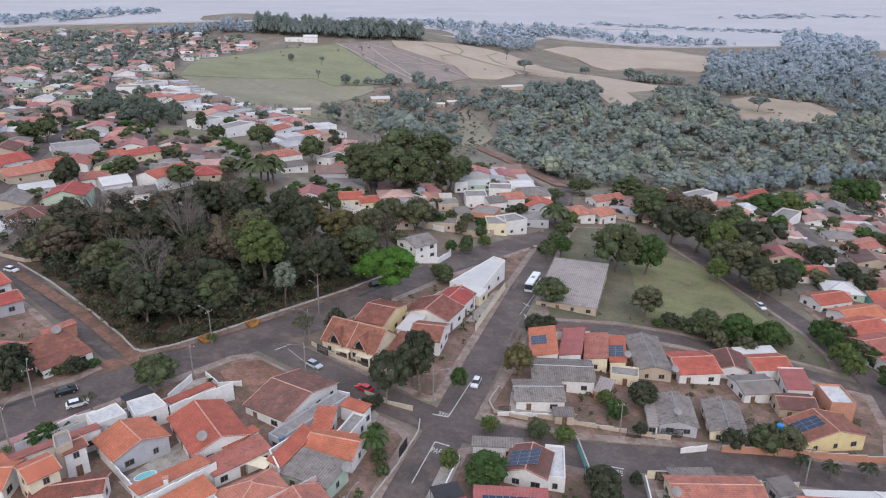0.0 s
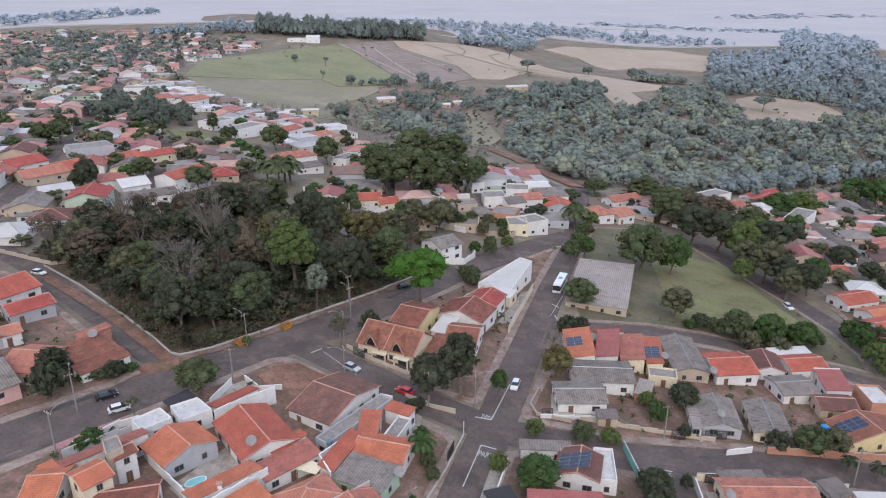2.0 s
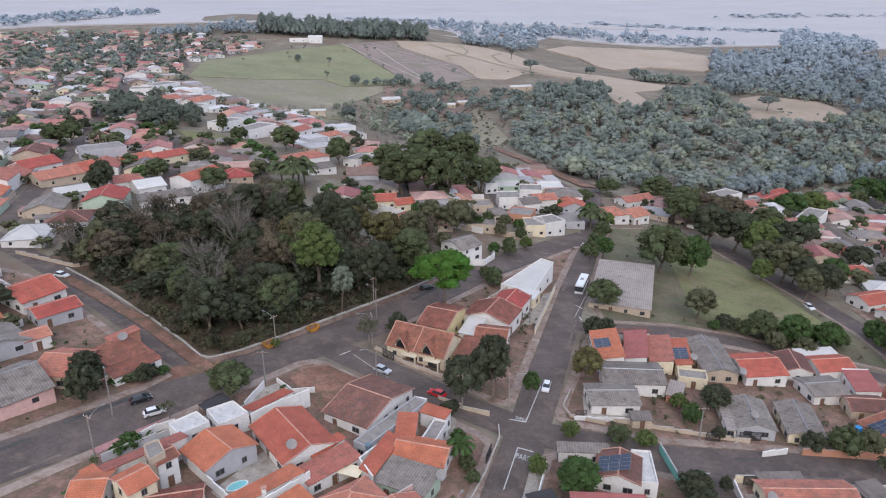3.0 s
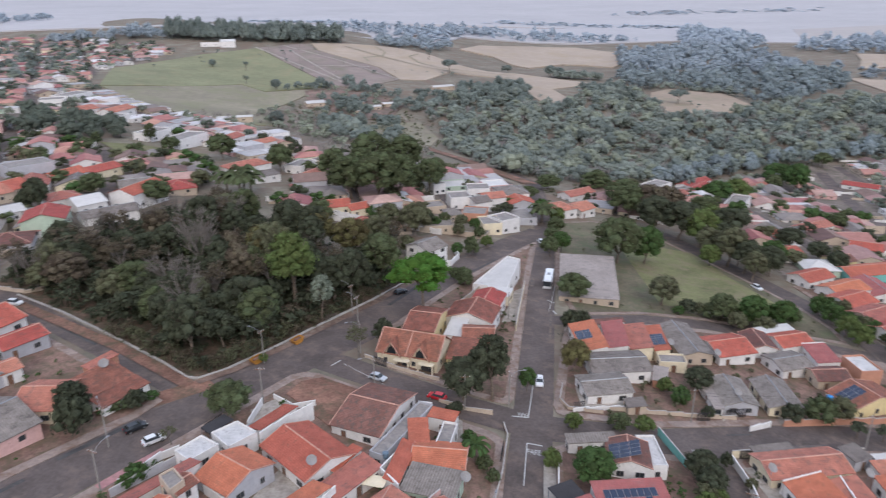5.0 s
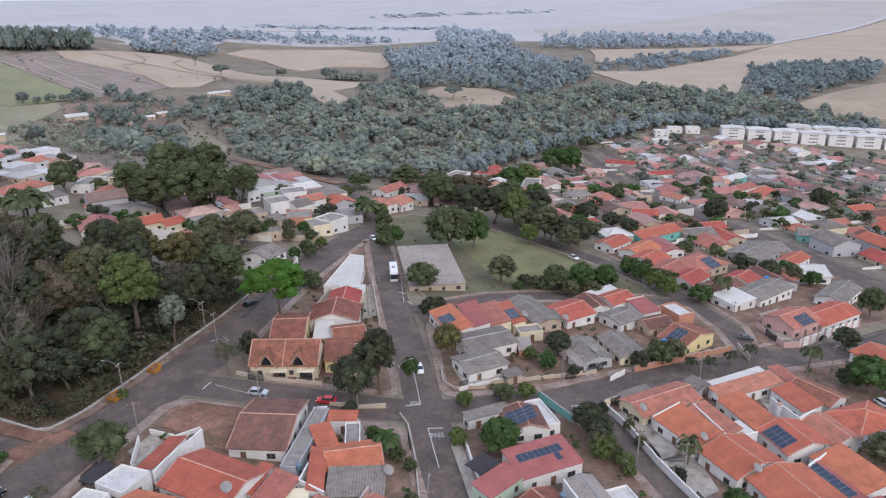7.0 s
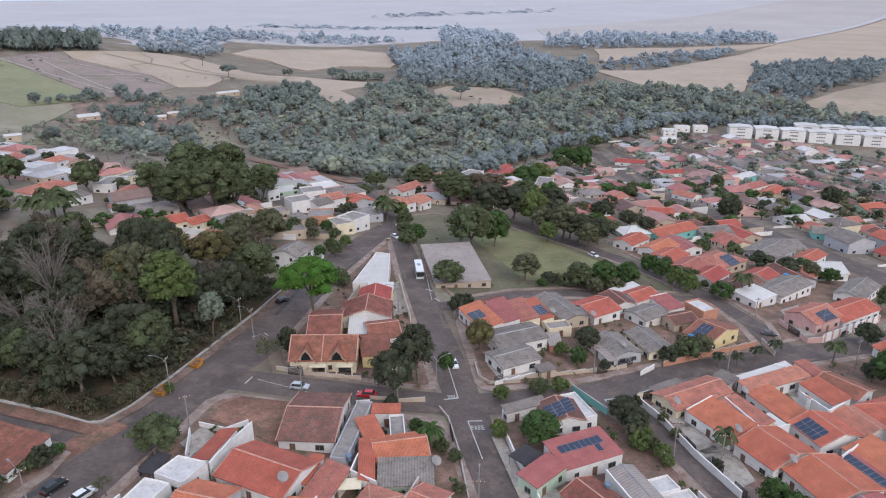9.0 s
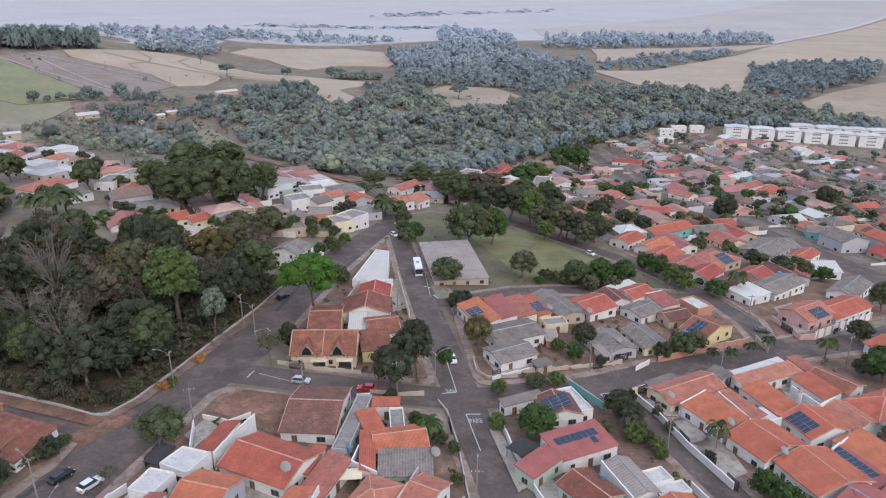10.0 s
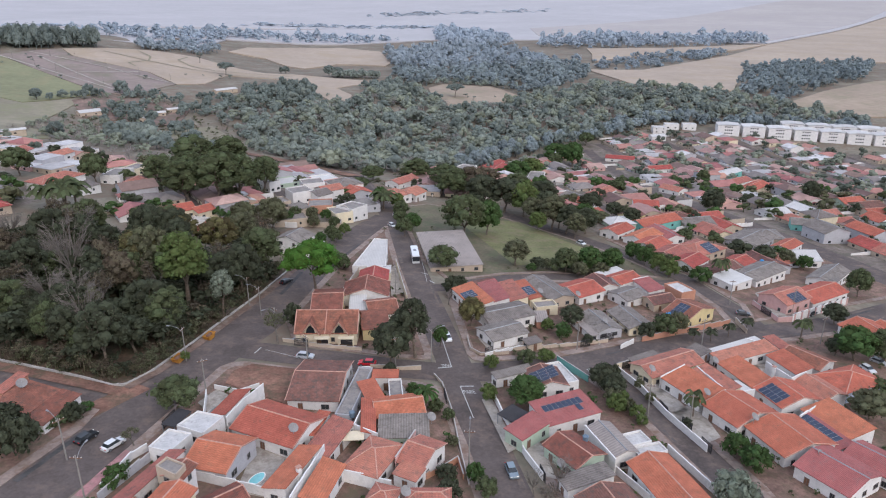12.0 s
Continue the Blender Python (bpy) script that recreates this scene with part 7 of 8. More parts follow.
marking("road_marking", [(27.9, 111.1), (27.3, 104.9)], 0.18)
marking("road_marking", [(16.8, 177.5), (17.3, 175.2)], 0.4)
marking("road_marking", [(15.5, 176.8), (27.5, 210.5)], 0.15)
marking("road_marking", [(17.1, 185.3), (18.7, 183.3)], 0.4)
stop_word(-6.1, 109.8, -14, 1.5)
stop_word(-2.6, 123.6, 171, 1.3)
stop_word(27.9, 108.8, -7, 1.4)
# ---- poles, lamps and cables ----
street_pole(-82.2, 111.4, 120, True)
street_pole(-37.7, 149.2, 200, True)
street_pole(-59.3, 143.2, 150, True)
street_pole(-34.6, 131.8, 200, True)
street_pole(-17.8, 85.3, 60, True)
street_pole(31.9, 81.7, 60, False)
street_pole(66.2, 111.9, 90, False)
street_pole(114.8, 122.2, 90, False)
street_pole(-6.3, 126.3, 0, True)
street_pole(-16.0, 124.9, 90, False)
street_pole(100.3, 133.5, 60, False)
street_pole(26.5, 88.2, 60, False)
street_pole(-79.4, 99.1, 60, True)
street_pole(-38.4, 164.1, 140, True)
street_pole(-57.3, 126.5, 90, False)
street_pole(2.3, 170.2, 160, True)
street_pole(-40.0, 171.7, 140, True)
street_pole(32.1, 120.8, 90, False)
street_pole(101.7, 102.8, 90, False)
street_pole(152.6, 129.4, 90, False)
cable([(63.7, 119.5), (30.8, 119.8), (5.2, 124.0), (-3.8, 127.0)])

# ---- the fields, the valley and the far land ----
drape("ground_pasture", [(-252, 607), (-282, 733), (-263, 785), (-222, 849), (-164, 901), (-125, 828), (-70, 726), (-130, 677), (-154, 699), (-200, 650)], GRASS_FIELD, 0.8, "green pasture on the far hill", "field", cell=30, skirt=4.0)
drape("ground_meadow", [(-250, 605), (-200, 648), (-154, 697), (-130, 675), (-70, 718), (-92, 678), (-113, 609), (-103, 507), (-139, 486), (-155, 502), (-184, 528), (-210, 552)], MEADOW, 0.7, "dry olive-brown meadow", "field", cell=30, skirt=4.0)
drape("ground_building_land", [(-164, 904), (-139, 926), (-105, 953), (-94, 914), (-20, 850), (1, 782), (-34, 734), (-54, 725), (-70, 731), (-124, 828)], FALLOW, 0.75, "bare reddish land laid out in building plots", "field", cell=30, skirt=4.0)
drape("ground_stubble", [(-104, 954), (-54, 986), (15, 1026), (56, 1019), (97, 946), (123, 916), (158, 908), (212, 847), (240, 818), (171, 767), (172, 715), (151, 668), (139, 678), (136, 737), (151, 823), (116, 856), (69, 871), (32, 793), (3, 783), (-18, 850), (-93, 915)], STRAW, 0.8, "pale straw stubble on the far slope", "field", cell=30, skirt=4.0)
drape("ground_stubble", [(118, 1152), (165, 1249), (278, 1325), (364, 1339), (409, 1249), (350, 1051), (325, 1010), (294, 1039), (260, 1052), (194, 986), (178, 1026), (166, 1112)], STRAW, 1.8, "pale straw stubble field", "field", cell=30, skirt=6.0)
drape("ground_stubble", [(228, 625), (278, 749), (309, 775), (358, 737), (349, 659), (293, 621), (255, 611)], DRY_GRASS, 0.7, "dry grass clearing above the woods", "field", cell=30, skirt=4.0)
drape("ground_red_earth", [(-94, 695), (-63, 722), (-16, 690), (0, 661), (-14, 613), (-33, 599), (-54, 619), (-86, 632)], CHURNED, 0.8, "churned red-brown earth round some sheds", "field", cell=30, skirt=4.0)
drape("ground_clearing", [(-36, 579), (10, 599), (20, 533), (4, 459), (-14, 458), (-30, 501)], MEADOW, 0.6, "grassy clearing beside the creek woods", "field", cell=30, skirt=4.0)
ribbon("track", [(2, 485), (6, 469), (25, 421), (41, 369), (50, 348)], 9.0, SOIL, 0.5, "bare red-brown strip along the edge of the town", "track")
drape("ground_far_field", [(529, 688), (584, 860), (600, 835), (651, 809), (963, 933), (1239, 1081), (2264, 1543), (4700, 2600), (4700, 300), (1600, 520), (1056, 729), (946, 792), (813, 767), (597, 589), (545, 601)], STRAW, 1.6, "pale ploughed field beyond the creek", "field", cell=120, skirt=6.0)
drape("ground_far_field", [(580, 451), (587, 507), (691, 542), (820, 570), (1300, 560), (4700, 280), (4700, -400), (900, 260), (607, 426)], DRY_GRASS, 1.4, "pale brown field beyond the flats", "field", cell=120, skirt=6.0)
drape("ground_far_field", [(664, 945), (752, 1062), (820, 1170), (984, 1110), (1239, 1084), (1036, 1001), (764, 982)], STRAW, 1.7, "pale field between two strips of trees", "field", cell=120, skirt=6.0)
# three far sheets whose pale colour stands for the haze before them
drape("ground_far_field", [(1260, 1120), (1700, 1330), (2264, 1580), (3300, 2100), (3000, 2500), (1900, 2050), (1150, 1900), (960, 1560), (1000, 1420)], HAZED_FIELD, 2.6, "hazy straw-coloured field", "field", cell=150, skirt=6.0)
drape("ground_far_field", [(-3000, 1500), (-900, 1480), (-300, 1560), (300, 1760), (500, 1900), (-400, 1800), (-1400, 1750), (-3000, 1800)], HAZED_FIELD, 2.6, "hazy straw-coloured field past the woods", "field", cell=150, skirt=6.0)
drape("ground_far_field", [(-4700, 1150), (-700, 1150), (-420, 1060), (-160, 1045), (60, 1110), (150, 1360), (420, 1420), (640, 1500), (900, 1420), (1250, 1100), (2264, 1555), (4700, 2620), (4700, 4850), (-4700, 4850)], PALE_FIELD, 2.0, "fields to the horizon in a pale haze-tinted colour", "field", cell=150, skirt=6.0)


def scatter(poly, n, seed, s=(0.8, 1.4), hs=(0.7, 1.0)):
    r = random.Random(seed)
    xs, ys = [p[0] for p in poly], [p[1] for p in poly]
    out = []
    for _ in range(n * 30):
        x, y = r.uniform(min(xs), max(xs)), r.uniform(min(ys), max(ys))
        if inside(x, y, poly):
            out.append((x, y, r.uniform(*s), r.uniform(*hs)))
            if len(out) >= n:
                break
    return out


def hedge(line, n, seed, wide=8.0, s=(0.8, 1.4), hs=(0.7, 1.0)):
    """Spots for trees along a line, strewn to both sides of it."""
    r = random.Random(seed)
    at = along_line(line, 3.0)
    out = []
    for _ in range(n):
        (x, y), _ = r.choice(at)
        out.append((x + r.uniform(-wide, wide), y + r.uniform(-wide, wide), r.uniform(*s), r.uniform(*hs)))
    return out


VALLEY = [(16, 642), (52, 700), (109, 720), (137, 665), (160, 663), (195, 730), (251, 700), (249, 631), (228, 622), (255, 608), (293, 618), (352, 656), (396, 652), (466, 695), (500, 683), (545, 600), (579, 580), (568, 500), (575, 454), (595, 417), (557, 400), (444, 480), (420, 505), (347, 496), (276, 480), (211, 462), (145, 402), (100, 378), (60, 358), (44, 380), (29, 432), (20, 481), (26, 566)]
CREEK_EDGE = [(145, 400), (211, 460), (276, 478), (347, 494), (420, 503), (444, 474), (500, 440), (557, 397)]
# the woods from here on carry the haze in their leaf colour
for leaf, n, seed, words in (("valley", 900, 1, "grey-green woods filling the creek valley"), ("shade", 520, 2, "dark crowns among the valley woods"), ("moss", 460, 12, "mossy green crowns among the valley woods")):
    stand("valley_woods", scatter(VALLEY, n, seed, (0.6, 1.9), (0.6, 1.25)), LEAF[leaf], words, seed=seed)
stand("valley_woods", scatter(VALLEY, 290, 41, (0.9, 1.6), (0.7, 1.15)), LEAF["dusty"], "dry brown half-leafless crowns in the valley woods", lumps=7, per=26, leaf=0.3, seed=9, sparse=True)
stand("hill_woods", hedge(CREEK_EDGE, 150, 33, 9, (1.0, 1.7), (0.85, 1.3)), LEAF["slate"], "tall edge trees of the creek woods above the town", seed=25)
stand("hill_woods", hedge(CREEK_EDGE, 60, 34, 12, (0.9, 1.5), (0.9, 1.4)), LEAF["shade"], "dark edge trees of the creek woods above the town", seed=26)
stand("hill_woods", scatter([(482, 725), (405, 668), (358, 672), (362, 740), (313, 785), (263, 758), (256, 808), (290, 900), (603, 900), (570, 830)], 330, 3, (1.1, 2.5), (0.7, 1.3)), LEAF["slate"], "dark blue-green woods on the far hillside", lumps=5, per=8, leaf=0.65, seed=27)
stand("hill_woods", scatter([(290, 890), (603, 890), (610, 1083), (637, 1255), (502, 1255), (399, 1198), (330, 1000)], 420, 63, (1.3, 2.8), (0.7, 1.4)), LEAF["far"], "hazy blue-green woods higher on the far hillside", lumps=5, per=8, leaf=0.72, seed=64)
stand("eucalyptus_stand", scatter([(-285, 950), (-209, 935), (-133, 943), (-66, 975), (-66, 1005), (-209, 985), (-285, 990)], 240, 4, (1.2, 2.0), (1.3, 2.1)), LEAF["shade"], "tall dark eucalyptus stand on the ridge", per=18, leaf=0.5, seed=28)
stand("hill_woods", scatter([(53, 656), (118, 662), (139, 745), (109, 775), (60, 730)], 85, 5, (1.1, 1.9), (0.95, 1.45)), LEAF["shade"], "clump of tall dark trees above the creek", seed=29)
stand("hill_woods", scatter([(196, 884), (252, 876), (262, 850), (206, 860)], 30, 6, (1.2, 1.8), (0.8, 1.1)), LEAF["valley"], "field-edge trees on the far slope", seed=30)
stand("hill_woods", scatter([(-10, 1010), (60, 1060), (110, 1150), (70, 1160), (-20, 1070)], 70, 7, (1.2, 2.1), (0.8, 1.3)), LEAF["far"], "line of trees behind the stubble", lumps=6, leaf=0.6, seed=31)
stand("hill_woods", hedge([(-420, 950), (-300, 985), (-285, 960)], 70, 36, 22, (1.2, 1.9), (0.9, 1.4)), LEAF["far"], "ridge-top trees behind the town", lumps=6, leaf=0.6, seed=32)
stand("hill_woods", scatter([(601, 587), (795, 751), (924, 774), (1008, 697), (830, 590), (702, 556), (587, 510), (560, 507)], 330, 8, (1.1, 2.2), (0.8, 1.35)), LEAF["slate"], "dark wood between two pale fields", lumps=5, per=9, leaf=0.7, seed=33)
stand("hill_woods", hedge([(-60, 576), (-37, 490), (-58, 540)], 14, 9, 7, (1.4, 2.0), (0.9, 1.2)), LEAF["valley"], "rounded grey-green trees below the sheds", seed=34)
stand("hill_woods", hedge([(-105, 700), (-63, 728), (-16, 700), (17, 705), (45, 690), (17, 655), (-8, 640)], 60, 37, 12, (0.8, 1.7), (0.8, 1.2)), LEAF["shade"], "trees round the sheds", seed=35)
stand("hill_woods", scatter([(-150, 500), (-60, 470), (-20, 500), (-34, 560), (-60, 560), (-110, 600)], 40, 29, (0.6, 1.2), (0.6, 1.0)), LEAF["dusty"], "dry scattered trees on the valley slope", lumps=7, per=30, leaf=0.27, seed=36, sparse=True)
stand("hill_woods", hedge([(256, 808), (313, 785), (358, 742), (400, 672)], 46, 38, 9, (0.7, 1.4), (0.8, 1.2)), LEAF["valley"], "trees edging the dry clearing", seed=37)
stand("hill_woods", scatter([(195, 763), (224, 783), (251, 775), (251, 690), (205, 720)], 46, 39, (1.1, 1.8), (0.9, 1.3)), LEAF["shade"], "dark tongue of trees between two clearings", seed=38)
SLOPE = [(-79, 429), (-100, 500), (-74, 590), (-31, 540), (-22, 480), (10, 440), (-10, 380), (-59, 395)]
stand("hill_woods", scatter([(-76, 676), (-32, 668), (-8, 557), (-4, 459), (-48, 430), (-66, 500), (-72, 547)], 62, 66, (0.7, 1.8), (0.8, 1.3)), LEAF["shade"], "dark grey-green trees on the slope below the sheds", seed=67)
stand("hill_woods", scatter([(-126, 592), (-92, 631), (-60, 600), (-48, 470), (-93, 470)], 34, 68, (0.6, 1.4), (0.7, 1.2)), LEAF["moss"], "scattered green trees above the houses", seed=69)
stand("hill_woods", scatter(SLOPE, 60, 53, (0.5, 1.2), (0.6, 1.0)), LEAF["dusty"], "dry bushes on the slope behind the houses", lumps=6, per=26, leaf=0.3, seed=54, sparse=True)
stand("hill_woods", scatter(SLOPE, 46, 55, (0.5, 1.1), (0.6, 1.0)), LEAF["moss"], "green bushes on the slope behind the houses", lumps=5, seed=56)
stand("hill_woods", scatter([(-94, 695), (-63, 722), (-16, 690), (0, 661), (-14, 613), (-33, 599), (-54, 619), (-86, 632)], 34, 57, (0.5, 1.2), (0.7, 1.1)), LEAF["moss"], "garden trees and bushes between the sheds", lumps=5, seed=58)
# the pale blue of these woods is haze painted into the leaves
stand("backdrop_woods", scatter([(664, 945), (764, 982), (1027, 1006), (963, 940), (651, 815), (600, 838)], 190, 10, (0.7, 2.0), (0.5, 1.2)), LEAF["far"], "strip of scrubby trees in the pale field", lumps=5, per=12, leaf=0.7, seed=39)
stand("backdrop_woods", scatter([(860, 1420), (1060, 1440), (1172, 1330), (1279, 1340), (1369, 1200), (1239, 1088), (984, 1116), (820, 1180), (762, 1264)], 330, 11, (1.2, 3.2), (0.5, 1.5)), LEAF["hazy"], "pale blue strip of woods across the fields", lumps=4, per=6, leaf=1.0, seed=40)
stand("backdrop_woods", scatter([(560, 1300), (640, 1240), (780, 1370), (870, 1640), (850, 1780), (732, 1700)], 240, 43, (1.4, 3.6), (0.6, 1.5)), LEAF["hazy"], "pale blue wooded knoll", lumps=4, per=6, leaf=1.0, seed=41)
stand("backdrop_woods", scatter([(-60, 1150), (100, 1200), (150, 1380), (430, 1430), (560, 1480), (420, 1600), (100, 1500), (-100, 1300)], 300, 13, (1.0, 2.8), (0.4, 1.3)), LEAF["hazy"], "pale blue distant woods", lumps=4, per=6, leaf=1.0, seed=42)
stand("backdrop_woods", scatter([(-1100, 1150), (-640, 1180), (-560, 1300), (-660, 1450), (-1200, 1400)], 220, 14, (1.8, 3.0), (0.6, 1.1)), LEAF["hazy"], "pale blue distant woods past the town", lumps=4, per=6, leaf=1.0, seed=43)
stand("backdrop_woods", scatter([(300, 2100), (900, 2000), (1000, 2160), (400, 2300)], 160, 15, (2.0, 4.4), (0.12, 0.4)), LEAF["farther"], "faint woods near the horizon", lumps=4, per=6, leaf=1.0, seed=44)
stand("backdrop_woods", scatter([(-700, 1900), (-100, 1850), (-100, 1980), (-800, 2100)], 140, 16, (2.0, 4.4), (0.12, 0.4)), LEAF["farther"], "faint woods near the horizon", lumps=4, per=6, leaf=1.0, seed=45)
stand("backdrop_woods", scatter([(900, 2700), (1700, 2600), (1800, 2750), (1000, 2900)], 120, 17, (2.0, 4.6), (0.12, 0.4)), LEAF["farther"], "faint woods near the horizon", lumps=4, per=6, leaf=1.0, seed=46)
stand("ridge_trees", scatter([(-330, 560), (-300, 640), (-310, 740), (-360, 860), (-470, 960), (-560, 980), (-480, 760), (-400, 600)], 150, 18, (0.8, 1.6), (0.8, 1.2)), LEAF["shade"], "grey-green trees among the far houses", seed=47)
stand("town_grove", scatter([(-237, 410), (-231, 470), (-180, 428), (-160, 390), (-182, 368), (-217, 388)], 60, 19, (1.1, 1.7), (0.9, 1.2)), LEAF["town"], "grove of dark green trees in the town", seed=48)
for fx, fy, fs, kind in ((67, 869, 1.7, "umbrella"), (146, 922, 1.6, "column"), (150, 915, 1.3, "round"), (197, 880, 1.8, "round"), (210, 884, 1.3, "umbrella"), (277, 678, 1.6, "umbrella"), (50, 960, 1.5, "thin"), (-150, 700, 1.0, "thin"), (-120, 690, 1.3, "round"), (-196, 780, 1.0, "round"), (-160, 770, 1.1, "thin"), (-100, 515, 1.3, "round"), (-98, 502, 1.4, "thin")):
    tree(kind, "shade", fx, fy, fs, group="lone trees in the fields")

# the trees of the wood
rnd = random.Random(5)
edge = shrink(WOOD_EDGE, 3.5)
count = 0
while count < 92:
    px, py = rnd.uniform(-135, -16), rnd.uniform(138, 250)
    if inside(px, py, edge):
        count += 1
        k = rnd.random()
        if k < 0.27:
            tree(rnd.choice(("bare", "thin")), "brown", px, py, rnd.uniform(1.0, 1.5), rnd.uniform(0.9, 1.15), group="trees of the wood")
        else:
            tree("wood", rnd.choice(("dark", "dark", "dark", "mid", "olive", "brown", "dark")), px, py, rnd.uniform(0.8, 1.5), rnd.uniform(0.75, 1.2), group="trees of the wood")

woodland("undergrowth", scatter(shrink(WOOD_EDGE, 2.5), 190, 31, (0.7, 1.1), (0.7, 1.05)), LEAF["dark"], "dense undergrowth and smaller trees filling the wood", clumps=8, per=18, leaf=0.7, seed=17)
woodland("undergrowth", scatter(shrink(WOOD_EDGE, 1.8), 420, 35, (0.3, 0.62), (0.6, 1.0)), LEAF["dark"], "low shrubs and saplings along the edge of the wood", clumps=6, per=15, leaf=0.72, seed=19)
EDGE_LINE = [(-95, 156.5), (-79.5, 144.5), (-73, 140), (-66, 143.6), (-58.5, 154.2), (-50.5, 165), (-37, 182.5), (-26, 198)]
woodland("undergrowth", hedge(EDGE_LINE, 150, 83, 2.0, (0.22, 0.5), (0.6, 1.1)), LEAF["olive"], "olive bushes and weeds behind the kerb of the wood", clumps=6, per=22, leaf=0.5, seed=84)
woodland("undergrowth", hedge(EDGE_LINE, 110, 85, 2.2, (0.2, 0.55), (0.6, 1.2)), LEAF["brown"], "dry brown brush behind the kerb of the wood", clumps=7, per=20, leaf=0.36, seed=86)
woodland("undergrowth", scatter(shrink(WOOD_EDGE, 2.5), 80, 32, (0.6, 1.0), (0.7, 1.0)), LEAF["brown"], "brown leafless undergrowth in the wood", clumps=9, per=26, leaf=0.4, seed=18)

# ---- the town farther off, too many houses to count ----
# copies of the roof colours, dulled so that haze is in the paint
HAZED_ROOFS = {m.name: material(m.name + "_hazed", c, 0.9, var=0.16, big=0.3, small=1.5, bump=0, island=0.25) for m, c in
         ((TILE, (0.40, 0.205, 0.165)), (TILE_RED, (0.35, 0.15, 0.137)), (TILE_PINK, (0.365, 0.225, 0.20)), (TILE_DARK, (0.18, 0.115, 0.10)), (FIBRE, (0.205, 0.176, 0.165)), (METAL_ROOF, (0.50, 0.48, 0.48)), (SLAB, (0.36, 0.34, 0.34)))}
TOWN, TOWN_TREES = {}, {}


def town_house(x, y, rot, w, d, h, kind, tile, tint):
    """A far house, added to the mass of the town."""
    z = ground(x, y)
    m = pose(x, y, z, 0, 0, rot)
    s = TOWN.setdefault(WALLS[tint].name, (Shape(), WALLS[tint]))[0]
    rise = d / 2 * 0.29
    if kind == "gable":
        end = [(-d / 2, -2), (d / 2, -2), (d / 2, h), (0, h + rise - 0.1), (-d / 2, h)]
        n = len(s.v)
        s.v += [tuple(m @ Vector((sx * w / 2, p[0], p[1]))) for sx in (-1, 1) for p in end]
        s.f += [tuple(n + i for i in (4, 3, 2, 1, 0)), tuple(n + i for i in (5, 6, 7, 8, 9))] + [(n + i, n + (i + 1) % 5, n + 5 + (i + 1) % 5, n + 5 + i) for i in range(5)]
    else:
        s.box(-w / 2, -d / 2, -2, w / 2, d / 2, h, m)
    r = TOWN.setdefault(tile.name, (Shape(), HAZED_ROOFS[tile.name]))[0]
    if kind == "flat":
        r.box(-w / 2 - 0.1, -d / 2 - 0.1, h + 0.01, w / 2 + 0.1, d / 2 + 0.1, h + 0.2, m)
    else:
        for q in roof_edges(w, d, h, 0.4, rise, kind):
            r.slab([tuple(m @ Vector((p[0], p[1], p[2] + 0.14))) for p in q], 0.14)
    g = TOWN.setdefault("glass", (Shape(), GLASS))[0]
    for sx in (-0.25, 0.25):
        g.box(sx * w - 0.6, -d / 2 - 0.03, 1.0, sx * w + 0.6, d / 2 + 0.03, 2.1, m)
        g.box(-w / 2 - 0.03, sx * d - 0.6, 1.0, w / 2 + 0.03, sx * d + 0.6, 2.1, m)


ROOFS = (TILE, TILE, TILE_RED, TILE_RED, TILE_RED, TILE_PINK, TILE_PINK, TILE_PINK, TILE_DARK, TILE_DARK, TILE_DARK, FIBRE, FIBRE, FIBRE, METAL_ROOF)


def near_line(x, y, line, room):
    """Whether a spot lies nearer than room metres to a street."""
    for (ax, ay), (bx, by) in zip(line, line[1:]):
        k = max(0.0, min(1.0, ((x - ax) * (bx - ax) + (y - ay) * (by - ay)) / ((bx - ax) ** 2 + (by - ay) ** 2)))
        if (x - ax - k * (bx - ax)) ** 2 + (y - ay - k * (by - ay)) ** 2 < room * room:
            return True
    return False


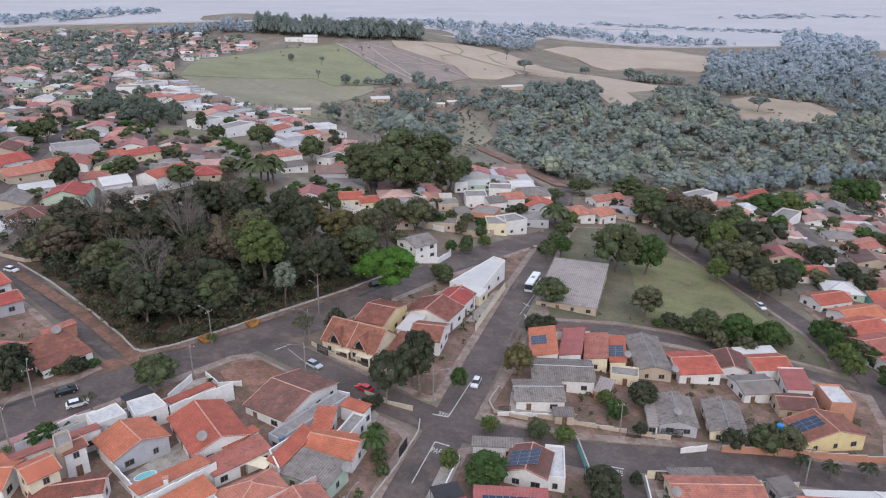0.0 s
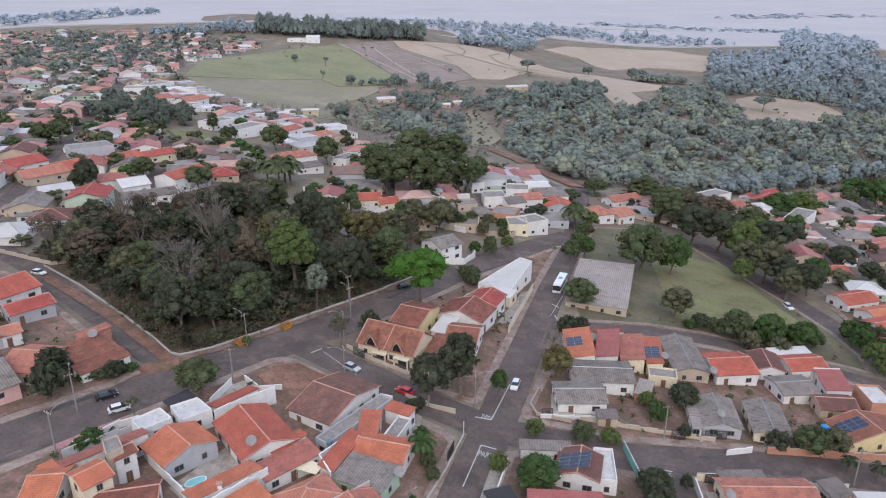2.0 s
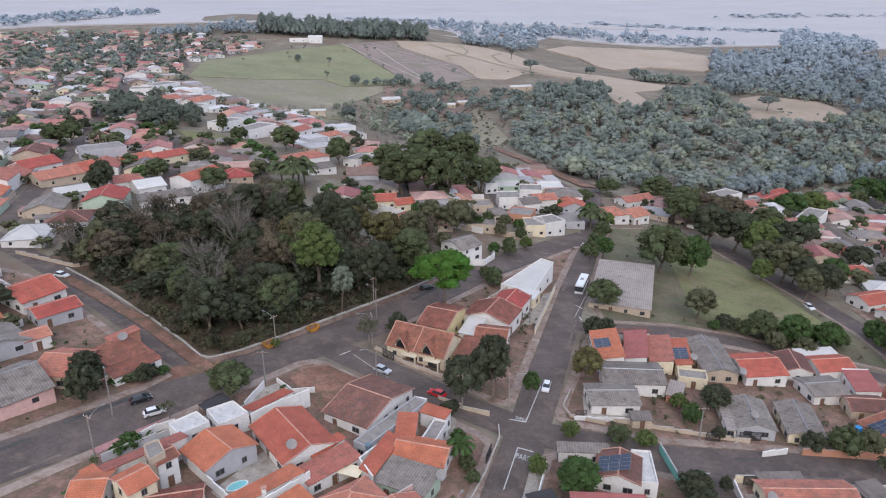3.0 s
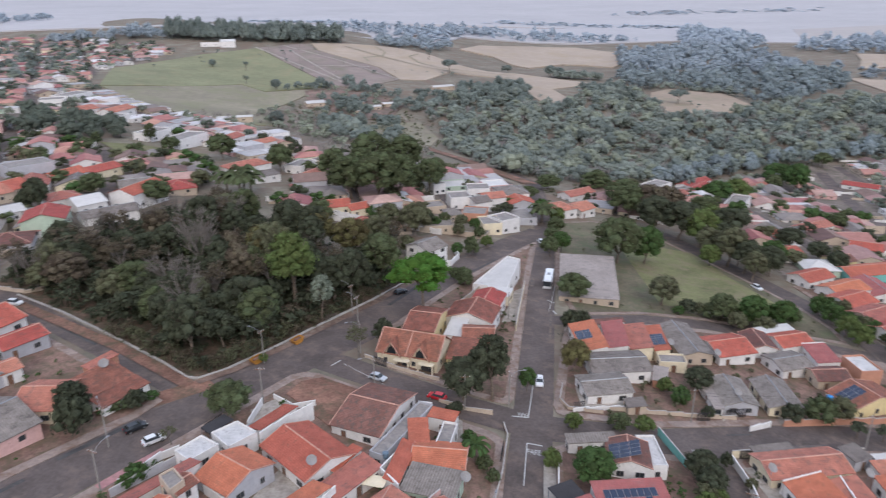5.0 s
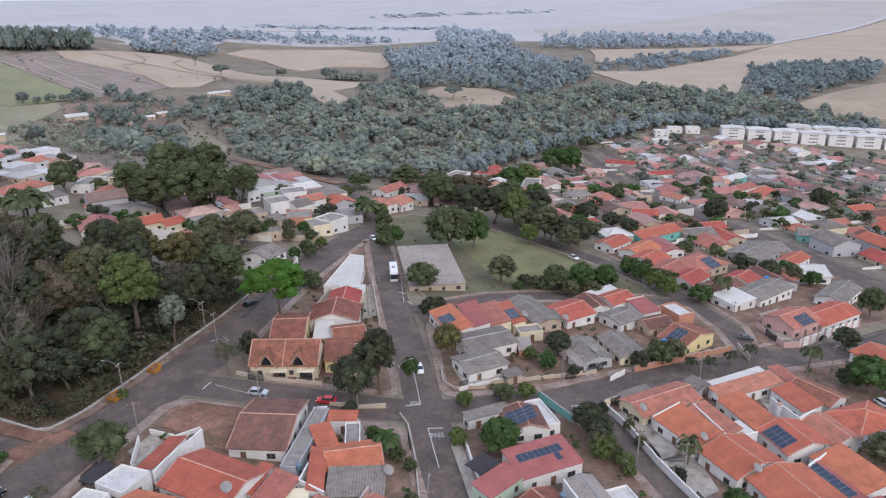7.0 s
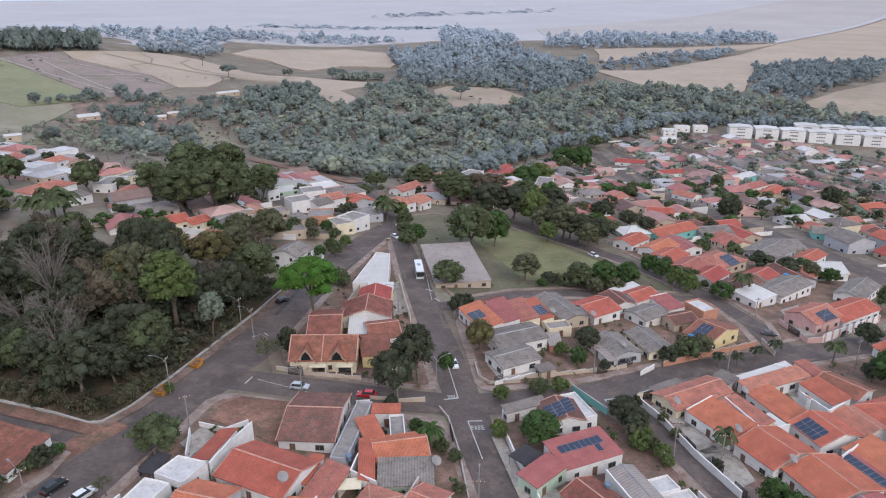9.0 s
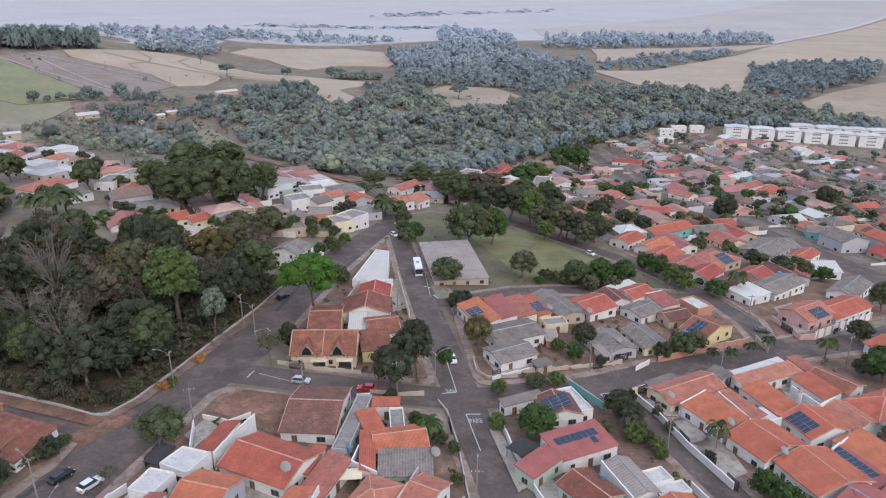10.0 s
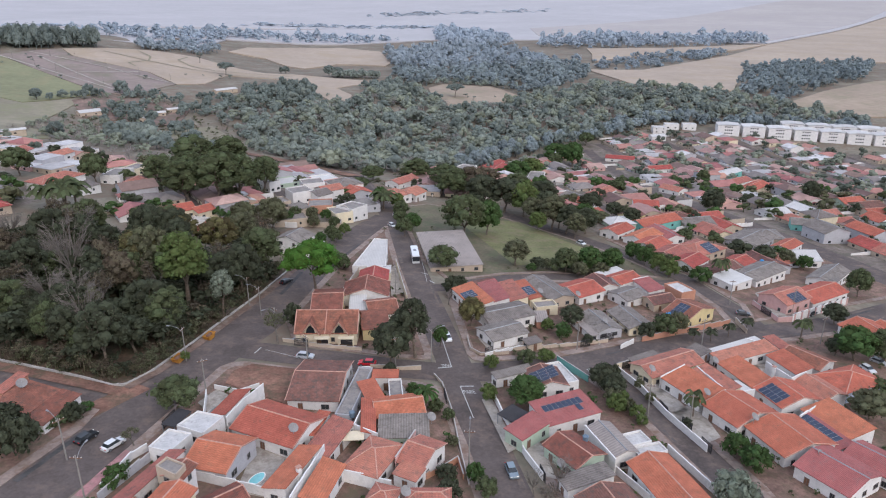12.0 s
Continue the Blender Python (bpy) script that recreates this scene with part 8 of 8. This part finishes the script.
def district(outline, angle, seed, pitch=46.0, lot=13.5, gap=0.18, white=0.12, trees=0.85, first=0.0, cut=0.0, green=("dark", "mid", "bush", "olive"), roads=True):
    """Streets of houses inside an outline: rows on both sides of parallel streets, with trees between. Those before cut metres of y are things of their own."""
    r = random.Random(seed)
    ca, sa = math.cos(radians(angle)), math.sin(radians(angle))
    loc = [(x * ca + y * sa, -x * sa + y * ca) for x, y in outline]
    u0, u1, v0, v1 = min(p[0] for p in loc), max(p[0] for p in loc), min(p[1] for p in loc), max(p[1] for p in loc)
    if roads:
        drape("ground_plot", outline, PLOTS, 0.12, "mixed soil and concrete plots between the houses", "ground", cell=14)
    v = v0 + first + 6
    while v < v1 + 12:
        run, u = [], u0
        while u < u1:
            x, y = u * ca - v * sa, u * sa + v * ca
            if inside(x, y, outline):
                run.append((x, y))
            u += 7
        if len(run) > 3 and roads:
            ribbon("road", run, 6.5, ASPHALT, 0.2, "grey asphalt street between rows of houses")
        for off in (-0.41 * pitch, -0.23 * pitch, 0.23 * pitch, 0.41 * pitch):
            u = u0 + r.uniform(0, 6)
            while u < u1:
                w = lot * r.uniform(0.8, 1.15)
                uu, vv = u + w / 2, v + off + r.uniform(-1.5, 1.5)
                x, y = uu * ca - vv * sa, uu * sa + vv * ca
                u += w
                if not inside(x, y, outline) or near_line(x, y, STREET_H, 13.0) or any((x - a) ** 2 + (y - b) ** 2 < (c + 5.0) ** 2 for a, b, c in PLACED):
                    continue
                leaf = r.choice(green)
                if r.random() < gap:
                    TOWN_TREES.setdefault(leaf, []).append((x, y, r.uniform(0.9, 1.5), r.uniform(0.7, 1.0)))
                    continue
                flat = r.random() < white
                kind = "flat" if flat else r.choice(("gable", "gable", "hip"))
                hgt = r.choice((2.4, 2.6, 2.7, 2.9)) + (2.6 if r.random() < 0.07 else 0)
                rt, wd, dp = angle + r.choice((0, 0, 90)) + r.uniform(-4, 4), w + r.uniform(-0.8, 0.6), r.uniform(10.5, 14.5)
                tl = r.choice((SLAB, METAL_ROOF)) if flat else r.choice(ROOFS)
                tn = r.choice(("white", "white", "cream", "tan", "pink", "tan", "grey", "grey", "green"))
                if y < cut:
                    tl = TILE_PINK if tl is TILE and hgt < 2.65 else tl
                    house(x, y, rt, wd, dp, hgt, kind, tl, tn, detail=1)
                else:
                    town_house(x, y, rt, wd, dp, hgt, kind, tl, tn)
                if r.random() < 0.7:
                    s = TOWN.setdefault(WALLS["white"].name, (Shape(), WALLS["white"]))[0] if r.random() < 0.5 else TOWN.setdefault(WALLS["tan"].name, (Shape(), WALLS["tan"]))[0]
                    sg = 1 if off > 0 else -1
                    fv = v + sg * 0.105 * pitch
                    if abs(off) < 0.3 * pitch:
                        s.box(-w / 2, -0.09, -2, w / 2 - r.choice((0, 3)), 0.09, 1.7, pose(uu * ca - fv * sa, uu * sa + fv * ca, ground(x, y), 0, 0, angle))
                    eu, ev = uu + w / 2, v + sg * 0.3 * pitch
                    s.box(-0.09, -0.18 * pitch, -2, 0.09, 0.18 * pitch, 1.9, pose(eu * ca - ev * sa, eu * sa + ev * ca, ground(x, y), 0, 0, angle))
                for _ in range(r.choice((0, 1, 1, 2))):
                    town_house(x + r.uniform(-7, 7), y + r.uniform(-7, 7), rt, r.uniform(3.5, 7.5), r.uniform(3, 5.5), r.uniform(2.0, 2.6), r.choice(("flat", "gable")), r.choice((FIBRE, TILE_PINK, TILE_RED, TILE_DARK, FIBRE)), r.choice(("white", "tan", "cream")))
                if r.random() < trees * 0.5:
                    TOWN_TREES.setdefault(leaf, []).append((x + r.uniform(-9, 9), y + r.uniform(-9, 9), r.uniform(0.55, 1.2), r.uniform(0.6, 0.95)))
                if r.random() < trees:
                    tu, tv = uu + w / 2, vv + (6 if off > 0 else -6) * r.choice((1, -1))
                    TOWN_TREES.setdefault(leaf, []).append((tu * ca - tv * sa, tu * sa + tv * ca, r.uniform(0.7, 1.5), r.uniform(0.6, 0.95)))
        v += pitch


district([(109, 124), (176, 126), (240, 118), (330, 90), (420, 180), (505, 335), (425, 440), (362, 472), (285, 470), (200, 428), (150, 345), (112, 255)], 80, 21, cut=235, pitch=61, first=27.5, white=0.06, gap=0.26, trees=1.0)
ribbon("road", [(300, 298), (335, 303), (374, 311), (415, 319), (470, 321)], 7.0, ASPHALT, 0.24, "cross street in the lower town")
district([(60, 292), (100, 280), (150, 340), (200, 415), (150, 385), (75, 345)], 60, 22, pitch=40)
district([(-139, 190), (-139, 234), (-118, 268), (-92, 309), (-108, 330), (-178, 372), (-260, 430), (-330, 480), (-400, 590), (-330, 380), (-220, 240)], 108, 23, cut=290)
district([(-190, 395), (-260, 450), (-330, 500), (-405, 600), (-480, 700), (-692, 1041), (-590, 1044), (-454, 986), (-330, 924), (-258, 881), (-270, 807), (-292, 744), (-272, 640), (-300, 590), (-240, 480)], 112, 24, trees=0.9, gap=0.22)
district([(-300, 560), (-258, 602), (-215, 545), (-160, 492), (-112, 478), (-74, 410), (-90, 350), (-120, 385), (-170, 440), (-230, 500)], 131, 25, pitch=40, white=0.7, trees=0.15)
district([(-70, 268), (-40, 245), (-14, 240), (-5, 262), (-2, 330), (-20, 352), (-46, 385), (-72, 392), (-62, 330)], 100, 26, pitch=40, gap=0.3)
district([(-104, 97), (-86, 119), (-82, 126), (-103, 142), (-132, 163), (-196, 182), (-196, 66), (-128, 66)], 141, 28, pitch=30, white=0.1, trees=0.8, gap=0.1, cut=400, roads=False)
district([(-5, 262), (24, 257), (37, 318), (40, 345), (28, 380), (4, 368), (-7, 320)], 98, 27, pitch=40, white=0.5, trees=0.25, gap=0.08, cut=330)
drape("ground_green_strip", [(-174, 377), (-155, 377), (-117, 363), (-110, 336), (-128, 341), (-154, 351)], LAWN, 0.4, "strip of mown grass between two streets", "grass", cell=14)


def town_mass():
    """All far houses as one mass."""
    me = bpy.data.meshes.new("far_houses")
    V, Fs, ids = [], [], []
    for i, (s, mat) in enumerate(TOWN.values()):
        n = len(V)
        V += s.v
        Fs += [tuple(k + n for k in f) for f in s.f]
        ids += [i] * len(s.f)
        me.materials.append(mat)
    me.from_pydata(V, [], Fs)
    me.polygons.foreach_set("material_index", ids)
    tagged(new("far_houses", me), "distant houses with clay and grey roofs in haze-dulled colours", "houses", kind="stuff")


town_mass()
FAR_SPOTS = [q for spots in TOWN_TREES.values() for q in spots if math.hypot(q[0], q[1]) > 430]
stand("garden_trees", FAR_SPOTS[::2], LEAF["town"], "small dark green trees between the far houses", lumps=5, seed=49)
stand("garden_trees", FAR_SPOTS[1::2], LEAF["moss"], "small mossy green trees between the far houses", lumps=5, seed=50)
for k, (leaf, spots) in enumerate(TOWN_TREES.items()):
    spots = [q for q in spots if math.hypot(q[0], q[1]) <= 430]
    stand("garden_trees", spots, LEAF[leaf], "small " + LEAF_WORDS[leaf] + " trees between the houses", lumps=6, per=14, leaf=0.36, seed=40 + k)


# ---- the white blocks of flats at the edge of the town ----
def flats(x, y, rot):
    ob = base("apartment_block", pose(x, y, ground(x, y), 0, 0, rot), "three-storey white block of flats with a low grey roof", "apartment block", "white blocks of flats")
    part("wall", Shape().box(-9.3, -8, -4, 9.3, 8, 8.5), WALLS["white"], ob)
    part("roof", Shape().slab([(-9.7, -8.4, 8.7), (0, -8.4, 9.4), (0, 8.4, 9.4), (-9.7, 8.4, 8.7)], 0.2).slab([(0, -8.4, 9.4), (9.7, -8.4, 8.7), (9.7, 8.4, 8.7), (0, 8.4, 9.4)], 0.2), METAL_ROOF, ob)
    for st in range(3):
        for u in (-2.7, -0.9, 0.9, 2.7):
            window(ob, pose(u, -8, 1.0 + st * 2.8, 0, 0, 180), 1.2, 1.0, False, False)
        for i in range(2):
            window(ob, pose(-9.3, -3.0 + i * 6.0, 1.0 + st * 2.8, 0, 0, 90), 1.0, 1.0, False, False)


for i in range(7):
    flats(438 + 16.6 * i, 447 - 13.6 * i, -39)
for i in range(5):
    flats(494 + 16.6 * i, 425 - 13.6 * i, -39)


# ---- sheds, tracks and poles on the far hill ----
for sx, sy, sr, sw, sd in ((-81, 640, 20, 17, 10), (45, 742, 22, 24, 8), (-27, 642, 10, 10, 6), (-44, 655, 30, 12, 7), (-128, 508, 12, 24, 5), (-40, 620, 60, 8, 6), (-14, 655, 15, 12, 6)):
    house(sx, sy, sr, sw, sd, 3.4, "gable", METAL_ROOF, "tan", detail=0, group="farm sheds")
for track in ([(-168, 905), (-112, 823), (-56, 742)], [(-137, 925), (-61, 862), (2, 784)], [(-91, 824), (-28, 846)], [(-128, 905), (-91, 824), (-60, 760)]):
    ribbon("road", track, 2.4, CONCRETE, 1.1, "pale dirt track across the building land", step=20)
for track in ([(-20, 995), (-8, 960), (-12, 930), (-36, 900), (-30, 880)], [(40, 1000), (24, 960), (34, 920), (60, 900), (100, 900), (150, 880)], [(-60, 960), (-20, 930), (40, 890), (90, 870), (150, 850)]):
    ribbon("track", track, 2.4, BROWN_FIELD, 1.2, "worn wheel track through the stubble", "track", step=20)
for px, py in ((-150, 884), (-128, 850), (-108, 822), (-88, 790), (-66, 758), (-115, 905), (-90, 884), (-61, 860), (-30, 825), (-2, 790), (-60, 838)):
    street_pole(px, py, 45, False, 9.5, True)

# ---- low scrub, garden plants and bits between the houses ----
SCRUB_LAND = [(-60, 300), (60, 290), (60, 375), (100, 395), (240, 470), (380, 505), (440, 480), (390, 440), (280, 470), (150, 400), (80, 350), (40, 330), (-20, 420), (-50, 480), (-110, 640), (20, 700), (30, 560), (0, 420)]
woodland("scrub", scatter(SCRUB_LAND, 520, 51, (0.15, 0.6), (0.5, 0.9)), LEAF["olive"], "low olive scrub on the valley edge", clumps=5, per=14, leaf=0.9, seed=61)
woodland("scrub", scatter([(-262, 690), (-167, 863), (-75, 722), (150, 640), (340, 620), (300, 700), (60, 900), (-200, 960), (-300, 800)], 36, 52, (0.4, 0.9), (0.5, 0.9)), LEAF["valley"], "scattered bushes on the far fields", clumps=5, per=12, leaf=1.0, seed=62, up=0.8)


def free(spots, room=0.6):
    return [q for q in spots if not any((q[0] - a) ** 2 + (q[1] - b) ** 2 < (c * room + 0.6) ** 2 for a, b, c in PLACED)]


for k, (poly, n) in enumerate(((BLOCK_1, 150), (BLOCK_2, 70), (BLOCK_3, 190), (BLOCK_4, 110), (BLOCK_5, 260), (BLOCK_6, 40), (BLOCK_7, 190))):
    spots = free(scatter(shrink(poly, 2.6), n, 70 + k, (0.1, 0.26), (0.5, 1.2)))
    if k == 5:
        spots = [q for q in spots if not (52 < q[0] < 92 and 176 < q[1] < 246)]
    woodland("garden_plants", spots, LEAF[("bush", "mid", "olive")[k % 3]], "small green plants and weeds in the yards", clumps=5, per=9, leaf=1.1, seed=80 + k)
